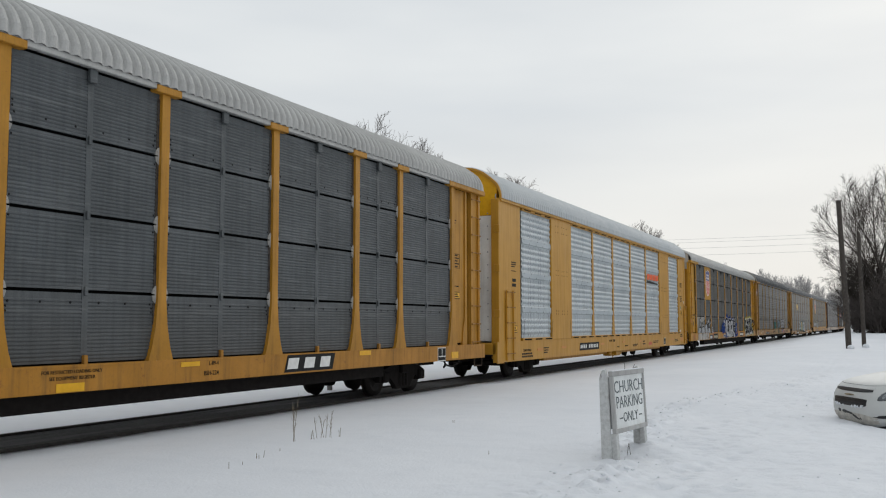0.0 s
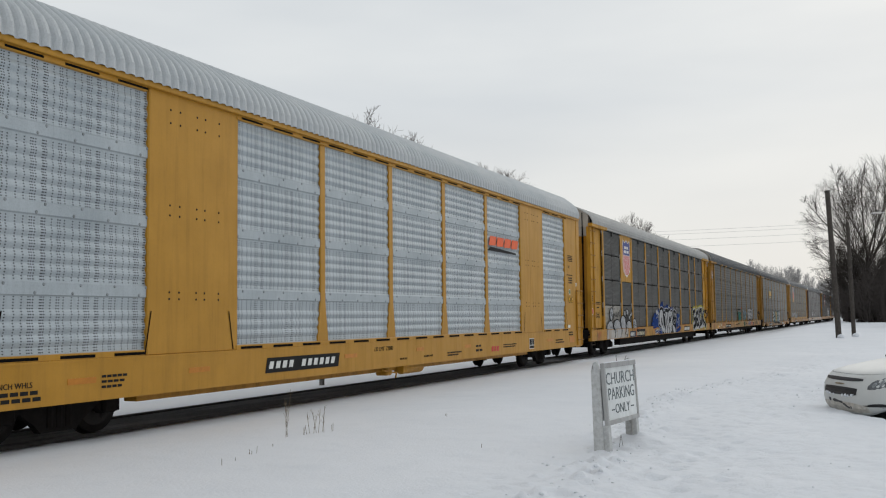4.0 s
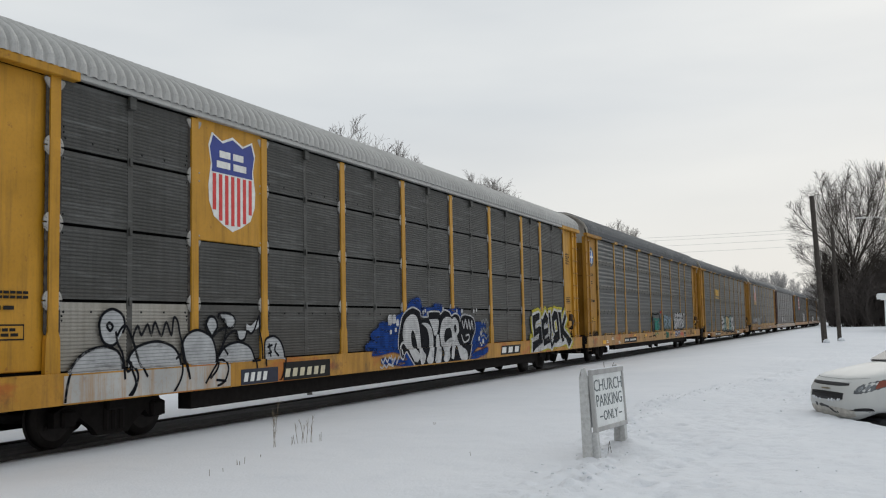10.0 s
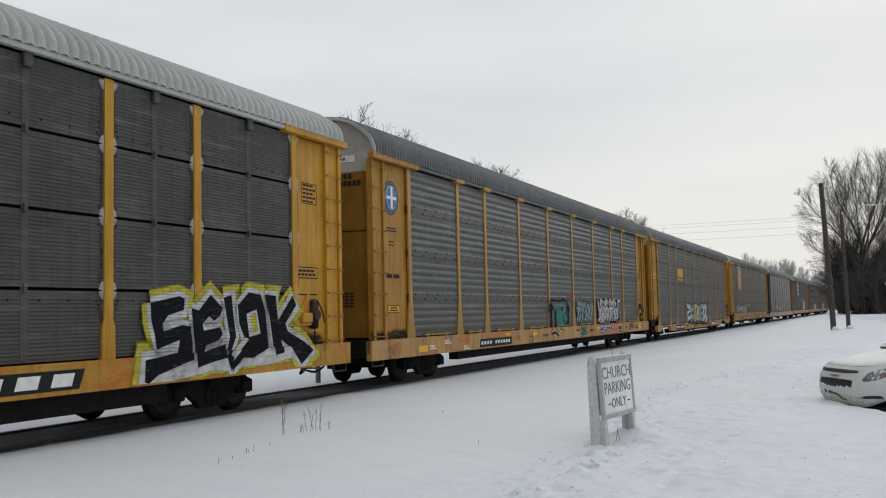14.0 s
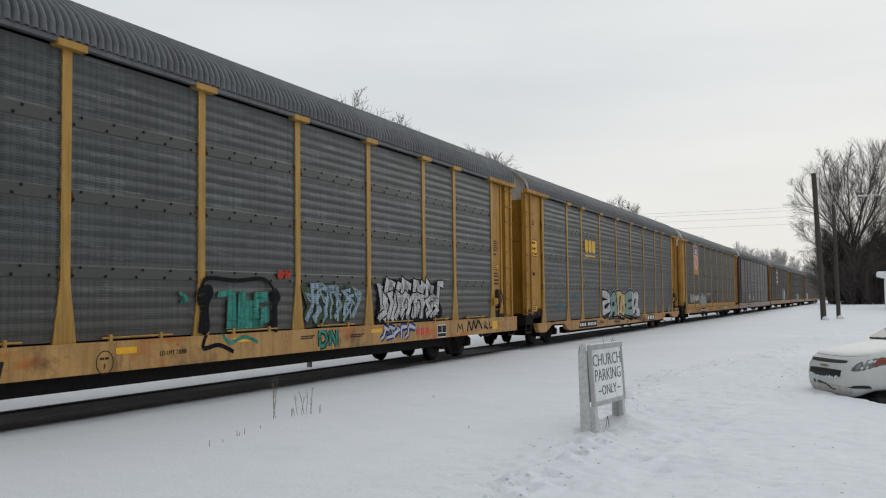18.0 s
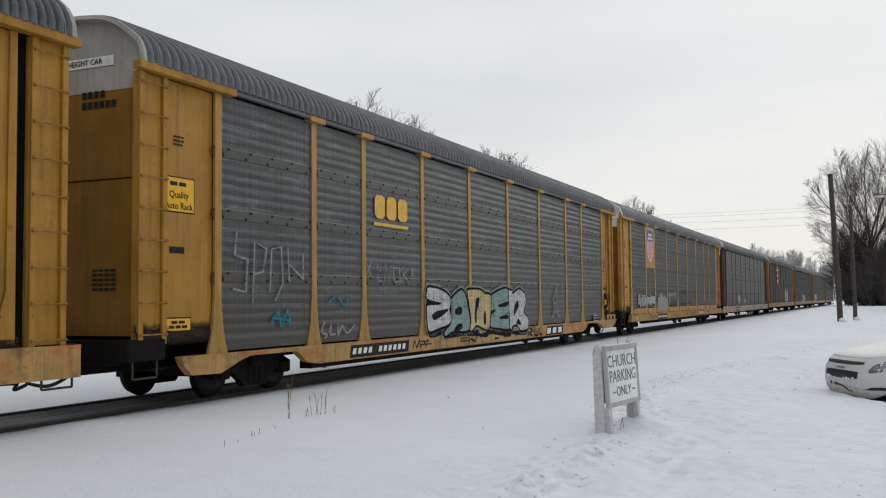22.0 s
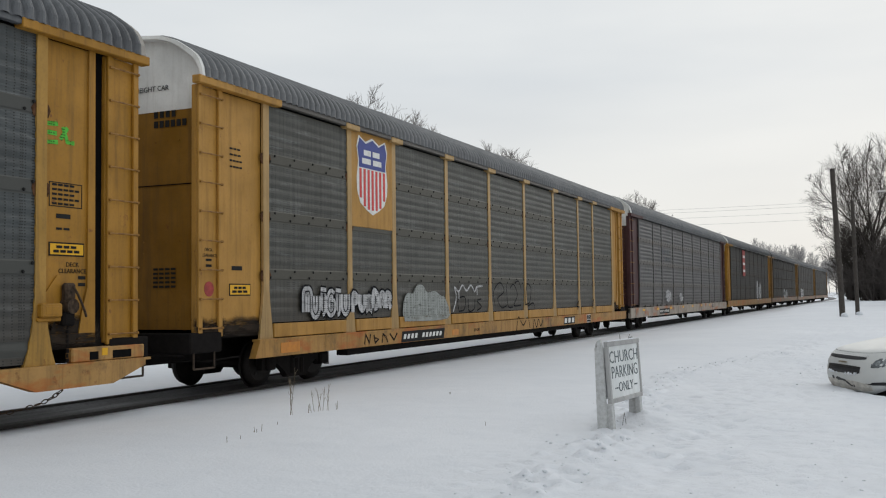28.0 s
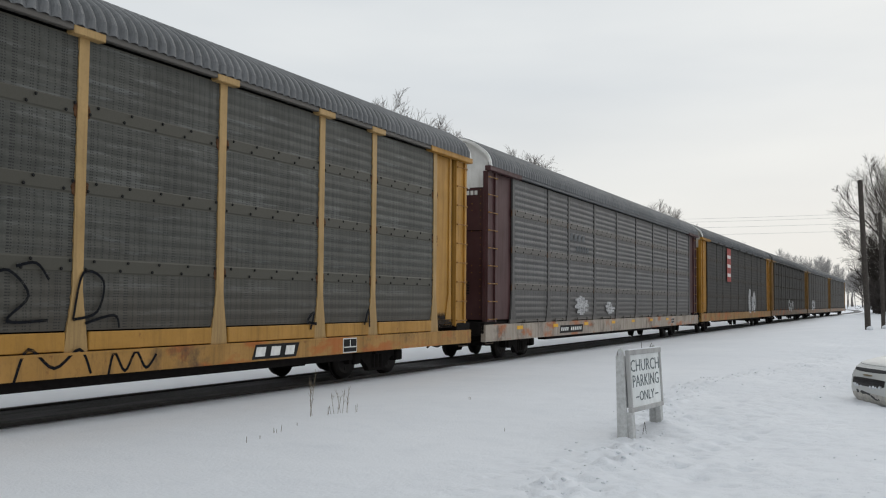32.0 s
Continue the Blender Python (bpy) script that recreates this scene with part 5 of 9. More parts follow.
def edge(car, material, outline, w, step=0, soft=0.02, bend=True):
    """A sprayed line along a closed outline."""
    pts = [(l - HALF, z) for l, z in outline] + [(outline[0][0] - HALF, outline[0][1])]
    bm = bmesh.new()
    ribbon(bm, curve_points(pts, 4) if bend else [Vector(p) for p in pts], w, PANEL + 0.0012 * step, True, soft)
    return part("letter_edge", bm, skin(car, material), car)


GLYPHS = {}                        # strokes of a letter in a unit square
GLYPHS["o"] = [[(0.95, -0.02), (0.45, -0.04), (0.05, 0.2), (0.05, 0.7), (0.4, 1.02), (0.85, 0.95), (1.0, 0.55), (0.95, 0.0)]]
GLYPHS["u"] = [[(0.05, 1.0), (0.1, 0.25), (0.5, -0.04), (0.9, 0.25), (0.95, 1.0)]]
GLYPHS["i"] = [[(0.1, 1.02), (0.95, 0.98)], [(0.55, 0.95), (0.5, 0.1), (0.3, -0.03)]]
GLYPHS["g"] = [[(0.95, 0.9), (0.5, 1.02), (0.08, 0.65), (0.1, 0.15), (0.5, -0.04), (0.92, 0.15), (0.9, 0.48), (0.55, 0.5)]]
GLYPHS["r"] = [[(0.08, 0.0), (0.12, 0.95), (0.7, 1.0), (0.95, 0.75), (0.7, 0.52), (0.3, 0.5)], [(0.6, 0.5), (1.05, 0.0)]]
GLYPHS["z"] = [[(0.1, 0.95), (0.9, 0.97), (0.5, 0.5), (0.1, 0.04), (0.95, 0.02)]]
GLYPHS["a"] = [[(0.12, 0.0), (0.2, 0.8), (0.55, 1.0), (0.85, 0.8), (0.92, 0.0)], [(0.2, 0.38), (0.85, 0.38)]]
GLYPHS["n"] = [[(0.12, 0.0), (0.14, 0.9), (0.5, 1.0), (0.86, 0.9), (0.88, 0.0)]]
GLYPHS["S"] = [[(0.9, 0.9), (0.5, 1.0), (0.12, 0.8), (0.3, 0.55), (0.75, 0.42), (0.9, 0.18), (0.5, 0.0), (0.05, 0.12)]]
GLYPHS["E"] = [[(0.9, 0.95), (0.15, 0.95), (0.1, 0.05), (0.92, 0.05)], [(0.15, 0.5), (0.75, 0.52)]]
GLYPHS["I"] = [[(0.5, 0.0), (0.5, 1.0)]]
GLYPHS["O"] = [[(0.5, 1.0), (0.12, 0.75), (0.1, 0.25), (0.5, 0.0), (0.9, 0.25), (0.88, 0.75), (0.5, 1.0)]]
GLYPHS["K"] = [[(0.15, 0.0), (0.15, 1.0)], [(0.9, 1.0), (0.25, 0.48), (0.95, 0.0)]]
GLYPHS["Z"] = [[(0.1, 0.92), (0.9, 0.92), (0.75, 0.62), (0.2, 0.45), (0.1, 0.08), (0.92, 0.08)]]
GLYPHS["A"] = [[(0.08, 0.0), (0.25, 0.85), (0.6, 1.0), (0.85, 0.8), (0.92, 0.0)], [(0.2, 0.38), (0.85, 0.38)]]
GLYPHS["N"] = [[(0.12, 0.0), (0.15, 1.0)], [(0.15, 0.98), (0.85, 0.05)], [(0.85, 0.0), (0.88, 1.0)]]
GLYPHS["R"] = [[(0.15, 0.0), (0.15, 0.95), (0.7, 0.95), (0.88, 0.72), (0.6, 0.5), (0.2, 0.48)], [(0.5, 0.48), (0.95, 0.0)]]
GLYPHS["U"] = [[(0.12, 1.0), (0.12, 0.3), (0.5, 0.0), (0.88, 0.3), (0.88, 1.0)]]
GLYPHS["C"] = [[(0.92, 0.82), (0.55, 1.0), (0.12, 0.72), (0.12, 0.28), (0.55, 0.0), (0.92, 0.2)]]
GLYPHS["P"] = [[(0.15, -0.15), (0.2, 1.0), (0.75, 0.9), (0.8, 0.6), (0.2, 0.5)]]
GLYPHS["W"] = [[(0.05, 1.0), (0.25, 0.0), (0.5, 0.75), (0.75, 0.0), (0.95, 1.0)]]
GLYPHS["G"] = [[(0.9, 0.85), (0.5, 1.0), (0.1, 0.6), (0.3, 0.05), (0.85, 0.1), (0.85, 0.45), (0.55, 0.45)]]
GLYPHS["D"] = [[(0.15, 0.0), (0.15, 1.0), (0.7, 0.9), (0.9, 0.5), (0.7, 0.1), (0.15, 0.0)]]
GLYPHS["B"] = [[(0.5, 0.0), (0.1, 0.3), (0.3, 0.62), (0.75, 0.4), (0.5, 0.0)], [(0.2, 0.6), (0.5, 1.0), (0.85, 0.75)]]


def sprayed(car, glyphs, l0, l1, z0, z1, layers, seed=0, x=PANEL, bend=True, fill=0.84):
    """Graffiti as fat strokes: layers of (width, material), the broadest first."""
    r = random.Random(seed)
    w = (l1 - l0) / len(glyphs)
    lines = []
    for i, g in enumerate(glyphs):
        dz, k = r.uniform(-0.06, 0.06) * (z1 - z0), r.uniform(0.92, 1.06)
        for line in GLYPHS[g]:
            pts = [(l0 - HALF + w * (i + 0.5 - fill / 2 + fill * y), z0 + dz + (z1 - z0) * z * k) for y, z in line]
            lines.append((i, curve_points(pts, 5) if bend else [Vector(p) for p in pts]))
    for k, (width, mats) in enumerate(layers):
        mats = mats if isinstance(mats, (list, tuple)) else [mats]
        for i in range(len(glyphs)):
            bm = bmesh.new()
            for n, pts in lines:
                if n == i:
                    ribbon(bm, pts, width, x + 0.003 * k + 0.0003 * (i % 4), x < 1.515, 0.015)
            part("graffiti_letter" if k == len(layers) - 1 else "letter_edge", bm, skin(car, mats[i % len(mats)]), car)


def scrawl(car, material, w, lines, x=PANEL, bend=True):
    bm = bmesh.new()
    for i, line in enumerate(lines):
        pts = [(l - HALF, z) for l, z in line]
        ribbon(bm, curve_points(pts, 5) if bend else [Vector(p) for p in pts], w, x + 0.0004 * i, PANEL - 0.01 < x < 1.51, 0.012)
    ob = part("graffiti", bm, skin(car, material), car)
    ob["kind"] = "stuff"
    return ob


def splash(car, material, l0, l1, z0, z1, seed, x=PANEL, slope=0.0, thick=0.05):
    """An uneven patch of sprayed paint: short streaks, ragged at both ends."""
    r = random.Random(seed)
    bm = bmesh.new()
    z, k = z0, 0
    while z < z1:
        h = r.uniform(0.5, 1.2) * thick
        t = (z - z0) / (z1 - z0)
        swell = math.sqrt(max(0.08, 1 - (2 * t - 1) ** 2))
        mid, half = (l0 + l1) / 2 - HALF + r.uniform(-0.12, 0.12) * (l1 - l0), (l1 - l0) / 2 * swell
        a, b = mid - half * r.uniform(0.25, 1.15), mid + half * r.uniform(0.25, 1.15)
        drop = slope * (b - a) / 2 + r.uniform(-0.02, 0.02)
        ribbon(bm, [Vector((a, z - drop)), Vector(((a + b) / 2, z + r.uniform(-0.015, 0.015))), Vector((b, z + drop))], h * 1.3, x + 0.0003 * (k % 7), True, 0.03)
        z += h * r.uniform(0.5, 1.1)
        k += 1
    ob = part("graffiti", bm, skin(car, material), car)
    ob["kind"] = "stuff"
    return ob


def wild(car, l0, l1, z0, z1, n, layers, seed, x=PANEL):
    """Interlaced angular letters, each a stroke that turns at random inside its own cell."""
    r = random.Random(seed)
    w = (l1 - l0) / n
    lines = []
    for i in range(n):
        a = l0 - HALF + w * i
        pts = [Vector((a + w * r.uniform(-0.1, 0.3), z0 + (z1 - z0) * r.uniform(0.0, 0.15)))]
        for z in (0.35, 0.62, 0.95):
            pts.append(Vector((a + w * r.uniform(0.0, 1.0), z0 + (z1 - z0) * (z + r.uniform(-0.08, 0.08)))))
        pts.append(pts[-1] + Vector((w * r.uniform(0.5, 1.1), (z1 - z0) * r.uniform(-0.3, 0.05))))
        lines.append(pts)
    for k, (width, mat) in enumerate(layers):
        for pts in lines:
            bm = bmesh.new()
            ribbon(bm, pts, width, x + 0.002 * k, True, 0.015)
            part("graffiti_letter" if k == len(layers) - 1 else "letter_edge", bm, skin(car, mat), car)


def hand_brake(car, l, z, mat):
    """The brake stand at a car's end: bracket, gear case, lever, chain down to the truck."""
    y = l - HALF
    bm = bmesh.new()
    bevelled(bm, 1.42, 1.57, y - 0.20, y + 0.14, z + 0.02, z + 0.20, 0.02)
    bevelled(bm, 1.42, 1.52, y - 0.22, y + 0.16, z - 0.03, z + 0.02, 0.01)
    prism(bm, [(y - 0.14, z + 0.20), (y + 0.22, z + 0.20), (y + 0.22, z + 0.56), (y + 0.16, z + 0.56)], 1.42, 1.44)
    stand = part("brake_bracket", bm, mat, car)
    bm = bmesh.new()
    tube(bm, (1.44, y + 0.30, z + 0.16), (1.58, y + 0.30, z + 0.16), 0.11, 0.10, 14)
    bevelled(bm, 1.44, 1.55, y + 0.21, y + 0.39, z + 0.10, z + 0.46, 0.03)
    part("gear_case", bm, "brake_grime", stand)
    bm = bmesh.new()
    pipe(bm, curve_points([(1.57, y + 0.30, z + 0.42), (1.60, y + 0.36, z + 0.3), (1.60, y + 0.46, z + 0.12), (1.58, y + 0.52, z + 0.02)], 4), 0.016)
    part("brake_lever", bm, "brake_grime", stand)
    for k in range(9):
        bm = bmesh.new()
        zz = z - 0.02 - 0.062 * k
        tube(bm, (1.52, y + 0.26, zz), (1.52, y + 0.26, zz - 0.05), 0.014 if k % 2 else 0.022, 0.014 if k % 2 else 0.022, 6)
        part("chain_link", bm, "underframe", stand)
    bm = bmesh.new()
    bevelled(bm, 1.45, 1.56, y + 0.17, y + 0.37, z - 0.10, z + 0.09, 0.03)
    part("chain_sheave", bm, "underframe", stand)
    bm = bmesh.new()
    bevelled(bm, 1.565, 1.574, y - 0.14, y + 0.08, z + 0.06, z + 0.16, 0.004)
    part("bracket_recess", bm, mat, stand)


def hanging_chain(car, points, r=0.045):
    """A slack chain of oval links along a line of points."""
    line = curve_points(points, 8)
    out, k = [line[0]], 0
    for p in line[1:]:
        if (p - out[-1]).length > r * 1.55:
            out.append(p)
    chain = None
    for k, (p, q) in enumerate(zip(out, out[1:])):
        d = (q - p).normalized()
        side = d.cross(Vector((0, 0, 1))).normalized()
        if k % 2:
            side = d.cross(side)
        mid = (p + q) / 2
        bm = bmesh.new()
        ring = [mid + d * r * 1.15 * math.cos(a) + side * r * 0.55 * math.sin(a) for a in (math.pi / 4 * i for i in range(9))]
        pipe(bm, ring, r * 0.17, 5)
        chain = part("chain_link", bm, "brake_grime", car)
    return chain


CAR = [c for c, w in TRAIN]
A, B, C, D, E_, F, G, H, I_, J, K = CAR

# car with dark panels in four rows
logo_board(A, 19.04, 20.65, 0.73, 1.03)
for l0, l1, z0, z1 in ((13.97, 14.44, 0.71, 0.82), (16.33, 16.76, 0.94, 1.01), (21.69, 22.15, 0.95, 1.04), (26.2, 26.6, 0.74, 0.9)):
    board(A, "tape", "bright_yellow", l0, l1, z0, z1, SILL)
words("lettering", "FOR RESTRICTED LOADING ONLY", 0.066, "black_paint", A, (SILL + 0.002, 14.24 - HALF, 0.965), 1.0)
words("lettering", "SEE EQUIPMENT REGISTER", 0.066, "black_paint", A, (SILL + 0.002, 14.24 - HALF, 0.885), 1.0)
words("lettering", "L-89-4", 0.09, "black_paint", A, (SILL + 0.002, 17.1 - HALF, 0.97), 1.0)
words("lettering", "BSH-22A", 0.10, "black_paint", A, (SILL + 0.002, 17.05 - HALF, 0.82), 1.0)
stencil(A, 25.4, 25.85, 0.70, 1.02)
table_label(A, 26.42, 26.94, 2.97, 3.33, PLATE)
caution_label(A, 26.38, 26.94, 2.2, 2.38, PLATE)
dashes(A, "small_print", "black_paint", [(26.45, 4.15, 0.3, 0.03), (26.45, 4.08, 0.26, 0.03), (26.45, 4.01, 0.2, 0.03), (26.4, 2.5, 0.5, 0.03)], PLATE)

# bright yellow car with zinc panels
number_board(B, 8.3, 10.75, 0.66, 0.92)
for l0, l1, z0, z1 in ((11.0, 11.5, 0.80, 0.88), (14.26, 14.66, 0.82, 0.9), (6.3, 6.8, 0.78, 0.86), (17.1, 17.5, 0.8, 0.88), (26.4, 27.0, 0.68, 0.88), (3.9, 4.4, 0.76, 0.84), (23.9, 24.5, 0.78, 0.86)):
    board(B, "tape", "orange_tape", l0, l1, z0, z1, SILL)
words("lettering", "LD LMT  72000", 0.125, "black_paint", B, (SILL + 0.002, 12.66 - HALF, 0.93), 1.05, 0.15)
words("lettering", "RELEASE ROD", 0.06, "black_paint", B, (SILL + 0.002, 13.6 - HALF, 0.68))
words("lettering", "RETAINING VALVE", 0.06, "black_paint", B, (SILL + 0.002, 14.9 - HALF, 0.69))
words("lettering", "28 INCH WHLS", 0.10, "black_paint", B, (SILL + 0.002, 3.0 - HALF, 0.80))
dashes(B, "small_print", "black_paint", [(2.55, 0.68, 0.9, 0.05), (2.55, 0.60, 0.95, 0.05), (4.5, 0.82, 0.5, 0.035), (4.5, 0.75, 0.45, 0.035), (4.5, 0.68, 0.4, 0.035), (16.0, 0.7, 0.9, 0.035), (16.0, 0.64, 0.7, 0.035),
       (19.9, 0.78, 1.1, 0.03), (19.9, 0.72, 1.0, 0.03), (17.85, 0.80, 0.4, 0.05), (17.85, 0.68, 0.5, 0.06), (24.8, 0.78, 0.8, 0.04), (24.8, 0.70, 0.95, 0.04), (26.3, 1.0, 0.5, 0.05), (26.3, 0.92, 0.55, 0.05)], SILL)
logo_board(B, 18.9, 19.5, 0.60, 0.82, "red_mark", None)
stencil(B, 22.15, 22.58, 0.60, 0.92)
bm = bmesh.new()
tube(bm, (1.1, 14.3 - HALF, 0.44), (1.1, 15.25 - HALF, 0.44), 0.15, 0.15, 16)
part("air_tank", bm, "yellow_b", B, "yellow air tank under the sill")
bm = bmesh.new()
bevelled(bm, 1.0, 1.3, 13.25 - HALF, 13.5 - HALF, 0.32, 0.56, 0.03)
bevelled(bm, 1.1, 1.35, 13.95 - HALF, 14.15 - HALF, 0.34, 0.56, 0.02)
pipe(bm, [(1.3, 13.0 - HALF, 0.45), (1.3, 13.7 - HALF, 0.36), (1.25, 13.75 - HALF, 0.25)], 0.018)
part("brake_valve", bm, "yellow_c", B)
for k, (a, b) in enumerate(zip(POSTS, POSTS[1:])):
    if k in (1, 7):
        continue
    n = 3 if b - a > 2.2 else 2
    for i in range(n):
        c = a - HALF + (b - a) * (i + 0.5) / n
        put("vent_slot", shared("vent_slot_low", lambda bm: box(bm, 1.50, 1.532, -0.3, 0.3, 1.10, 1.14)), "black_gap", B, at=(0, c, 0))
        put("vent_slot", shared("vent_slot_high", lambda bm: box(bm, 1.50, 1.532, -0.3, 0.3, 4.94, 4.97)), "black_gap", B, at=(0, c, 0))
for z0, z1 in ((1.08, 1.165), (4.92, 4.995)):
    for a, b in ((2.68, 5.35), (7.5, 21.55), (23.68, 26.35)):
        bm = bmesh.new()
        bevelled(bm, 1.42, 1.525, a - HALF, b - HALF, z0, z1, 0.008)
        part("frame_rail", bm, "yellow_b", B)
bm = bmesh.new()
for i, (l0, l1) in enumerate(((19.0, 19.5), (19.58, 20.1), (20.18, 20.7), (20.78, 21.3))):
    a, b = l0 - HALF, l1 - HALF
    prism(bm, [(a, 3.56), (b, 3.58), (b + 0.09, 3.83), (a + 0.09, 3.83)], 1.493, 1.496)
part("logo_block", bm, "orange_mark", B, "orange logo blocks")
bm = bmesh.new()
prism(bm, [(18.88 - HALF, 3.42), (21.2 - HALF, 3.40), (21.15 - HALF, 3.46), (19.1 - HALF, 3.53)], 1.493, 1.496)
part("logo_swoosh", bm, "black_paint", B)
words("lettering", "TRI", 0.20, "white_mark", B, (SOLID + 0.002, 27.38 - HALF, 2.68), 1.1)
caution_label(B, 26.42, 26.94, 2.04, 2.25, SOLID)
caution_label(B, 1.72, 2.2, 1.33, 1.53, SOLID)
dashes(B, "small_print", "black_paint", [(26.4, z, 0.58, 0.035) for z in (3.66, 3.60, 3.54, 3.48)] + [(26.4, z, 0.2, 0.03) for z in (3.3, 3.25)] + [(26.24, 2.99, 0.7, 0.03), (26.45, 2.88, 0.48, 0.045), (26.45, 2.80, 0.48, 0.045), (26.45, 2.72, 0.45, 0.045)], SOLID)
dashes(B, "car_mark", "black_paint", [(1.82, 2.78, 0.36, 0.09), (1.80, 2.64, 0.40, 0.09), (1.74, 3.32, 0.42, 0.03), (1.74, 3.26, 0.4, 0.03), (1.74, 3.2, 0.3, 0.03), (1.74, 3.08, 0.4, 0.02)], SOLID)
bm = bmesh.new()
tube(bm, (SOLID, 26.55 - HALF, 2.42), (SOLID + 0.004, 26.55 - HALF, 2.42), 0.10, 0.10, 20)
disc = part("round_label", bm, "white_mark", B)
bm = bmesh.new()
tube(bm, (SOLID + 0.005, 26.55 - HALF, 2.42), (SOLID + 0.008, 26.55 - HALF, 2.42), 0.075, 0.075, 20)
part("round_label_core", bm, "label_green", disc)
board(B, "paper_label", "white_mark", 26.28, 26.55, 1.18, 1.28, SOLID)
for l in (26.12, 2.86, 5.47, 7.3, 21.85, 23.35):
    bm = bmesh.new()
    s = -1 if l in (2.86, 5.47, 21.85) else 1
    ribbon(bm, [(l - HALF, 1.72), (l - HALF + s * 0.12, 1.1)], 0.025, SOLID)
    part("weld_line", bm, "black_gap", B)

# car with shield and graffiti
shield_emblem(C, 6.53, 3.26, 4.78, 1.24)
board(C, "number_board", "navy_board", 6.69, 7.80, 0.65, 0.91, SILL)
board(C, "number_board", "black_paint", 7.98, 9.63, 0.65, 0.975, SILL)
blocks(C, "mark_block", "white_mark", 6.76, 7.5, 0.70, 0.85, SILL + 0.005, 4, 0.04)
blocks(C, "mark_block", "pale_mark", 8.02, 9.5, 0.71, 0.86, SILL + 0.005, 6, 0.04)
logo_board(C, 19.4, 21.1, 0.70, 0.96)
caution_label(C, 1.66, 2.24, 1.5, 1.7, PLATE, "yellow_c")
table_label(C, 26.75, 27.3, 3.72, 4.12, PLATE)
caution_label(C, 26.5, 27.3, 2.30, 2.52, PLATE, "yellow_c")
dashes(C, "small_print", "black_paint", [(1.6, 2.08, 0.7, 0.035), (1.6, 2.02, 0.7, 0.035), (1.7, 1.88, 0.4, 0.05), (0.92, 2.3, 0.3, 0.035), (0.92, 2.22, 0.3, 0.035), (0.92, 2.14, 0.3, 0.035)], PLATE + 0.02)
bm = bmesh.new()
tube(bm, (1.445, 1.1 - HALF, 1.75), (1.449, 1.1 - HALF, 1.75), 0.13, 0.13, 18)
disc = part("round_label", bm, "white_mark", C)
bm = bmesh.new()
tube(bm, (1.45, 1.1 - HALF, 1.75), (1.453, 1.1 - HALF, 1.75), 0.10, 0.10, 18)
part("round_label_core", bm, "red_mark", disc)
hand_brake(C, 26.75, 1.45, "yellow_c")
board(C, "plate_joint", "black_gap", 26.32, 27.28, 1.99, 2.01, PLATE)
board(C, "plate_joint", "black_gap", 26.30, 26.315, 1.2, 4.6, PLATE)
board(C, "paint_patch", "orange_tape", 26.95, 27.2, 1.15, 1.4, PLATE)
for l, z0, z1 in ((26.36, 2.6, 3.5), (26.42, 3.3, 4.1), (26.33, 1.3, 1.9)):
    bm = bmesh.new()
    ribbon(bm, curve_points([(l - HALF, z1), (l - HALF + 0.012, (z0 + z1) / 2), (l - HALF, z0)], 4), 0.022, PLATE + 0.003)
    part("rust_run", bm, "rust", C)
board(C, "graffiti", "spray_worn", 2.8, 6.4, 0.66, 1.03, SILL - 0.0005, 0.0, 0.002)
for outline in (
        [(2.88, 1.05), (2.95, 1.11), (3.08, 1.25), (3.31, 1.34), (3.56, 1.36), (3.79, 1.29), (3.89, 1.15), (3.94, 1.05), (3.91, 1.05), (3.69, 1.05), (3.09, 1.05), (2.88, 1.05)],
        [(4.04, 1.05), (4.04, 1.16), (4.16, 1.32), (4.37, 1.39), (4.66, 1.41), (4.95, 1.34), (5.11, 1.2), (5.17, 1.05), (5.11, 1.05), (4.98, 1.05), (4.51, 1.05), (4.1, 1.05)],
        [(5.39, 1.05), (5.24, 1.25), (5.3, 1.48), (5.59, 1.56), (5.87, 1.48), (6.01, 1.28), (6.03, 1.06), (5.82, 1.05)],
        [(6.12, 1.06), (6.19, 1.23), (6.39, 1.33), (6.73, 1.35), (7.0, 1.23), (7.12, 1.05), (7.16, 1.05), (6.31, 1.05), (6.24, 1.05)],
        [(5.82, 1.67), (5.92, 1.78), (6.05, 1.74), (6.06, 1.6), (5.95, 1.5)],
        [(6.17, 1.83), (6.45, 1.81), (6.57, 1.72), (6.48, 1.62), (6.35, 1.65)],
        [(6.62, 1.55), (6.85, 1.55), (6.86, 1.49), (6.76, 1.42), (6.66, 1.45)],
        [(6.9, 1.67), (7.02, 1.63), (7.21, 1.74), (7.25, 1.63), (7.13, 1.58), (7.02, 1.53), (6.9, 1.57)],
        [(7.42, 1.05), (7.43, 1.35), (7.58, 1.43), (7.82, 1.41), (7.99, 1.26), (8.03, 1.02), (7.97, 1.05)],
        [(3.48, 1.68), (3.55, 1.82), (3.7, 1.89), (3.88, 1.8), (3.92, 1.63), (3.79, 1.45), (3.66, 1.39), (3.52, 1.49)]):
    paint(C, "spray_silver", outline, 0, 0.02)
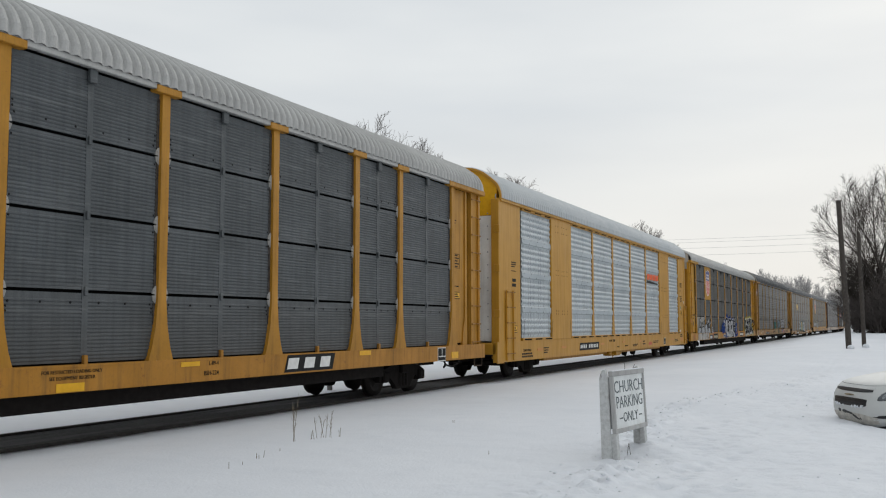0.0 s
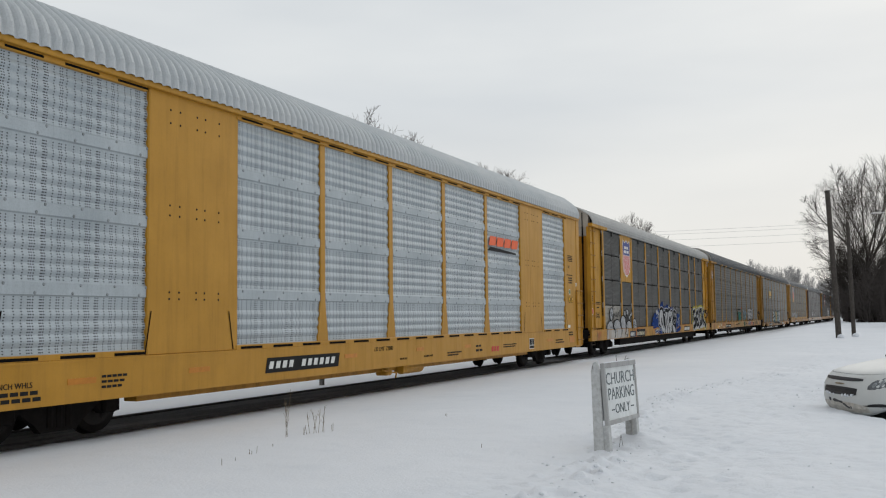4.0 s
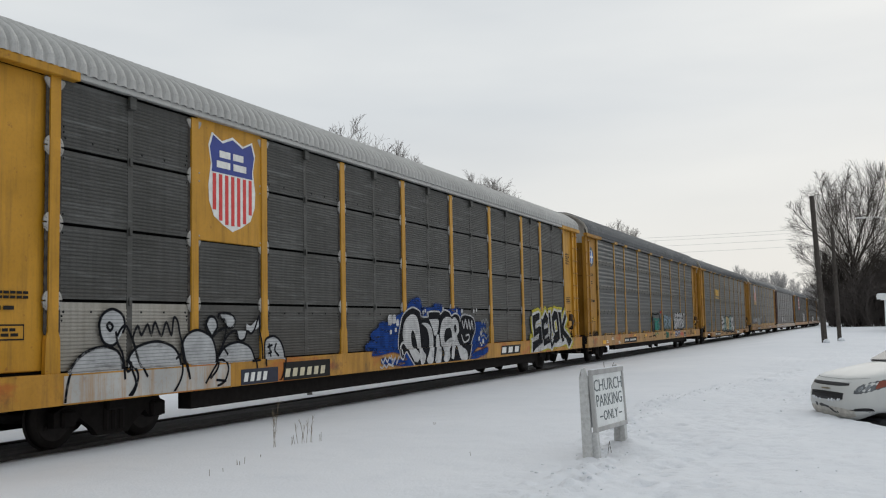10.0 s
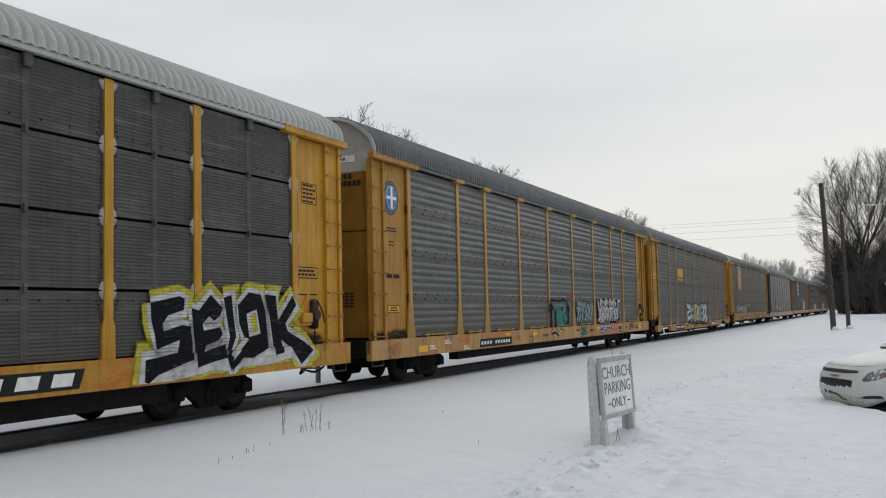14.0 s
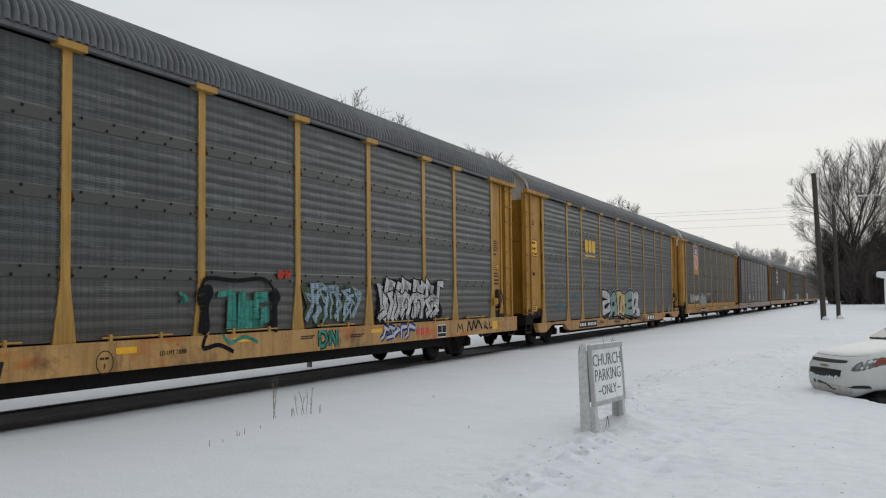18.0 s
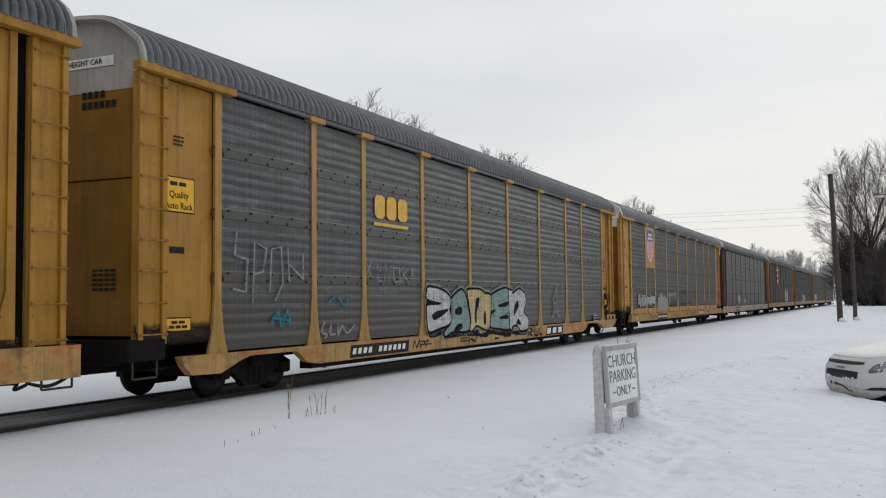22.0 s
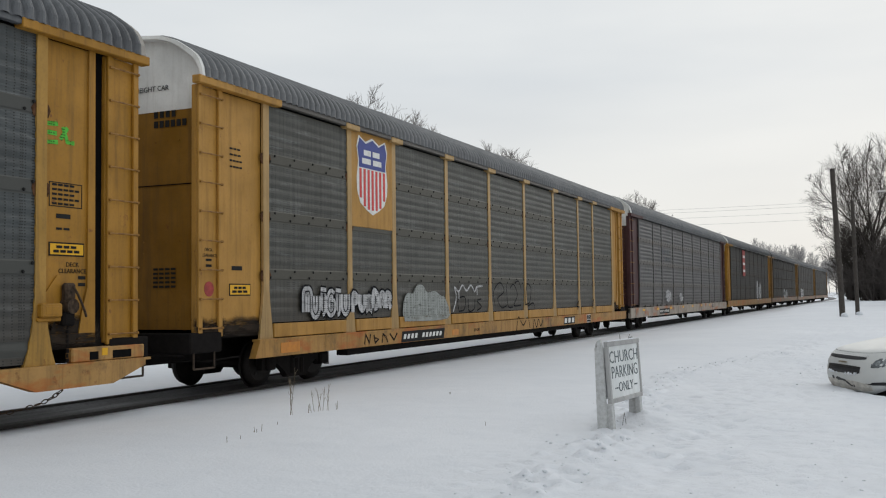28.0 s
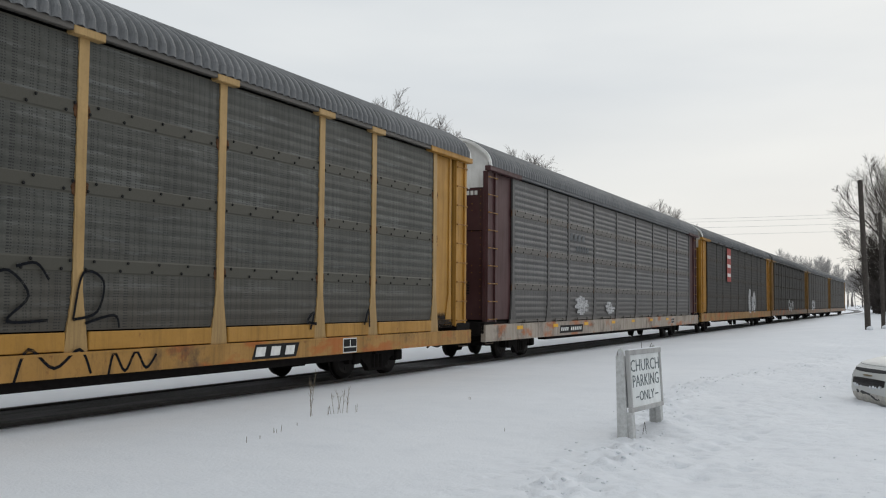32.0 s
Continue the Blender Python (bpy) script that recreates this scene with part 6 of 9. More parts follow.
scrawl(C, "spray_black", 0.031, [
    [(2.82, 0.63), (2.86, 0.89), (2.95, 1.11), (3.17, 1.3), (3.52, 1.38), (3.82, 1.3), (3.91, 1.07), (3.93, 0.91)],
    [(3.81, 1.44), (3.68, 1.39), (3.52, 1.46), (3.45, 1.67), (3.51, 1.82), (3.7, 1.9), (3.9, 1.82), (3.95, 1.66), (3.9, 1.56)],
    [(3.59, 1.66), (3.64, 1.71), (3.71, 1.66), (3.66, 1.6), (3.59, 1.66)],
    [(3.77, 1.59), (3.81, 1.42), (3.91, 1.26), (3.92, 1.01)],
    [(3.8, 1.52), (3.88, 1.63), (3.98, 1.66), (4.11, 1.46), (4.16, 1.35)],
    [(4.16, 1.35), (4.11, 1.48), (4.21, 1.66), (4.29, 1.53), (4.42, 1.68), (4.5, 1.53), (4.58, 1.71), (4.72, 1.51), (4.83, 1.71), (4.95, 1.52), (5.0, 1.77), (5.09, 1.73), (5.15, 1.52), (5.21, 1.38)],
    [(4.01, 0.62), (4.14, 0.77), (4.19, 0.98), (4.03, 1.17), (4.14, 1.32), (4.31, 1.39), (4.64, 1.43), (4.96, 1.35), (5.12, 1.21), (5.18, 1.0), (5.12, 0.82), (4.96, 0.64)]])
scrawl(C, "spray_black", 0.031, [
    [(4.16, 1.35), (4.24, 1.16), (4.4, 0.92)],
    [(3.92, 1.21), (3.98, 1.02), (4.09, 1.12), (3.98, 1.18)],
    [(4.06, 1.06), (4.15, 0.84), (4.01, 0.67)],
    [(5.06, 1.15), (5.17, 1.23)],
    [(5.21, 1.38), (5.27, 1.15), (5.36, 0.83)],
    [(5.36, 0.83), (5.21, 1.25), (5.25, 1.45), (5.42, 1.56), (5.63, 1.58), (5.92, 1.47), (6.03, 1.28), (6.05, 1.08), (5.92, 0.93), (5.74, 0.74)],
    [(5.92, 1.5), (5.8, 1.65), (5.85, 1.78), (6.01, 1.78), (6.08, 1.64), (5.98, 1.52), (5.92, 1.47)]])
scrawl(C, "spray_black", 0.031, [
    [(6.1, 1.76), (6.15, 1.85), (6.42, 1.84), (6.57, 1.74), (6.5, 1.62), (6.35, 1.62), (6.28, 1.74), (6.18, 1.75)],
    [(5.95, 1.46), (6.11, 1.56), (6.31, 1.6), (6.24, 1.36), (6.12, 1.18), (6.05, 0.96), (5.86, 0.81)],
    [(6.24, 1.36), (6.38, 1.5), (6.59, 1.56), (6.67, 1.41), (6.83, 1.41), (6.91, 1.55), (7.02, 1.51), (7.13, 1.59), (7.26, 1.81), (7.28, 1.55), (7.35, 1.33), (7.37, 1.06)],
    [(6.12, 1.16), (6.31, 1.31), (6.66, 1.37), (6.98, 1.28), (7.12, 1.08), (7.16, 0.91)],
    [(6.24, 1.3), (6.37, 1.17)],
    [(6.06, 1.08), (6.24, 1.09), (6.34, 0.95), (6.24, 0.75), (6.04, 0.68)],
    [(6.01, 0.78), (6.28, 0.75)],
    [(7.44, 0.93), (7.43, 1.33), (7.54, 1.43), (7.78, 1.44), (7.98, 1.29), (8.06, 1.02), (7.93, 0.71), (7.81, 0.65)],
    [(7.56, 1.33), (7.62, 1.09)],
    [(7.51, 1.26), (7.67, 1.3)],
    [(7.53, 1.15), (7.65, 1.18)],
    [(7.79, 1.33), (7.74, 1.2), (7.87, 1.1)],
    [(7.01, 1.04), (7.27, 1.05)]])
# the interlaced piece on blue
paint(C, "spray_blue", [(11.16, 1.15), (11.44, 1.25), (11.76, 1.27), (11.42, 1.39), (11.81, 1.54), (11.87, 1.63), (12.41, 1.66), (12.53, 1.75), (12.84, 1.81), (13.01, 1.86), (13.08, 1.43), (12.83, 1.28), (12.83, 1.00), (12.41, 1.05), (11.91, 1.01), (11.40, 1.00), (11.70, 1.11), (11.26, 1.12)], 0, 0.10)
paint(C, "spray_blue", [(13.20, 1.92), (13.39, 2.11), (13.66, 2.20), (13.94, 2.18), (14.02, 1.80), (13.56, 1.98)], 0, 0.10)
paint(C, "spray_blue", [(13.96, 1.81), (14.06, 1.96), (14.72, 2.00), (14.80, 2.08), (15.23, 2.06), (15.27, 1.93), (15.93, 1.97), (16.35, 1.99), (16.43, 1.80), (15.92, 1.80), (15.15, 1.82), (14.43, 1.74)], 0, 0.10)
paint(C, "spray_blue", [(17.14, 1.56), (17.56, 1.63), (18.32, 1.57), (18.01, 1.39), (18.48, 1.21), (18.05, 1.01), (17.54, 1.01), (17.08, 0.85), (16.94, 1.16)], 0, 0.10)
paint(C, "spray_blue", [(16.82, 0.64), (17.11, 0.80), (17.53, 0.83), (18.30, 0.92), (18.21, 0.82), (17.53, 0.71), (17.39, 0.64)], 0, 0.10)
paint(C, "spray_blue", [(12.87, 0.90), (13.00, 1.03), (13.17, 1.02), (13.31, 0.88), (13.64, 0.65), (13.55, 0.62), (12.83, 0.72), (11.91, 0.80), (11.92, 0.86), (12.41, 0.81), (12.78, 0.81)], 0, 0.10)
surround = [(12.76, 1.13), (12.78, 1.36), (12.90, 1.67), (13.01, 1.81), (13.24, 1.93), (13.56, 1.99), (13.91, 1.90), (13.98, 1.78), (14.41, 1.78), (14.46, 1.89), (15.03, 1.90), (15.15, 1.84), (15.38, 1.94), (15.69, 1.90), (15.83, 1.80), (16.09, 1.86), (16.34, 1.80), (16.42, 1.66), (16.60, 1.82), (17.14, 1.80), (17.40, 1.69), (17.45, 1.45), (17.26, 1.24), (17.12, 1.05), (16.93, 0.71), (16.57, 0.60), (15.74, 0.65), (14.98, 0.63), (14.28, 0.64), (13.89, 0.63), (13.62, 0.65), (13.29, 0.88), (13.11, 1.02), (12.98, 0.96), (12.91, 0.86), (12.80, 0.93)]
edge(C, "spray_white", surround, 0.07, 2, 0.03)
paint(C, "spray_black", surround, 3, 0.02)
paint(C, "spray_white", [(12.96, 1.43), (13.03, 1.63), (13.20, 1.77), (13.47, 1.85), (13.72, 1.80), (13.84, 1.61), (13.91, 1.32), (13.97, 1.02), (14.14, 0.88), (14.07, 0.72), (13.91, 0.67), (13.82, 0.82), (13.78, 1.03), (13.55, 1.08), (13.83, 0.89), (13.65, 0.74), (13.40, 0.89), (13.23, 1.08), (13.01, 1.24)], 5, 0.012)
paint(C, "spray_white", [(14.01, 1.64), (14.18, 1.58), (14.36, 1.46), (14.44, 1.17), (14.33, 0.91), (14.22, 0.78), (14.30, 0.68), (14.56, 0.70), (14.63, 0.94), (14.67, 1.20), (14.61, 1.45), (14.45, 1.60), (14.20, 1.65)], 5, 0.012)
paint(C, "spray_white", [(14.45, 1.73), (14.95, 1.73), (15.01, 1.62), (14.90, 1.39), (14.73, 1.35), (14.65, 1.51)], 5, 0.012)
paint(C, "spray_white", [(14.69, 0.73), (14.81, 1.02), (14.85, 1.31), (14.99, 1.35), (15.06, 1.10), (15.10, 0.87), (15.01, 0.66), (14.81, 0.64)], 5, 0.012)
paint(C, "spray_white", [(15.08, 1.37), (15.17, 1.61), (15.39, 1.77), (15.76, 1.78), (15.87, 1.67), (15.77, 1.54), (15.47, 1.50), (15.33, 1.31), (15.39, 1.15), (15.62, 1.23), (15.86, 1.26), (15.81, 1.11), (15.60, 0.98), (15.63, 0.79), (15.44, 0.67), (15.22, 0.73), (15.29, 0.90), (15.15, 1.11)], 5, 0.012)
paint(C, "spray_white", [(15.72, 0.75), (15.85, 1.34), (15.76, 1.53), (15.86, 1.71), (16.06, 1.78), (16.27, 1.66), (16.31, 1.43), (16.18, 1.28), (16.42, 1.03), (16.75, 0.91), (16.82, 0.72), (16.57, 0.62), (16.31, 0.75), (16.09, 1.08), (15.95, 0.96), (15.88, 0.74)], 5, 0.012)
paint(C, "spray_black", [(13.40, 1.40), (13.49, 1.48), (13.61, 1.37), (13.73, 1.06), (13.55, 1.07), (13.43, 1.17)], 7, 0.012)
paint(C, "spray_black", [(15.98, 1.53), (16.08, 1.61), (16.15, 1.48), (16.05, 1.39)], 7, 0.012)
scrawl(C, "spray_white", 0.035, [[(16.56, 1.70), (16.66, 1.50), (16.78, 1.72), (16.90, 1.49), (17.01, 1.71), (17.12, 1.47), (17.23, 1.69), (17.32, 1.44)], [(16.48, 1.34), (16.65, 1.14), (16.98, 1.19), (17.00, 1.32), (16.78, 1.30)]], PANEL + 0.007)
scrawl(C, "spray_white", 0.045, [[(12.90, 0.93), (12.84, 1.12), (12.99, 1.21), (13.17, 1.10), (13.38, 0.91), (13.55, 0.76)]], PANEL + 0.007)
for l, z, w in ((12.32, 1.72, 0.16), (12.52, 1.74, 0.14), (12.7, 1.66, 0.1), (12.35, 1.46, 0.06), (12.6, 1.5, 0.06), (14.1, 1.9, 0.06), (14.22, 1.94, 0.05), (14.34, 1.88, 0.05), (15.3, 2.0, 0.05), (16.2, 1.95, 0.05), (16.55, 1.95, 0.06), (17.4, 1.95, 0.06), (17.6, 1.98, 0.05), (17.75, 1.2, 0.08), (17.9, 1.35, 0.08), (18.05, 1.12, 0.09), (17.85, 1.05, 0.07)):
    paint(C, "spray_white", [(l - w / 2, z - w * 0.6), (l + w / 2, z - w * 0.5), (l + w / 2, z + w * 0.6), (l - w / 2, z + w * 0.5)], 6, 0.03)
scrawl(C, "spray_faint", 0.03, [[(17.9, 1.75), (18.0, 1.6), (18.1, 1.75), (18.2, 1.6), (18.3, 1.75), (18.45, 1.62)], [(17.9, 1.5), (18.0, 1.38), (18.1, 1.5), (18.25, 1.36), (18.45, 1.5)], [(17.9, 1.25), (18.1, 1.3), (18.3, 1.18), (18.45, 1.28)]], PANEL + 0.01, False)
scrawl(C, "spray_white", 0.03, [[(11.8, 0.88), (11.9, 0.78), (12.0, 0.9), (12.1, 0.8), (12.2, 0.9), (12.4, 0.84)], [(11.75, 0.72), (11.85, 0.62 + 0.05), (11.95, 0.75), (12.05, 0.68), (12.15, 0.76), (12.4, 0.7)], [(12.3, 0.95), (12.35, 0.72), (12.5, 0.9), (12.55, 0.74), (12.7, 0.92)]], PANEL + 0.006, False)
# the black letters with a white and lemon edge
PIECE = [
    [(22.50, 1.83), (23.15, 1.93), (23.26, 1.89), (23.24, 1.73), (22.88, 1.65), (22.76, 1.53), (22.78, 1.41), (23.21, 1.49), (23.39, 1.47), (23.44, 1.23), (23.44, 0.96), (23.15, 0.90), (22.63, 0.78), (22.43, 0.67), (22.35, 0.69), (22.36, 1.00), (23.10, 1.08), (23.15, 1.28), (22.63, 1.15), (22.60, 1.34), (22.52, 1.57)],
    [(23.43, 1.75), (23.60, 1.71), (23.90, 1.96), (24.20, 1.75), (24.14, 1.63), (23.98, 1.55), (23.86, 1.63), (23.69, 1.51), (23.72, 1.39), (24.14, 1.44), (24.20, 1.33), (24.10, 1.24), (23.78, 1.17), (23.74, 1.06), (24.27, 1.16), (24.29, 0.95), (23.84, 0.89), (23.54, 0.83), (23.51, 1.15), (23.46, 1.51)],
    [(24.24, 1.92), (24.44, 1.96), (24.49, 1.62), (24.56, 1.28), (24.39, 0.99), (24.46, 0.94), (24.39, 0.73), (24.29, 0.95), (24.40, 1.28)],
    [(24.62, 1.79), (24.93, 2.01), (25.28, 1.97), (25.40, 1.70), (25.50, 1.07), (25.00, 0.91), (24.72, 0.93), (24.43, 0.73), (24.37, 0.82), (24.93, 1.22), (24.79, 1.27), (24.66, 1.49)],
    [(25.40, 1.98), (25.73, 1.96), (25.80, 1.52), (26.28, 1.97), (26.39, 1.80), (26.03, 1.47), (26.11, 1.32), (26.68, 1.11), (26.93, 0.96), (26.51, 0.72), (26.19, 1.04), (25.90, 1.19), (25.95, 0.96), (25.69, 0.92), (25.54, 1.61)],
]
for o in PIECE:
    edge(C, "spray_yellow", o, 0.30, 1, 0.08, False)
for o in PIECE:
    edge(C, "spray_white", o, 0.15, 2, 0.03, False)
paint(C, "spray_white", [(23.44, 0.90), (24.33, 0.95), (24.36, 0.75), (23.96, 0.77), (23.47, 0.73), (22.73, 0.66), (22.45, 0.65), (22.63, 0.77)], 3, 0.03)
paint(C, "spray_white", [(24.43, 0.74), (24.93, 0.92), (25.64, 1.01), (26.35, 1.03), (26.64, 0.66), (26.18, 0.85), (25.42, 0.78), (24.79, 0.79)], 3, 0.03)
for o in PIECE:
    paint(C, "spray_black", o, 4, 0.012, False)
paint(C, "spray_white", [(24.86, 1.65), (25.14, 1.72), (25.25, 1.31), (24.93, 1.27)], 6, 0.015, False)
paint(C, "spray_yellow", [(24.98, 1.62), (25.1, 1.66), (25.18, 1.36), (25.05, 1.34)], 7, 0.03, False)

# car with the round emblem
LEVEL[0] = 1.05
bm = bmesh.new()
tube(bm, (PLATE, 1.81 - HALF, 4.2), (PLATE + 0.004, 1.81 - HALF, 4.2), 0.39, 0.39, 32)
disc = part("round_emblem", bm, "blue_dark", D)
for r, mat, k in ((0.27, "white_mark", 3), (0.255, "blue_mid", 4)):
    bm = bmesh.new()
    tube(bm, (PLATE + 0.005 * k, 1.81 - HALF, 4.2), (PLATE + 0.005 * k + 0.004, 1.81 - HALF, 4.2), r, r, 32)
    part("emblem_ring", bm, mat, disc)
bm = bmesh.new()
box(bm, PLATE + 0.026, PLATE + 0.029, 1.81 - HALF - 0.235, 1.81 - HALF + 0.235, 4.16, 4.23)
box(bm, PLATE + 0.030, PLATE + 0.032, 1.81 - HALF - 0.05, 1.81 - HALF + 0.05, 3.965, 4.435)
part("emblem_cross", bm, "white_mark", disc)
bm = bmesh.new()
for i in range(22):
    a = 2 * math.pi * i / 22
    if i in (0, 11):
        continue
    u, v = math.cos(a), math.sin(a)
    ring = [(1.81 - HALF + u * r - v * w, 4.2 + v * r + u * w) for r, w in ((0.30, -0.024), (0.36, -0.026), (0.36, 0.026), (0.30, 0.024))]
    prism(bm, ring, PLATE + 0.004, PLATE + 0.008)
part("emblem_marks", bm, "faint_mark", disc)["kind"] = "stuff"
number_board(D, 6.7, 9.2, 0.66, 0.88)
for l0, l1, z0, z1 in ((8.7, 9.1, 0.92, 0.99), (11.16, 11.58, 0.86, 0.95), (2.9, 3.4, 0.7, 0.85), (13.9, 14.4, 0.9, 0.98), (26.2, 26.6, 0.72, 0.95), (18.8, 19.3, 0.88, 0.96)):
    board(D, "tape", "bright_yellow", l0, l1, z0, z1, SILL)
caution_label(D, 1.58, 2.16, 1.62, 1.80, PLATE)
dashes(D, "small_print", "black_paint", [(1.55, 2.40, 0.7, 0.09), (1.6, 3.5, 0.45, 0.03), (1.6, 3.44, 0.5, 0.03), (1.7, 3.2, 0.25, 0.03), (1.7, 3.12, 0.25, 0.03)], PLATE)
table_label(D, 26.46, 27.0, 2.97, 3.28, PLATE)
caution_label(D, 26.45, 27.03, 2.43, 2.6, PLATE)
dashes(D, "small_print", "black_paint", [(26.65, 2.3, 0.35, 0.04), (26.65, 2.22, 0.42, 0.04), (26.65, 2.1, 0.42, 0.05), (26.65, 2.0, 0.42, 0.05), (26.6, 2.85, 0.3, 0.05)], PLATE)
hand_brake(D, 26.5, 1.4, "yellow_d")
for k, (a, b, z0, z1) in enumerate(((13.5, 13.95, 1.66, 1.76), (13.75, 14.02, 1.12, 1.74), (14.05, 14.3, 1.15, 1.76), (14.22, 14.6, 1.2, 1.6), (14.5, 14.68, 1.14, 1.74), (14.62, 14.95, 1.56, 1.74), (14.7, 14.98, 1.2, 1.48), (13.95, 14.8, 1.12, 1.26))):
    paint(D, "spray_teal", [(a, z0), (b, z0 + 0.03), (b - 0.03, z1), (a + 0.05, z1 - 0.02)], k % 3, 0.035, False)
scrawl(D, "spray_teal", 0.05, [[(12.55, 1.72), (12.7, 1.66), (12.6, 1.58), (12.75, 1.62)], [(13.6, 1.05), (13.8, 0.9), (14.2, 0.98), (14.6, 0.88)]])
paint(D, "spray_black", [(13.02, 1.1), (13.28, 1.12), (13.26, 1.5), (13.38, 1.72), (13.3, 1.84), (13.05, 1.8), (12.98, 1.62), (13.08, 1.45)], 2, 0.03)
paint(D, "spray_black", [(15.02, 1.08), (15.22, 1.06), (15.24, 1.5), (15.34, 1.64), (15.2, 1.8), (15.05, 1.72), (15.1, 1.4)], 2, 0.03)
scrawl(D, "spray_black", 0.06, [[(13.1, 1.8), (13.25, 1.96), (14.0, 1.93), (14.8, 1.97), (15.12, 1.8)], [(13.2, 1.1), (13.1, 0.85), (13.5, 0.88), (13.9, 0.75)]], PANEL + 0.002)
paint(D, "spray_red", [(15.28, 2.0), (15.42, 2.02), (15.44, 2.12), (15.3, 2.1)], 1, 0.04)
paint(D, "spray_red", [(15.52, 2.0), (15.66, 2.04), (15.64, 2.14), (15.52, 2.1)], 1, 0.04)
wild(D, 16.2, 18.2, 1.14, 1.74, 7, [(0.30, "spray_moss"), (0.05, "spray_sky")], 5)
wild(D, 16.1, 18.35, 1.2, 1.86, 6, [(0.10, "spray_sky")], 15, PANEL + 0.005)
paint(D, "spray_black", [(19.1, 1.1), (19.2, 1.55), (19.4, 1.85), (19.85, 2.02), (20.6, 1.98), (21.3, 2.04), (22.0, 1.95), (22.6, 2.0), (22.45, 1.6), (22.65, 1.3), (22.4, 1.1), (21.0, 1.08)], 0, 0.05)
wild(D, 19.2, 22.5, 1.12, 1.98, 12, [(0.235, "spray_black"), (0.155, "spray_white")], 7, PANEL + 0.002)
wild(D, 19.2, 22.4, 1.14, 1.7, 9, [(0.20, "spray_black"), (0.13, "spray_white")], 17, PANEL + 0.007)
sprayed(D, "DN", 16.6, 17.4, 0.70, 1.0, [(0.13, "spray_black"), (0.07, "spray_teal")], 9, SILL)
wild(D, 19.2, 20.8, 0.70, 1.0, 5, [(0.14, "spray_blue"), (0.05, "spray_white")], 10)
words("lettering", "LD LMT 72000", 0.10, "black_paint", D, (SILL + 0.002, 12.38 - HALF, 0.82), 1.0, 0.12)
bm = bmesh.new()
ribbon(bm, [(10.95 - HALF + 0.16 * math.cos(a), 0.76 + 0.16 * math.sin(a)) for a in (math.pi / 12 * i for i in range(25))], 0.014, SILL + 0.002)
stamp = part("round_stamp", bm, "black_paint", D, "thin black ring stencilled on the sill")
words("lettering", "F", 0.11, "black_paint", stamp, (SILL + 0.002, 10.95 - HALF, 0.70))
dashes(D, "small_print", "black_paint", [(10.86, 0.80, 0.18, 0.03), (16.0, 0.9, 0.5, 0.025), (16.0, 0.86, 0.42, 0.025), (17.9, 0.86, 0.6, 0.025), (17.9, 0.82, 0.5, 0.025)], SILL)
logo_board(D, 21.0, 21.8, 0.70, 0.96, "red_mark", None)
stencil(D, 22.3, 22.85, 0.64, 0.95)
scrawl(D, "spray_black", 0.06, [[(24.3, 0.72), (24.4, 0.98), (24.6, 0.75), (24.75, 0.98), (24.9, 0.8), (25.1, 0.98), (25.4, 0.75)]], SILL)
for l, z in ((3.5, 0.8), (4.4, 0.9), (5.6, 0.72)):
    dashes(D, "small_print", "white_mark", [(l, z, 0.3, 0.035), (l, z - 0.06, 0.4, 0.035)], SILL)

# car with large sprayed letters
LEVEL[0] = 0.77
bm = bmesh.new()
c0 = 7.88 - HALF
for i in range(3):
    a = c0 + 0.02 + i * 0.54
    prism(bm, [(a, 3.42), (a + 0.1, 3.34), (a + 0.36, 3.34), (a + 0.46, 3.42), (a + 0.46, 3.76), (a + 0.36, 3.84), (a + 0.1, 3.84), (a, 3.76)], PANEL + 0.004, PANEL + 0.007)
box(bm, PANEL + 0.004, PANEL + 0.007, c0 - 0.02, c0 + 1.6, 3.18, 3.25)
part("logo_shape", bm, "logo_gold", E_, "gold logo shapes over a bar")
number_board(E_, 6.75, 9.35, 0.45, 0.70)
board(E_, "label_edge", "black_paint", 1.38, 2.12, 2.95, 3.5, PLATE)
board(E_, "maker_label", "bright_yellow", 1.40, 2.10, 2.97, 3.48, PLATE + 0.005)
words("lettering", "Quality", 0.15, "black_paint", E_, (PLATE + 0.012, 1.75 - HALF, 3.22))
words("lettering", "Auto Rack", 0.15, "black_paint", E_, (PLATE + 0.012, 1.75 - HALF, 3.05))
dashes(E_, "small_print", "black_paint", [(1.55, 3.36, 0.4, 0.06), (1.62, 4.1, 0.25, 0.025), (1.62, 4.04, 0.25, 0.025), (1.62, 3.98, 0.22, 0.025)], PLATE + 0.010)
dashes(E_, "car_mark", "black_paint", [(1.55, 2.33, 0.42, 0.1)], PLATE)
caution_label(E_, 1.47, 2.05, 1.14, 1.36, PLATE)
table_label(E_, 26.58, 27.14, 2.8, 3.12, PLATE)
caution_label(E_, 26.58, 27.18, 2.16, 2.34, PLATE)
dashes(E_, "small_print", "black_paint", [(26.7, 2.65, 0.3, 0.06), (26.7, 2.5, 0.25, 0.03)], PLATE)
scrawl(E_, "spray_lime", 0.05, [[(26.72, 3.88), (26.5, 3.86), (26.52, 3.62), (26.72, 3.64)], [(26.53, 3.75), (26.7, 3.75)], [(26.8, 3.85), (26.88, 3.66), (27.0, 3.66)], [(26.76, 3.68), (26.88, 3.85)]], PLATE + 0.002, False)
hand_brake(E_, 26.55, 1.35, "yellow_d")
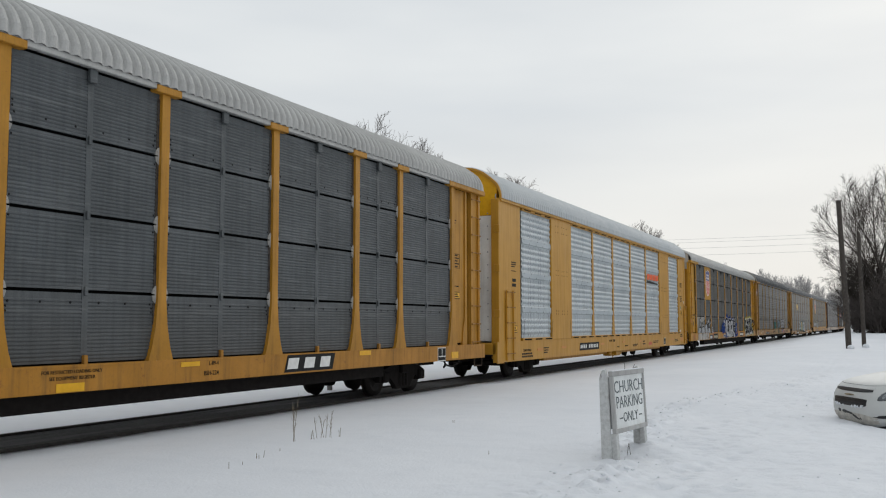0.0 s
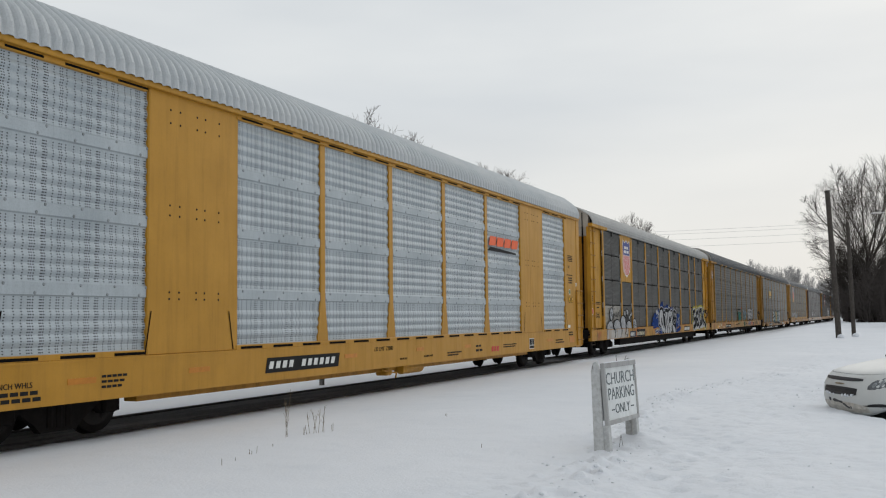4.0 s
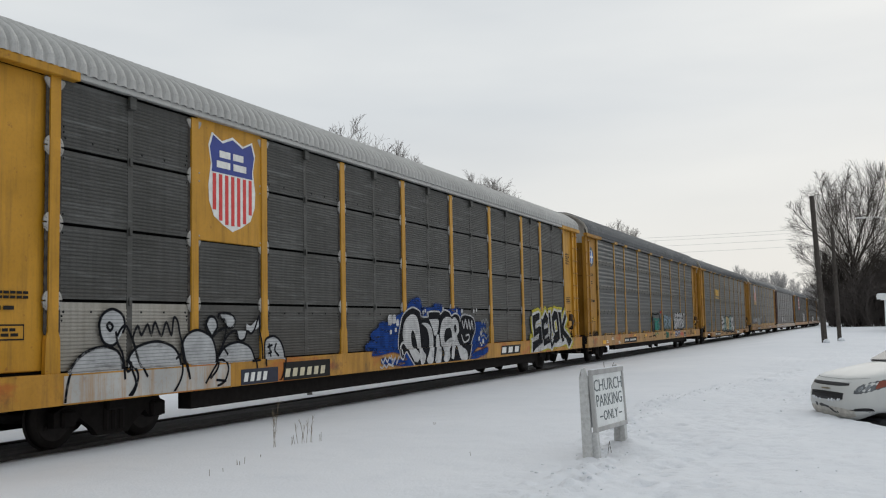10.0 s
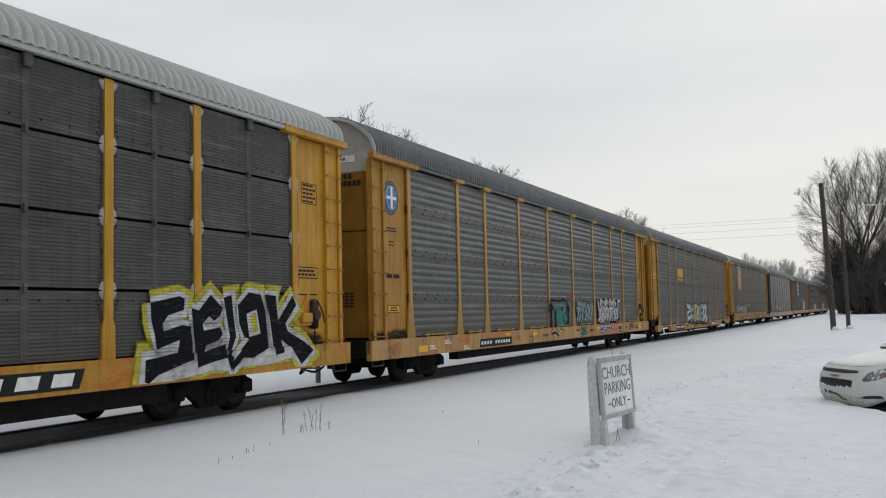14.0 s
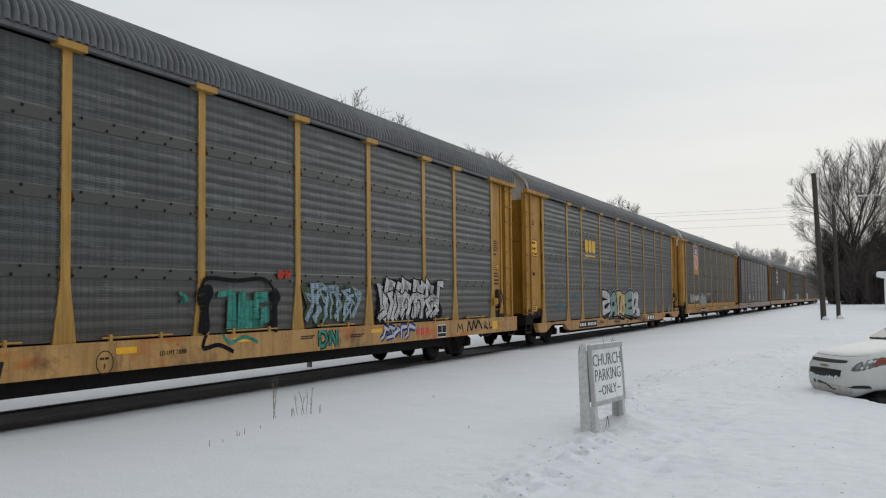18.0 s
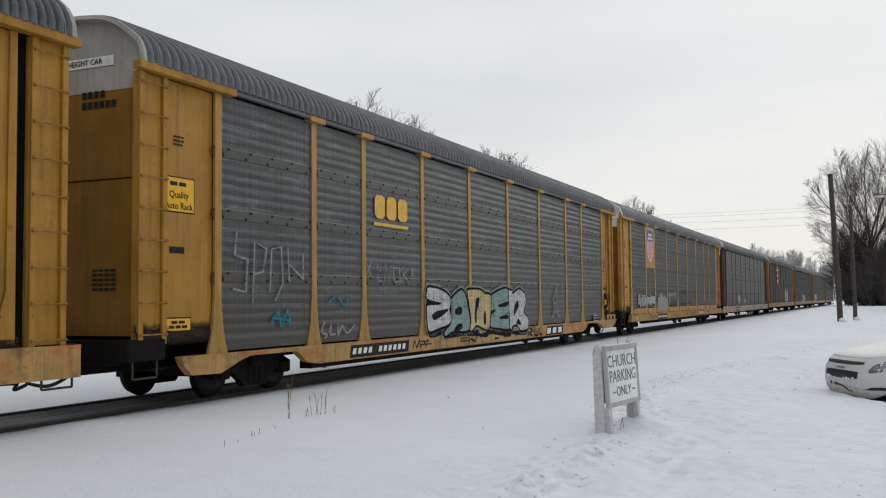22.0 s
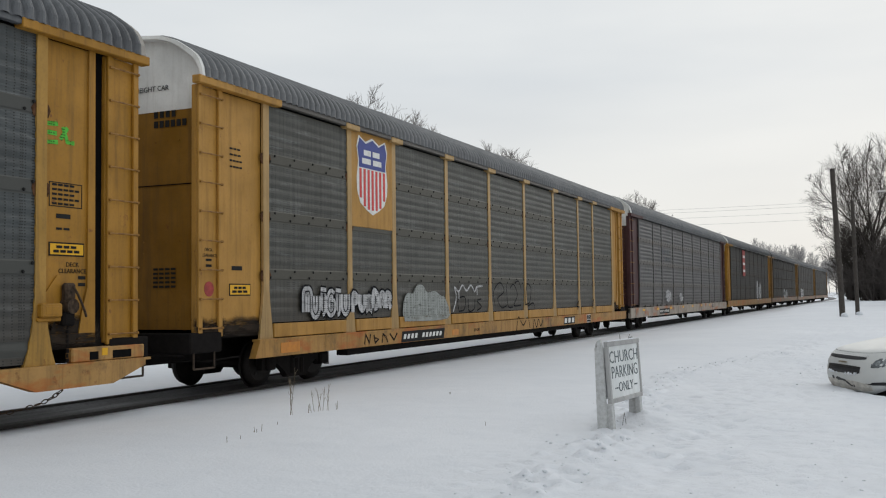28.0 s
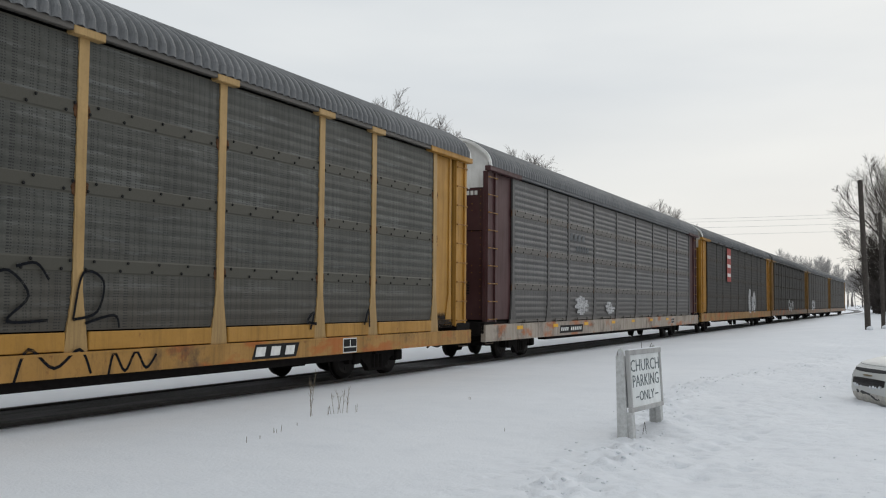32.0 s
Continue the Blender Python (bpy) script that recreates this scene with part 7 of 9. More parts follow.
LETTERS = [
    ("spray_white", [(10.42, 1.82), (10.48, 1.90), (11.06, 1.87), (11.54, 1.76), (11.76, 1.64), (11.78, 1.49), (11.72, 1.35), (11.81, 1.17), (11.68, 0.99), (11.12, 0.91), (10.54, 0.84), (10.42, 1.05), (10.39, 1.38), (10.48, 1.48), (11.19, 1.50), (10.42, 1.61)]),
    ("spray_green", [(11.81, 1.62), (12.13, 1.76), (12.52, 1.85), (12.76, 1.66), (12.92, 1.32), (13.03, 1.03), (12.96, 0.82), (12.59, 0.78), (11.93, 0.80), (11.33, 0.70), (11.47, 0.87), (11.75, 0.99), (11.81, 1.26)]),
    ("spray_tan", [(12.84, 1.81), (12.93, 1.86), (13.71, 1.86), (14.08, 1.76), (14.50, 1.71), (14.51, 1.39), (14.45, 0.97), (14.25, 0.77), (13.78, 0.85), (13.43, 0.91), (13.16, 0.78), (12.96, 0.82), (13.08, 1.03), (12.97, 1.42)]),
    ("spray_green", [(14.52, 1.71), (15.07, 1.84), (15.83, 1.90), (15.89, 1.48), (15.97, 1.03), (15.87, 0.75), (15.05, 0.79), (14.44, 0.87), (14.49, 1.29)]),
    ("spray_white", [(15.87, 1.87), (16.17, 1.85), (16.28, 1.76), (16.77, 1.90), (17.27, 1.76), (17.39, 1.46), (17.17, 1.22), (17.56, 1.03), (17.49, 0.73), (16.81, 0.67), (16.62, 0.82), (16.26, 0.83), (15.96, 0.72), (15.93, 1.25)]),
]
paint(E_, "spray_black", [(10.42, 0.87), (10.56, 0.81), (11.12, 0.88), (11.75, 0.95), (11.39, 0.74), (12.51, 0.77), (13.42, 0.78), (13.69, 0.68), (14.44, 0.76), (15.80, 0.69), (17.36, 0.65), (17.10, 0.54), (16.14, 0.60), (15.69, 0.55), (14.44, 0.66), (14.06, 0.59), (13.34, 0.65), (12.35, 0.68), (11.35, 0.65), (11.54, 0.78), (10.54, 0.71)], 1, 0.015)
for m, o in LETTERS:
    edge(E_, "spray_faint", o, 0.17, 1, 0.03)
for k, (m, o) in enumerate(LETTERS):
    edge(E_, "spray_black", o, 0.075, 2, 0.012)
    paint(E_, m, o, 3, 0.01)
    edge(E_, "spray_black", o, 0.028, 4, 0.008)
paint(E_, "spray_black", [(10.67, 1.23), (10.99, 1.32), (11.65, 1.36), (11.19, 1.19), (10.79, 1.12)], 5, 0.01)
paint(E_, "spray_black", [(10.45, 1.59), (11.22, 1.49), (10.45, 1.50)], 5, 0.01)
paint(E_, "spray_black", [(12.05, 1.34), (12.23, 1.40), (12.45, 1.40), (12.46, 1.24), (12.08, 1.23)], 5, 0.01)
paint(E_, "spray_black", [(11.97, 0.84), (12.20, 0.97), (12.48, 0.98), (12.43, 0.85), (12.05, 0.81)], 5, 0.01)
paint(E_, "spray_black", [(13.36, 1.35), (13.44, 1.61), (13.67, 1.63), (13.61, 1.45), (13.47, 1.25), (13.44, 0.99), (13.34, 1.04)], 5, 0.01)
paint(E_, "spray_black", [(13.97, 1.20), (14.07, 1.30), (14.12, 0.99), (13.97, 0.93)], 5, 0.01)
paint(E_, "spray_black", [(15.02, 1.43), (15.82, 1.53), (15.75, 1.41), (15.19, 1.38)], 5, 0.01)
paint(E_, "spray_black", [(15.12, 1.10), (15.74, 1.15), (15.83, 1.05), (15.26, 1.05)], 5, 0.01)
paint(E_, "spray_black", [(14.51, 1.29), (14.87, 1.31), (14.55, 1.19)], 5, 0.01)
paint(E_, "spray_black", [(16.31, 1.12), (16.37, 1.40), (16.64, 1.55), (16.73, 1.40), (16.51, 1.23)], 5, 0.01)
paint(E_, "spray_black", [(16.50, 0.87), (16.67, 1.03), (16.91, 0.85)], 5, 0.01)
scrawl(E_, "spray_faint", 0.032, [[(3.1, 2.75), (3.05, 2.35), (3.4, 2.3), (3.35, 1.75), (3.0, 1.8)], [(3.55, 1.55), (3.6, 2.6), (3.95, 2.5), (3.85, 2.1), (3.6, 2.05)], [(4.05, 1.75), (4.1, 2.5), (4.4, 2.55), (4.45, 1.9), (4.2, 1.6)],
       [(4.6, 2.55), (4.65, 1.95)], [(4.65, 2.25), (5.1, 2.0), (5.1, 2.45)]], PANEL, False)
scrawl(E_, "spray_faint", 0.032, [[(7.5, 2.4), (7.7, 2.1)], [(7.7, 2.4), (7.5, 2.1)], [(8.0, 2.35), (8.0, 2.0), (8.2, 2.0)], [(8.0, 2.2), (8.2, 2.25)], [(8.3, 2.0), (8.35, 2.35), (8.55, 2.0), (8.6, 2.35)], [(8.75, 2.0), (8.7, 2.3), (9.0, 2.3), (9.05, 2.0), (8.75, 2.0)],
       [(9.15, 1.98), (9.2, 2.35)], [(9.45, 2.3), (9.2, 2.15), (9.5, 1.98)], [(9.55, 2.35), (9.75, 2.1)], [(9.75, 2.35), (9.55, 2.1)]], PANEL, False)
scrawl(E_, "spray_faint", 0.032, [[(5.85, 1.2), (5.75, 1.0), (5.95, 0.95), (5.85, 0.88)], [(6.1, 1.15), (6.05, 0.95), (6.25, 0.95)], [(6.35, 1.15), (6.35, 0.92), (6.5, 1.1), (6.7, 0.95), (7.0, 1.1)]])
scrawl(E_, "spray_cyan", 0.035, [[(4.1, 1.2), (4.3, 1.4), (4.4, 1.15), (4.6, 1.42), (4.7, 1.15)], [(4.1, 1.3), (4.7, 1.25)], [(6.0, 1.55), (6.3, 1.7), (6.6, 1.5), (6.8, 1.72)]])
scrawl(E_, "spray_faint", 0.06, [[(19.9, 0.95), (20.2, 1.3), (20.1, 1.6), (20.5, 1.95)], [(20.4, 1.9), (20.5, 1.5), (20.4, 1.2), (20.8, 0.95)], [(20.0, 1.15), (20.7, 1.2)], [(20.1, 1.4), (20.6, 1.55)]])
logo_board(E_, 19.2, 20.95, 0.44, 0.72)
stencil(E_, 24.9, 25.4, 0.76, 0.98)
scrawl(E_, "spray_black", 0.05, [[(17.5, 0.48), (17.6, 0.7), (17.9, 0.65), (17.6, 0.55), (17.9, 0.48)], [(18.1, 0.7), (18.1, 0.5), (18.4, 0.5), (18.4, 0.7)], [(18.6, 0.7), (18.6, 0.5), (18.8, 0.5)]], SILL)
for l, z in ((10.0, 0.62), (12.3, 0.6), (15.4, 0.6), (16.3, 0.62)):
    dashes(E_, "small_print", "black_paint", [(l, z, 0.5, 0.035), (l, z - 0.07, 0.6, 0.035)], SILL)

scrawl(E_, "spray_black", 0.035, [[(9.6, 0.50), (9.7, 0.68), (9.8, 0.5), (9.95, 0.68), (10.0, 0.5)], [(10.15, 0.66), (10.3, 0.52), (10.4, 0.68)], [(12.9, 0.5), (12.95, 0.72), (13.2, 0.66), (13.0, 0.58), (13.3, 0.5), (13.45, 0.7), (13.7, 0.6)],
       [(14.6, 0.68), (14.8, 0.7), (14.7, 0.52), (15.0, 0.52)]], SILL, False)
scrawl(D, "spray_black", 0.04, [[(23.6, 0.72), (23.65, 0.94), (23.8, 0.8), (23.9, 0.94), (24.0, 0.72)], [(25.55, 0.75), (25.6, 0.95), (25.75, 0.85), (25.6, 0.82), (25.85, 0.74)], [(25.95, 0.94), (26.0, 0.75), (26.15, 0.78)]], SILL, False)
scrawl(F, "spray_black", 0.035, [[(6.0, 0.62), (6.05, 0.82), (6.2, 0.64), (6.25, 0.82)], [(6.4, 0.8), (6.45, 0.63), (6.6, 0.7), (6.45, 0.73)], [(6.75, 0.62), (6.8, 0.8), (6.95, 0.72), (7.0, 0.62)], [(7.1, 0.8), (7.3, 0.65), (7.45, 0.8)]], SILL, False)

bm = bmesh.new()
bevelled(bm, 1.38, 1.515, 26.9 - HALF, 28.25 - HALF, 0.765, 0.96, 0.02)
block = part("end_sill", bm, "sill_d", E_)
# pocket openings as near-black plates, their shade put into the colour
for a, b in ((27.2, 27.36), (27.62, 27.98)):
    bm = bmesh.new()
    bevelled(bm, 1.50, 1.5185, a - HALF, b - HALF, 0.79, 0.90, 0.004)
    part("pocket", bm, "black_gap", block)
bm = bmesh.new()
box(bm, 1.518, 1.522, 27.42 - HALF, 27.52 - HALF, 0.84, 0.94)
part("yellow_dab", bm, "bright_yellow", block)
hanging_chain(E_, [(1.38, 26.86 - HALF, 0.42), (1.36, 26.6 - HALF, 0.30), (1.32, 26.1 - HALF, 0.22), (1.26, 25.5 - HALF, 0.24), (1.2, 25.0 - HALF, 0.34)])
for text, l, z in (("DECK", 26.98, 2.05), ("CLEARANCE", 26.98, 1.965)):
    words("lettering", text, 0.085, "black_paint", E_, (PLATE + 0.002, l - HALF, z))
dashes(E_, "small_print", "black_paint", [(27.08, z, 0.16, 0.045) for z in (1.86, 1.77)], PLATE)
# pale yellow car with shield
LEVEL[0] = 1.15
shield_emblem(F, 6.47, 3.34, 4.87, 1.26)
for text, l, z in (("DECK", 1.13, 2.36), ("CLEARANCE", 1.13, 2.27)):
    words("lettering", text, 0.075, "black_paint", F, (1.442, l - HALF, z))
dashes(F, "small_print", "black_paint", [(1.06, z, 0.18, 0.04) for z in (2.18, 2.09)], 1.44)
bm = bmesh.new()
tube(bm, (1.44, 1.14 - HALF, 1.74), (1.444, 1.14 - HALF, 1.74), 0.12, 0.12, 20)
part("round_label", bm, "faded_red", F, "faded red round label")
number_board(F, 7.64, 9.9, 0.58, 0.82)
logo_board(F, 19.6, 20.85, 0.60, 0.84)
stencil(F, 22.4, 22.9, 0.58, 0.86)
caution_label(F, 1.68, 2.26, 1.63, 1.83, PLATE)
dashes(F, "small_print", "black_paint", [(1.7, 4.05, 0.3, 0.03), (1.7, 3.95, 0.32, 0.03), (1.7, 3.85, 0.35, 0.03), (1.7, 3.75, 0.35, 0.03), (1.75, 2.05, 0.35, 0.07)], PLATE)
words("lettering", "LD LMT", 0.11, "black_paint", F, (SILL + 0.002, 12.0 - HALF, 0.70), 1.05, 0.15)
board(F, "tape", "orange_tape", 3.0, 3.6, 0.62, 0.8, SILL)
board(F, "tape", "orange_tape", 10.4, 10.8, 0.62, 0.76, SILL)
sprayed(F, "nuigiU", 3.76, 5.42, 1.30, 1.66, [(0.24, "spray_black"), (0.17, "spray_white"), (0.012, "spray_black")], 2)
sprayed(F, "PUWDAR", 5.52, 7.25, 1.34, 1.66, [(0.21, "spray_black"), (0.125, "spray_white")], 4)
paint(F, "spray_dust", [(7.83, 1.06), (7.83, 1.39), (8.00, 1.63), (8.33, 1.64), (8.49, 1.80), (8.80, 1.83), (9.07, 1.66), (9.48, 1.69), (9.81, 1.58), (10.08, 1.51), (10.14, 1.07)], 0, 0.05)
scrawl(F, "spray_white", 0.035, [[(10.55, 1.2), (10.75, 1.55), (10.65, 1.8), (10.9, 1.7), (11.15, 1.86), (11.4, 1.72), (11.7, 1.86), (11.95, 1.7), (12.1, 1.82), (12.5, 1.84)], [(10.9, 1.7), (10.92, 1.5)], [(12.1, 1.8), (12.12, 1.6)]])
scrawl(F, "spray_black", 0.026, [[(10.9, 1.2), (10.85, 1.5), (11.3, 1.55), (11.25, 1.25), (10.9, 1.2)], [(11.5, 1.5), (11.55, 1.2), (11.9, 1.25), (11.95, 1.5)], [(12.4, 1.5), (12.1, 1.45), (12.4, 1.3), (12.1, 1.2)],
       [(13.4, 1.3), (13.3, 1.7), (13.8, 1.95), (14.1, 1.7), (13.6, 1.5), (13.9, 1.25), (14.3, 1.3)], [(14.3, 1.9), (14.4, 1.3), (14.8, 1.25)], [(14.6, 1.8), (14.9, 1.9), (15.2, 1.6), (14.9, 1.3), (15.5, 1.3)], [(15.0, 1.95), (15.3, 2.0), (15.5, 1.8)]])
scrawl(F, "spray_black", 0.026, [[(15.9, 1.3), (16.05, 1.9), (16.4, 1.8), (16.3, 1.4), (15.9, 1.3)], [(16.1, 1.25), (16.6, 1.35), (16.7, 1.18)]])
scrawl(F, "spray_black", 0.03, [[(15.0, 0.55), (15.2, 0.95), (15.6, 0.7), (16.0, 0.92), (16.2, 0.6)], [(16.5, 0.56), (16.6, 0.85), (16.8, 0.6), (17.0, 0.85), (17.2, 0.62), (17.4, 0.8)]], SILL)
scrawl(F, "spray_black", 0.04, [[(21.3, 1.05), (21.4, 1.35), (21.2, 1.2), (21.5, 1.15)], [(23.2, 1.1), (23.35, 1.4), (23.4, 1.05)]], 1.529)

# soot and wheel spray at the ends of the cars
for car, low in ((C, 1.08), (D, 1.08), (E_, 1.1), (F, 1.1)):
    for k, (a, b) in enumerate(((1.42, 2.5), (0.86, 1.40), (26.5, 27.3))):
        if car is C and k < 2:
            continue
        r = random.Random(k + 3)
        n = 7
        tops = [(a + (b - a) * i / n, low + r.uniform(0.02, 0.09) * (2.2 if car is E_ and k == 2 else 1.0)) for i in range(n, -1, -1)]
        paint(car, "soot", [(a, low), (b, low)] + tops, k, 0.20, True, PLATE - 0.012 if k != 1 else 1.427)
LEVEL[0] = 1.05
# maroon car, and the cars behind it
LEVEL[0] = 1.05
number_board(G, 6.4, 8.7, 0.62, 0.86)
blocks(G, "faded_logo", "panel_a", 7.5, 9.2, 3.58, 3.8, PANEL, 4, 0.08)
blocks(G, "faded_logo", "panel_a", 8.2, 9.6, 3.22, 3.42, PANEL, 5, 0.02)
for l in (2.8, 5.8, 8.9, 12.2, 15.0, 18.0, 21.0):
    board(G, "tape", "bright_yellow", l, l + 0.45, 0.82, 0.92, SILL)
splash(G, "spray_white", 8.0, 9.4, 1.2, 1.75, 3, PANEL - 0.004)
splash(G, "spray_white", 11.5, 12.6, 1.2, 1.6, 4, PANEL - 0.004)
stencil(G, 22.0, 22.6, 0.66, 0.9)
board(H, "emblem_board", "faded_red", 8.5, 9.9, 2.9, 4.9, 1.535)
for z in (3.2, 3.75, 4.3):
    board(H, "emblem_bar", "white_mark", 8.65, 9.75, z, z + 0.2, 1.540)
sprayed(H, "EIO", 17.3, 20.3, 1.15, 2.2, [(0.5, "spray_white")], 2)
sprayed(I_, "OUN", 12.0, 16.0, 1.1, 1.8, [(0.3, "spray_white")], 2)
sprayed(J, "SOB", 5.0, 9.0, 1.1, 1.9, [(0.35, "spray_white")], 3)
for car, top, mark in ((D, 5.02, 4.56), (E_, 5.21, 4.64), (F, 5.0, 4.50), (G, 5.0, 4.50)):
    words("lettering", "EXCESS HEIGHT CAR", 0.12, "black_paint", car, (0.05 if car is E_ else 0.2, 0.980 - HALF, top), 1.0, 0.0, (90, 0, 0))
    if car in (D, E_):
        bm = bmesh.new()
        m = 0.05 if car is E_ else 0.2
        box(bm, m - 0.78, m + 0.78, 0.986 - HALF, 0.995 - HALF, top - 0.075, top + 0.075)
        part("sign_plate", bm, "white_mark", car)
    bm = bmesh.new()
    m = 0.22 if car is E_ else 0.46
    for i in range(4):
        box(bm, m + i * 0.12, m + i * 0.12 + 0.075, 0.985 - HALF, 0.992 - HALF, mark + 0.02, mark + 0.125)
    for i in range(6):
        box(bm, m + i * 0.115, m + i * 0.115 + 0.08, 0.985 - HALF, 0.992 - HALF, mark - 0.14, mark - 0.03)
    part("car_mark", bm, "black_paint" if car is not G else "white_mark", car)
    bm = bmesh.new()
    for z in (2.05, 1.98, 1.91, 1.84, 1.77):
        for i in range(4):
            box(bm, 0.45 + i * 0.12, 0.45 + i * 0.12 + 0.09, 0.985 - HALF, 0.992 - HALF, z, z + 0.035)
    part("small_print", bm, "black_paint", car)["kind"] = "stuff"
bm = bmesh.new()
for i in range(6):
    box(bm, 0.3 + i * 0.105, 0.3 + i * 0.105 + 0.075, 0.772 - HALF, 0.779 - HALF, 4.50, 4.60)
for i in range(4):
    box(bm, 0.35 + i * 0.13, 0.35 + i * 0.13 + 0.08, 0.772 - HALF, 0.779 - HALF, 4.65, 4.77)
part("car_mark", bm, "black_paint", C)


# ---- sign ----
def build_sign():
    """Built along local y from its near post, face to +x."""
    sign = tagged(new("parking_sign"), "weathered white wooden parking sign on two posts in snow", "sign")
    sign.matrix_basis = pose(-2.78, 10.95, 0, 0, -3.6, -7.3)
    bm = bmesh.new()
    bevelled(bm, -0.03, 0.0, 0.02, 1.0, 0.33, 1.0, 0.006)
    panel = part("board", bm, "sign_face", sign)
    for z0, z1, y0, y1 in ((0.962, 1.02, -0.015, 1.05), (0.30, 0.352, -0.015, 1.035), (0.352, 0.962, -0.015, 0.026), (0.352, 0.962, 1.0, 1.035)):
        bm = bmesh.new()
        bevelled(bm, -0.035, 0.016, y0, y1, z0, z1, 0.005)
        part("frame_strip", bm, "sign_frame", sign)
    for y in (-0.034, 1.014):
        # a tapered plank on edge, pointed at its top
        bm = bmesh.new()
        slab(bm, [(-0.19, -0.3), (-0.06, -0.3), (-0.038, 0.95), (-0.06, 1.05), (-0.10, 1.035), (-0.135, 0.95)], y - 0.018, y + 0.018)
        part("side_plank", bm, "sign_wood", sign)
        bm = bmesh.new()
        bevelled(bm, -0.058, 0.010, *((y + 0.018, y + 0.10) if y < 0 else (y - 0.095, y - 0.018)), -0.3, 0.302, 0.006)
        part("leg", bm, "sign_wood", sign)
    bm = bmesh.new()
    slab(bm, [(-0.195, -0.3), (-0.165, -0.3), (-0.108, 0.95), (-0.135, 0.95)], 0.0, 0.98)
    bmesh.ops.bisect_plane(bm, geom=bm.verts[:] + bm.edges[:] + bm.faces[:], plane_co=(0, 0, 0.34), plane_no=(0, 0, 1), clear_inner=True)
    part("back_board", bm, "sign_wood", sign)
    for text, z, size, stretch in (("CHURCH", 0.825, 0.205, 1.12), ("PARKING", 0.645, 0.205, 1.02), ("ONLY", 0.465, 0.165, 1.1)):
        words("lettering", text, size, "sign_ink" if text == "ONLY" else "sign_ink_faded", sign, (0.002, 0.515, z), stretch, thin=0.0012)
    for y in (0.16, 0.80):
        bm = bmesh.new()
        box(bm, 0.0, 0.003, y, y + 0.1, 0.458, 0.472)
        part("dash", bm, "sign_ink", sign)
    for line in ([(0, 0.44, 1.0), (0.0, 0.44, 1.10)], [(0, 0.66, 1.0), (0.0, 0.74, 1.05), (0, 0.78, 1.08)], [(0.0, 0.30, 0.02), (0.01, 0.36, 0.16), (0.0, 0.42, 0.0)]):
        bm = bmesh.new()
        pipe(bm, line, 0.003, 5)
        part("wire_stub", bm, "pole", sign)
    bm = bmesh.new()
    bevelled(bm, -0.03, 0.014, 0.0, 1.03, 1.018, 1.03, 0.004)
    part("snow_cap", bm, "snow", sign)


build_sign()


# ---- poles and wires ----
def build_pole(base, top, r, label):
    p = tagged(new("utility_pole"), label, "utility pole", "poles beside the track")
    p.location = base
    b = Vector(top) - Vector(base)
    bm = bmesh.new()
    rings = []
    for i in range(9):
        q = b * (i / 8) if i else Vector((0, 0, -0.4))
        k = r * (1 - 0.16 * i / 8)
        rings.append([bm.verts.new(q + Vector((math.cos(j * math.pi / 6), math.sin(j * math.pi / 6), 0)) * k * (1 + 0.06 * noise.noise(Vector((j, i * 3.1, r))))) for j in range(12)])
    for u, v in zip(rings, rings[1:]):
        for j in range(12):
            bm.faces.new((u[j], u[(j + 1) % 12], v[(j + 1) % 12], v[j]))
    bm.faces.new(rings[-1])
    part("shaft", bm, "pole", p, smooth=False)
    bm = bmesh.new()
    bmesh.ops.create_icosphere(bm, subdivisions=2, radius=0.17, matrix=pose(0.08, -0.10, 0.10))
    for v in bm.verts:
        v.co.z = v.co.z * 0.7 + 0.05 * noise.noise(v.co * 5)
    part("snow_clump", bm, "snow", p, "snow heaped at the foot of a pole", smooth=True)
    return p


build_pole((-1.30, 50.5, 0.36), (-1.56, 50.5, 7.65), 0.138, "dark leaning wooden pole without wires, snow at its foot")
build_pole((-0.645, 52.3, 0.38), (-0.73, 52.3, 6.2), 0.105, "shorter dark wooden pole standing in snow")


def build_lamp(x, y, z, reach):
    lamp = tagged(new("street_lamp"), "grey street lamp arm among bare trees", "street lamp")
    lamp.location = (x, y, ground_z(x, y))
    bm = bmesh.new()
    tube(bm, (0, 0, -0.3), (0, 0, z), 0.12, 0.08, 10)
    part("shaft", bm, "pole", lamp)
    bm = bmesh.new()
    pipe(bm, curve_points([(0, 0, z - 0.3), (-reach * 0.4, 0, z + 0.2), (-reach, 0, z + 0.25)], 5), 0.03)
    part("arm", bm, "lamp_grey", lamp)
    bm = bmesh.new()
    bevelled(bm, -reach - 0.7, -reach, -0.12, 0.12, z + 0.18, z + 0.30, 0.04)
    part("head", bm, "lamp_grey", lamp)


M["lamp_grey"] = plain("lamp_housing", (0.5, 0.5, 0.5), 0.4, 0.3)
build_lamp(3.2, 84.0, 8.6, 1.8)
build_lamp(3.4, 96.0, 5.2, 1.4)


def build_wire(z0, z1, y):
    bm = bmesh.new()
    pts = [(-75 + 92 * i / 40, y, z0 + (z1 - z0) * i / 40 + 2.2 * ((i / 20 - 1) ** 2 - 1) * 0.35) for i in range(41)]
    pipe(bm, pts, 0.022, 4)
    return tagged(part("power_line", bm, "wire"), "thin overhead power line against the sky", "power line", "overhead power lines")


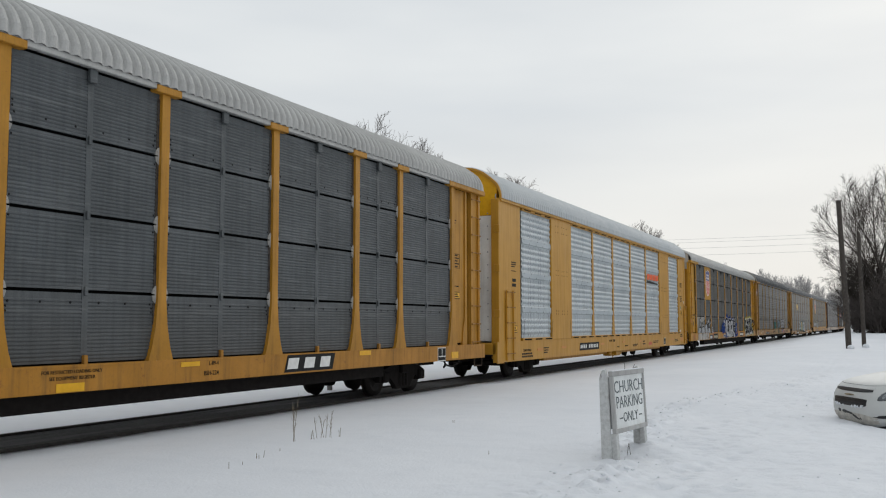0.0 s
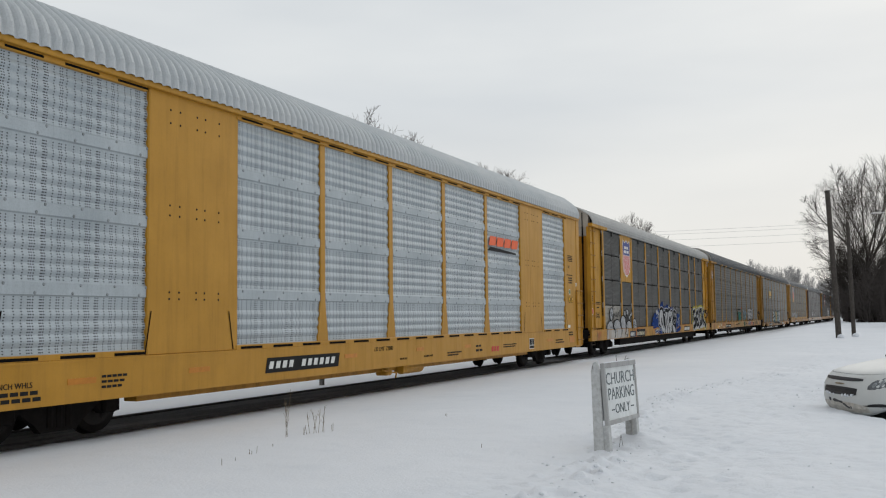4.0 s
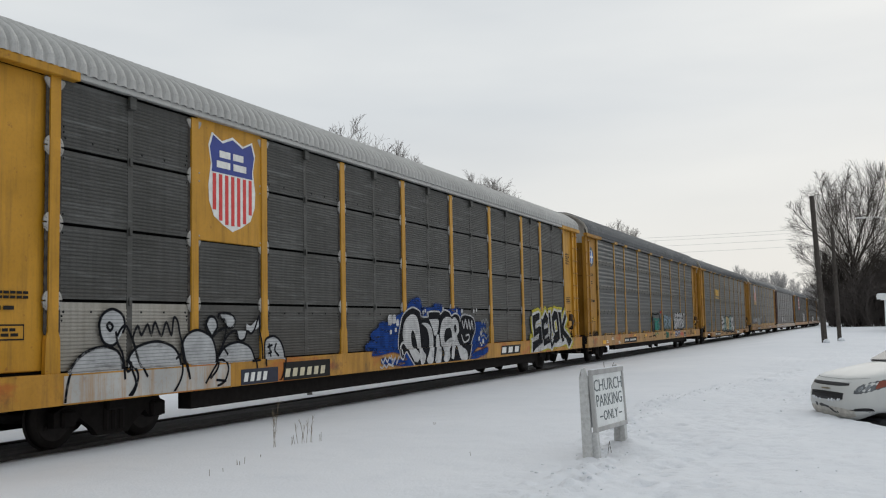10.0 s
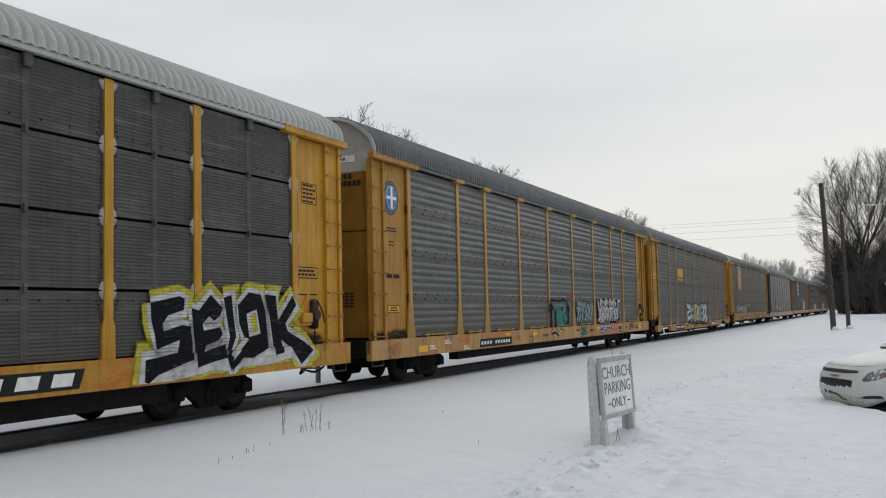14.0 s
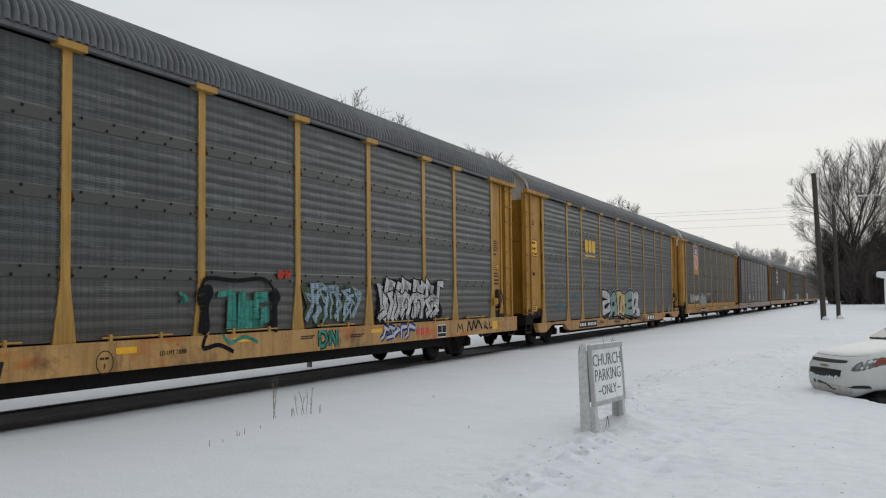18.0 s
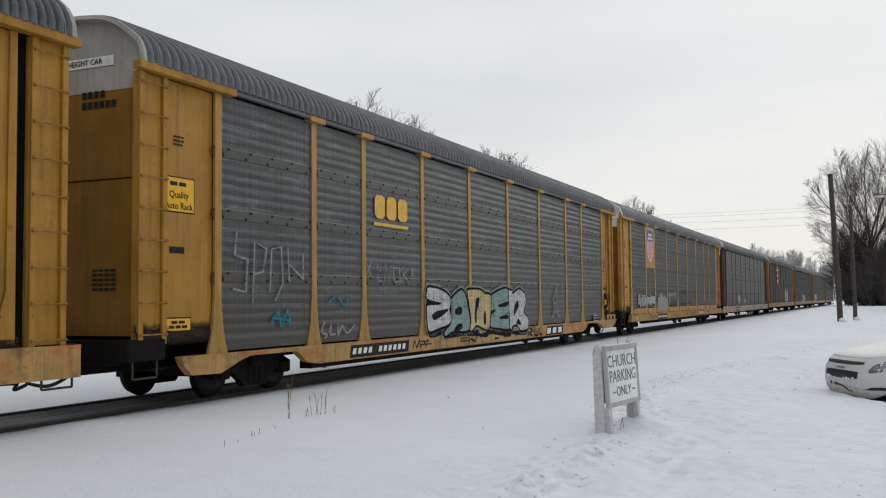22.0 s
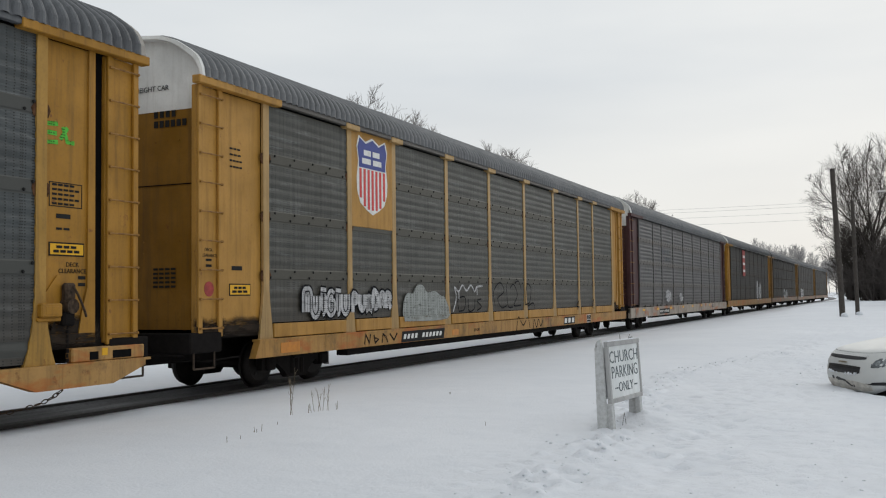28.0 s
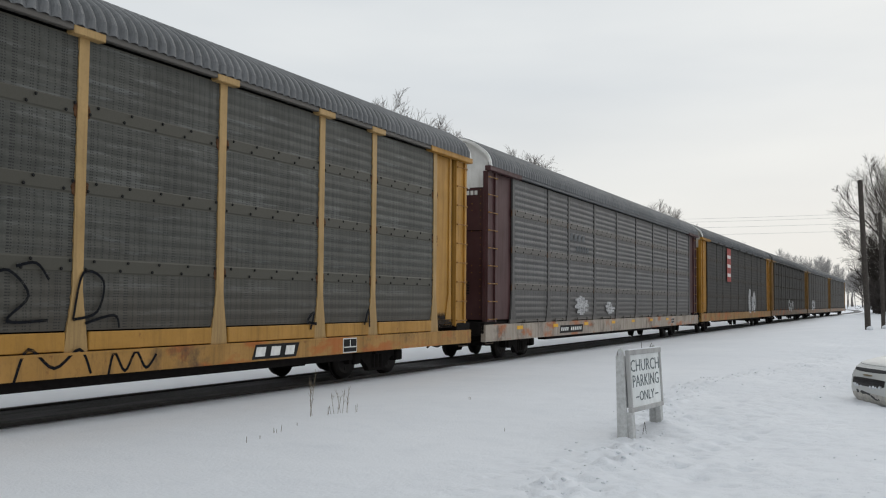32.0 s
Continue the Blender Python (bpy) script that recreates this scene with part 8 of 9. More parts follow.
for z in (15.4, 14.9, 14.0, 12.9):
    build_wire(z + 0.4, z - 0.2, 150)
for x in (-75.0, 17.0):
    mast = build_pole((x, 150.0, -0.2), (x, 150.0, 16.2), 0.2, "tall wooden power pole far behind the line")
    for z in (15.75, 15.25, 14.35, 13.25):
        bm = bmesh.new()
        bevelled(bm, -0.9, 0.9, -0.06, 0.06, z - 0.15 - (0.0 if x < 0 else 0.6), z + 0.15 - (0.0 if x < 0 else 0.6), 0.02)
        part("crossarm", bm, "pole", mast)


# ---- bare trees ----
def away(d, rng, k):
    """A direction turned from d by about k."""
    side = d.orthogonal().normalized()
    side.rotate(Matrix.Rotation(rng.uniform(0, 6.283), 3, d))
    return (d + side * k).normalized()


def stem(segs, rng, level, p, d, length, r0, r1, n, up, wild):
    """A bending limb in n pieces; gives its points and directions."""
    line = []
    for i in range(n):
        d = (d + Vector((rng.gauss(0, wild), rng.gauss(0, wild), rng.gauss(0, wild) + up))).normalized()
        q = p + d * length / n
        segs.append((level, p, q, r0 + (r1 - r0) * i / n, r0 + (r1 - r0) * (i + 1) / n))
        line.append((q, d, (i + 1) / n))
        p = q
    return line


def grow_oval(seed, height, fork=0.36, spread=0.8, limbs=11):
    """A tall tree: a trunk, limbs that fan out and upwards, and fine twigs that fill an oval."""
    rng = random.Random(seed)
    segs = []
    trunk = stem(segs, rng, 0, Vector((0, 0, -0.3)), Vector((0.02, 0, 1)), height * (fork + 0.22), height * 0.019, height * 0.008, 7, 0.05, 0.035)
    starts = []
    for i in range(limbs):
        q, d, f = trunk[min(6, 3 + i * 4 // limbs)]
        a = 2.4 * i + rng.uniform(-0.4, 0.4)
        out = rng.uniform(0.55, 1.0) * spread * (1.15 - 0.5 * i / limbs)
        starts.append((q, Vector((math.cos(a) * out, math.sin(a) * out, 0.75)).normalized(), height * rng.uniform(0.34, 0.46)))
    starts.append((trunk[-1][0], Vector((0.05, 0.0, 1)), height * 0.42))
    for q, d, length in starts:
        big = stem(segs, rng, 1, q, d, length, height * 0.0062, height * 0.0014, 8, 0.07, 0.09)
        for p, e, f in big[1:]:
            for _ in range(3 if limbs > 8 else 2):
                l2 = length * (0.62 - 0.36 * f) * rng.uniform(0.7, 1.1)
                mid = stem(segs, rng, 2, p, away(e, rng, rng.uniform(0.5, 0.95)), l2, height * 0.0022 * (1.2 - 0.6 * f), 0.010, 5, 0.06, 0.10)
                for p3, e3, f3 in mid:
                    for _ in range(2):
                        l3 = l2 * (0.55 - 0.2 * f3) * rng.uniform(0.6, 1.1)
                        small = stem(segs, rng, 3, p3, away(e3, rng, rng.uniform(0.4, 0.9)), l3, 0.010, 0.007, 3, 0.06, 0.11)
                        for p4, e4, f4 in small:
                            stem(segs, rng, 4, p4, away(e4, rng, rng.uniform(0.4, 0.8)), l3 * rng.uniform(0.4, 0.7), 0.007, 0.005, 2, 0.06, 0.10)
    return segs


def grow_vase(seed, height):
    """A broad old tree: a short trunk, limbs that sweep up and out to an oval crown, fine twigs along its rim."""
    rng = random.Random(seed)
    segs = []
    trunk = stem(segs, rng, 0, Vector((0, 0, -0.3)), Vector((0.01, 0, 1)), height * 0.42, height * 0.022, height * 0.012, 7, 0.05, 0.03)
    heart, rx, rz = Vector((0, 0, height * 0.60)), height * 0.365, height * 0.40

    def reach(p, d):
        """How far it is from p along d to the crown's oval."""
        q = p - heart
        a = (d.x / rx) ** 2 + (d.y / rx) ** 2 + (d.z / rz) ** 2
        b = 2 * (q.x * d.x / rx ** 2 + q.y * d.y / rx ** 2 + q.z * d.z / rz ** 2)
        c = (q.x / rx) ** 2 + (q.y / rx) ** 2 + (q.z / rz) ** 2 - 1
        return max(0.05 * height, (-b + math.sqrt(max(0.0, b * b - 4 * a * c))) / (2 * a))

    for i in range(14):
        q, d0, f = trunk[min(6, 3 + i * 4 // 14)]
        a = 2.4 * i + rng.uniform(-0.3, 0.3)
        out = (1.5 - 0.098 * i) * rng.uniform(0.85, 1.1)
        d = Vector((math.cos(a) * out, math.sin(a) * out, 0.9)).normalized()
        length = reach(q, d) * rng.uniform(0.88, 1.0)
        limb = stem(segs, rng, 1, q, d, length, height * rng.uniform(0.0058, 0.0078), height * 0.0010, 9, 0.042, 0.06)
        for p, e, f in limb[1:]:
            for _ in range(2):
                d2 = away(e, rng, rng.uniform(0.35, 0.75))
                l2 = min(reach(p, d2) * 0.95, length * (0.62 - 0.25 * f)) * rng.uniform(0.75, 1.0)
                mid = stem(segs, rng, 2, p, d2, l2, height * 0.0021 * (1.2 - 0.7 * f), 0.009, 6, 0.04, 0.08)
                for p3, e3, f3 in mid[1:]:
                    for _ in range(2):
                        d3 = away(e3, rng, rng.uniform(0.35, 0.7))
                        l3 = min(reach(p3, d3), l2 * 0.5) * rng.uniform(0.7, 1.0)
                        small = stem(segs, rng, 3, p3, d3, l3, 0.009, 0.006, 3, 0.04, 0.09)
                        for p4, e4, f4 in small:
                            for _ in range(2):
                                stem(segs, rng, 4, p4, away(e4, rng, rng.uniform(0.3, 0.6)), l3 * rng.uniform(0.35, 0.6), 0.006, 0.004, 1, 0.03, 0.08)
    return segs


def grow_shrub(seed, height):
    """Many stems from one foot, with twigs down to the ground."""
    rng = random.Random(seed)
    segs = []
    for i in range(13):
        a = rng.uniform(0, 6.283)
        k = rng.uniform(0.05, 0.55)
        one = stem(segs, rng, 0 if i == 0 else 1, Vector((math.cos(a) * 0.5 * k * 2, math.sin(a) * 0.5 * k * 2, -0.2)), Vector((math.cos(a) * k, math.sin(a) * k, 1)).normalized(), height * rng.uniform(0.6, 1.0), 0.05, 0.012, 8, 0.03, 0.10)
        for p, e, f in one:
            for _ in range(2):
                two = stem(segs, rng, 2, p, away(e, rng, rng.uniform(0.5, 1.1)), height * rng.uniform(0.14, 0.32), 0.02, 0.01, 4, 0.06, 0.16)
                for p3, e3, f3 in two:
                    for _ in range(2):
                        stem(segs, rng, 3, p3, away(e3, rng, rng.uniform(0.5, 1.0)), height * rng.uniform(0.06, 0.14), 0.012, 0.007, 2, 0.05, 0.15)
    return segs


def tree_mesh(name, segs, thin):
    verts, faces = [], []
    for level, a, b, ra, rb in segs:
        d = (b - a).normalized()
        u = d.orthogonal().normalized()
        w = d.cross(u)
        k = 8 if level == 0 else 5 if level == 1 else 3
        ra, rb = max(ra, thin), max(rb, thin * 0.8)
        base = len(verts)
        for c, r in ((a, ra), (b, rb)):
            for i in range(k):
                t = 2 * math.pi * i / k
                verts.append(c + (u * math.cos(t) + w * math.sin(t)) * r)
        for i in range(k):
            j = (i + 1) % k
            faces.append((base + i, base + j, base + k + j, base + k + i))
    me = bpy.data.meshes.new(name)
    me.from_pydata(verts, [], faces)
    return me


TREES = {}


def build_tree(kind, seed, height, at, turn, scale=1.0, material="twig", thin=0.008, label="tall bare deciduous tree in winter", spread=0.8, wide=1.0):
    key = (kind, seed, height)
    if key not in TREES:
        segs = grow_shrub(seed, height) if kind == "shrub" else grow_vase(seed, height) if kind == "vase" else grow_oval(seed, height, spread=spread, limbs=11 if kind == "near" else 8)
        top = max(s[2].z for s in segs)
        segs = [(l, a * height / top, b * height / top, ra, rb) for l, a, b, ra, rb in segs]
        if kind == "far":
            # only the tops rise over the train: the finest twigs matter most
            segs = [s for s in segs if s[0] < 4 or s[2].z > height * 0.5]
        TREES[key] = (tree_mesh("trunk", [s for s in segs if s[0] == 0], thin), tree_mesh("crown", [s for s in segs if s[0] > 0], thin))
    t = tagged(new("bare_shrub" if kind == "shrub" else "bare_tree"), label, "shrub" if kind == "shrub" else "tree", "thicket beside the line" if kind == "shrub" else "bare trees along the line")
    put("stem" if kind == "shrub" else "trunk", TREES[key][0], material, t)
    put("crown", TREES[key][1], "twig_fine" if kind in ("near", "vase") else material, t)
    t.matrix_basis = pose(*at, 0, 0, turn) @ Matrix.Diagonal((scale * wide, scale * wide, scale, 1))
    return t


rng = random.Random(5)
build_tree("vase", 61, 15.0, (0.35, 89, ground_z(0.35, 89) - 0.1), 40, 0.97, "twig", 0.0045, "tall bare tree with a broad rounded crown above a thicket")
build_tree("vase", 61, 15.0, (9.4, 97, ground_z(9.4, 97) - 0.1), 170, 0.92, "twig", 0.0045, "bare tree with a broad rounded crown behind a thicket")
for x, y, h, s, turn in ((4.0, 92, 9.0, 12, 80), (9.5, 97, 11.4, 11, 160), (2.6, 104, 8.5, 12, 300), (-1.4, 91, 7.4, 11, 210), (-2.0, 98, 7.0, 12, 20), (-0.4, 90, 8.2, 12, 140)):
    build_tree("near", s, 14.6, (x, y, ground_z(x, y) - 0.1), turn, h / 14.6, "twig", 0.007, "tall bare deciduous tree beside the line")
for i in range(64):
    x, y = rng.uniform(-2.0, 17), rng.uniform(88, 125) if i > 22 else 88 + 4 * rng.random()
    if i <= 22:
        x = -1.2 + 0.5 * i
    if x < track_x(y) + 8:
        continue
    build_tree("shrub", 30 + i % 3, 6.0, (x, y, ground_z(x, y) - 0.1), rng.uniform(0, 360), rng.uniform(0.75, 1.15) * (0.75 if x < 0 else 1.0), "brush", 0.012, "scrubby bare shrub in a dense dark thicket")
# the row behind the train: only the tops show
for d, az, h in ((78, -28.3, 18.0), (82, -27.2, 17.2), (80, -29.3, 16.3), (76, -26.4, 15.4), (100, -21.2, 17.6), (104, -20.2, 17.4), (97, -19.4, 15.6), (101, -22.1, 15.8), (128, -13.4, 14.6), (132, -12.5, 14.4), (126, -14.3, 12.8), (130, -11.8, 12.6)):
    x, y = d * math.sin(radians(az)), d * math.cos(radians(az))
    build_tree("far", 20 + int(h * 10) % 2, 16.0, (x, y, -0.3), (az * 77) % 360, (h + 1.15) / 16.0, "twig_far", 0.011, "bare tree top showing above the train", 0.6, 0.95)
for i in range(34):
    az, d = -9.6 + 8.6 * i / 34 + rng.uniform(-0.1, 0.1), rng.uniform(400, 470)
    x, y = d * math.sin(radians(az)), d * math.cos(radians(az))
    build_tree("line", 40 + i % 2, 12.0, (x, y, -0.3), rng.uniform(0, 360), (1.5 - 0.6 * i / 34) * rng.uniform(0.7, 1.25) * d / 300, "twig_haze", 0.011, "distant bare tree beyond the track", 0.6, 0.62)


def build_woods():
    """A far wood that closes the horizon: thin stems by the thousand."""
    bm_v, bm_f = [], []
    r = random.Random(9)
    for i in range(5200):
        a = r.uniform(-100, 200)
        d = r.uniform(330, 520)
        x, y = d * math.sin(radians(a)), d * math.cos(radians(a))
        h, w = r.uniform(5, 11), r.uniform(0.12, 0.5)
        k = len(bm_v)
        t = r.uniform(0, 3.14)
        dx, dy = w * math.cos(t), w * math.sin(t)
        bm_v += [(x - dx, y - dy, -0.5), (x + dx, y + dy, -0.5), (x + r.uniform(-1, 1), y, h), (x - dy, y + dx, -0.5)]
        bm_f += [(k, k + 1, k + 2), (k + 1, k + 3, k + 2), (k + 3, k, k + 2)]
    me = bpy.data.meshes.new("far_woods")
    me.from_pydata(bm_v, [], bm_f)
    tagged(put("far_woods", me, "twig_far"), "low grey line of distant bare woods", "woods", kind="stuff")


build_woods()


# ---- weeds in the snow ----
def build_weed(x, y, h, n, seed, fan=0.3):
    r = random.Random(seed)
    w = tagged(new("dry_weed"), "dry brown weed stalks poking out of snow", "weed", "weeds in the snow")
    w.location = (x, y, ground_z(x, y))
    for i in range(n):
        bm = bmesh.new()
        bx, by = r.uniform(-0.012, 0.012) * n, r.uniform(-0.02, 0.02) * n
        k = (i + 0.5) / n * 2 - 1
        top = Vector((bx + r.uniform(-0.1, 0.1) * h, by + (k * fan + r.uniform(-0.08, 0.08)) * h, h * r.uniform(0.55, 1.0)))
        foot = Vector((bx, by, -0.1))
        line = [foot, foot.lerp(top, 0.4) + Vector((0, r.uniform(-0.03, 0.03), 0)) * h, foot.lerp(top, 0.75), top]
        pipe(bm, line, 0.0025, 4)
        for _ in range(9 if h > 0.5 else 5 if h > 0.2 else 0):
            q = line[1].lerp(top, r.random())
            pipe(bm, [q, q + Vector((r.uniform(-0.04, 0.04), r.uniform(-0.06, 0.06), r.uniform(0.06, 0.14))) * h * 1.6], 0.0018, 3)
        part("stalk", bm, "weed", w)
    return w


for i, (x, y, h, n, fan) in enumerate(((-7.22, 10.95, 0.58, 3, 0.10), (-7.05, 11.5, 0.38, 6, 0.5), (-7.12, 11.25, 0.13, 3, 0.5), (-6.95, 11.75, 0.12, 2, 0.4), (-6.75, 9.55, 0.10, 2, 0.5), (-6.72, 9.45, 0.05, 2, 0.3), (-6.62, 9.0, 0.07, 1, 0.2),
                                       (-6.55, 8.7, 0.09, 1, 0.2), (-6.85, 10.1, 0.06, 1, 0.3), (-6.2, 14.0, 0.07, 2, 0.3), (-4.4, 11.0, 0.05, 1, 0.3))):
    build_weed(x, y, h, n, i, fan)


# ---- stake by the far rail ----
M["stake_grey"] = plain("weathered_stake", (0.13, 0.125, 0.12), 0.7)
stake = tagged(new("track_stake"), "thin grey metal stake standing beyond the far rail", "stake")
stake.location = (-12.75, 21.0, ground_z(-12.75, 21.0))
bm = bmesh.new()
bevelled(bm, -0.05, 0.05, -0.05, 0.05, -0.2, 0.8, 0.006)
part("shaft", bm, "stake_grey", stake)
bm = bmesh.new()
bevelled(bm, -0.055, 0.055, -0.055, 0.055, 0.8, 0.9, 0.006)
part("cap", bm, "pole", stake)


# ---- small porch behind the snow bank ----
def build_porch():
    p = tagged(new("porch"), "white porch with a flat roof and a square post", "porch")
    p.location = (1.45, 65.0, ground_z(3, 66) - 0.3)
    h = p.location.z
    for name, b in (("fascia", (0.0, 7.0, -0.1, 0.0, 2.66 - h, 2.98 - h)), ("roof", (0.05, 7.0, 0.0, 4.0, 2.86 - h, 2.97 - h)), ("post", (0.42, 0.58, 0.1, 0.26, 0.0, 2.86 - h)), ("wall", (0.9, 7.0, 3.0, 3.2, 0.0, 2.86 - h)), ("gutter", (0.2, 7.0, -0.2, -0.1, 2.60 - h, 2.70 - h))):
        bm = bmesh.new()
        bevelled(bm, *b, 0.015)
        part(name, bm, "sign_face", p)
    bm = bmesh.new()
    bevelled(bm, 0.06, 6.9, 0.05, 3.9, 2.97 - h, 3.03 - h, 0.02)
    part("snow_layer", bm, "snow", p)


build_porch()


# ---- parked car ----
def loft(bm, rings, close=True):
    """Skins a row of equal rings of points."""
    vs = [[bm.verts.new(p) for p in r] for r in rings]
    n = len(rings[0])
    for a, b in zip(vs, vs[1:]):
        for i in range(n - (0 if close else 1)):
            bm.faces.new((a[i], a[(i + 1) % n], b[(i + 1) % n], b[i]))
    return vs


M["car_white"] = plain("white_car_paint", (0.54, 0.55, 0.54), 0.4, 0.0, 0.05, 3.0)
M["car_black"] = plain("black_plastic", (0.02, 0.02, 0.022), 0.4)
M["car_glass"] = plain("dark_car_glass", (0.03, 0.035, 0.04), 0.06, 0.0, 0.1)
M["chrome"] = plain("chrome", (0.6, 0.6, 0.6), 0.15, 1.0, 0.05)
M["lamp_lens"] = plain("headlight_lens", (0.13, 0.14, 0.15), 0.12, 0.3, 0.25, 6.0)
M["reflector"] = plain("headlight_reflector", (0.23, 0.25, 0.26), 0.3, 0.3, 0.3, 20.0)
M["lamp_core"] = plain("headlight_bulb_well", (0.20, 0.21, 0.22), 0.2, 0.2)
M["seam_grey"] = plain("panel_gap", (0.16, 0.16, 0.16), 0.8)
M["dirty_plastic"] = plain("road_soiled_plastic", (0.47, 0.45, 0.41), 0.7, 0.0, 0.25, 12.0)
M["amber"] = plain("amber_lens", (0.20, 0.05, 0.03), 0.3)
M["badge_metal"] = plain("dull_gold_metal", (0.28, 0.24, 0.16), 0.4, 0.6)


RINGS = [  # height, nose, half width, depth of the rounded corner
    (0.10, -0.16, 0.76, 0.50), (0.13, -0.05, 0.81, 0.52), (0.22, 0.01, 0.86, 0.54), (0.34, 0.035, 0.885, 0.56), (0.46, 0.03, 0.895, 0.57), (0.58, 0.0, 0.90, 0.58), (0.68, -0.05, 0.89, 0.58), (0.745, -0.12, 0.872, 0.58),
    (0.79, -0.22, 0.85, 0.56), (0.835, -0.40, 0.82, 0.54), (0.89, -0.68, 0.79, 0.52), (0.945, -1.0, 0.77, 0.5), (0.985, -1.3, 0.74, 0.48), (1.0, -1.5, 0.70, 0.46)]


def shell(s, z, lift=0.0):
    """A point of the body: s runs round the nose from -1 to 1, past 1 along the flanks."""
    k = max(0, min(len(RINGS) - 2, next((i for i in range(len(RINGS) - 1) if RINGS[i + 1][0] >= z), len(RINGS) - 2)))
    a, b = RINGS[k], RINGS[k + 1]
    t = (z - a[0]) / (b[0] - a[0])
    nose, half, deep = (a[i] + (b[i] - a[i]) * t for i in (1, 2, 3))
    th = min(1.0, abs(s)) * math.pi / 2
    rise = 0.13 * smooth(0.30, 0.95, abs(s)) * max(0.0, 1 - (z - 0.10) / 0.18)
    y = half * math.sin(th) ** 0.62
    x = nose - deep * (1 - max(0.0, math.cos(th)) ** 0.62) - max(0.0, abs(s) - 1)
    out = Vector((math.cos(th), math.sin(th)))
    return Vector((x + out.x * lift, math.copysign(y + out.y * lift, s), z + rise))


def build_sedan():
    """Nose at local +x = 0, length along -x, width along y."""
    car = tagged(new("parked_car"), "white sedan parked nose-deep in snow", "car")
    car.matrix_basis = pose(-0.45, 16.8, -0.14, 0, 0, 208)
    around = [-5.2, -4.0, -3.0, -2.2, -1.6, -1.25] + [-1 + i / 12 for i in range(25)] + [1.25, 1.6, 2.2, 3.0, 4.0, 5.2]
    bm = bmesh.new()
    rows = []
    for z, *_ in RINGS:
        row = []
        for s in around:
            p = shell(s, z)
            if abs(s) > 1:
                p.x = max(p.x, -4.7)
            row.append(bm.verts.new(p))
        rows.append(row)
    for a, b in zip(rows, rows[1:]):
        for i in range(len(around) - 1):
            bm.faces.new((a[i], a[i + 1], b[i + 1], b[i]))
        bm.faces.new((a[-1], a[0], b[0], b[-1]))
    bm.faces.new(rows[0][::-1])
    bm.faces.new(rows[-1])
    part("body", bm, "car_white", car, smooth=True)
    bm = bmesh.new()
    bevelled(bm, -4.3, -0.45, -0.8, 0.8, 0.02, 0.13, 0.03)
    part("underbody", bm, "car_black", car)
    bm = bmesh.new()
    cab = [(-1.25, 0.80, 0.96), (-2.05, 0.62, 1.42), (-3.3, 0.62, 1.45), (-4.2, 0.74, 1.02)]
    rings = []
    for x, h, z in cab:
        rings.append([(x, -h, z), (x, -h * 0.5, z + 0.03), (x, h * 0.5, z + 0.03), (x, h, z), (x, h + 0.06, 0.93), (x, -h - 0.06, 0.93)])
    vs = loft(bm, rings)
    bm.faces.new(vs[0])
    bm.faces.new(vs[-1][::-1])
    part("cabin", bm, "car_white", car)
    bm = bmesh.new()
    loft(bm, [[(-1.20, -0.76, 1.0), (-1.20, 0.76, 1.0)], [(-1.98, -0.60, 1.425), (-1.98, 0.60, 1.425)], [(-1.99, -0.60, 1.41), (-1.99, 0.60, 1.41)], [(-1.22, -0.76, 0.985), (-1.22, 0.76, 0.985)]], False)
    part("windscreen", bm, "car_glass", car)
    bm = bmesh.new()
    bevelled(bm, -1.30, -1.16, -0.70, 0.70, 0.965, 0.994, 0.01)
    part("scuttle", bm, "car_black", car)

    def patch(name, mat, stations, lift=0.006, parent=None, label="", sink=0.06):
        """A panel on the shell: stations (s, low, high), with an edge that goes back into the body."""
        bm = bmesh.new()
        lo, hi = [shell(s, a, lift) for s, a, b in stations], [shell(s, b, lift) for s, a, b in stations]
        mid = [shell(s, (a + b) / 2, lift) for s, a, b in stations]
        back = [shell(s, a, -sink) for s, a, b in stations], [shell(s, b, -sink) for s, a, b in stations]
        vs = loft(bm, [back[0], lo, mid, hi, back[1]], False)
        for k in (0, -1):
            bm.faces.new([r[k] for r in vs])
        return part(name, bm, mat, parent or car, label)

    def arc(half, lo, hi, n=14, droop=0.0):
        return [(half * t, lo + droop * t * t, hi + droop * t * t) for t in (-1 + 2 * i / n for i in range(n + 1))]

    patch("upper_grille", "car_black", [(t, 0.628 + 0.02 * (t / 0.335) ** 2, 0.684 - 0.006 * (t / 0.335) ** 4) for t in (-0.335 + 0.67 * i / 16 for i in range(17))], 0.004)
    patch("lower_grille", "car_black", [(t, 0.405 + 0.075 * max(0, abs(t) / 0.27 - 0.6) ** 1.3, 0.535 - 0.01 * (t / 0.27) ** 2) for t in (-0.27 + 0.54 * i / 16 for i in range(17))], 0.004)
    for z in (0.455, 0.495):
        patch("grille_slat", "hose", arc(0.25, z, z + 0.008), 0.006)
    patch("grille_lip", "chrome", arc(0.35, 0.688, 0.694, droop=0.01), 0.006)
    patch("bonnet_gap", "seam_grey", arc(0.62, 0.735, 0.740, 20, 0.03), 0.002)
    patch("badge", "badge_metal", [(0.034 * t, 0.580 - 0.013 * math.sqrt(1 - t * t), 0.580 + 0.013 * math.sqrt(1 - t * t)) for t in (-0.98, -0.7, -0.3, 0.0, 0.3, 0.7, 0.98)], 0.012, label="plain metal badge")
    patch("bumper_lip", "dirty_plastic", [(t, 0.145, 0.30 - 0.05 * abs(t / 0.5) ** 2) for t in (-0.5 + i / 16 for i in range(17))], 0.004)
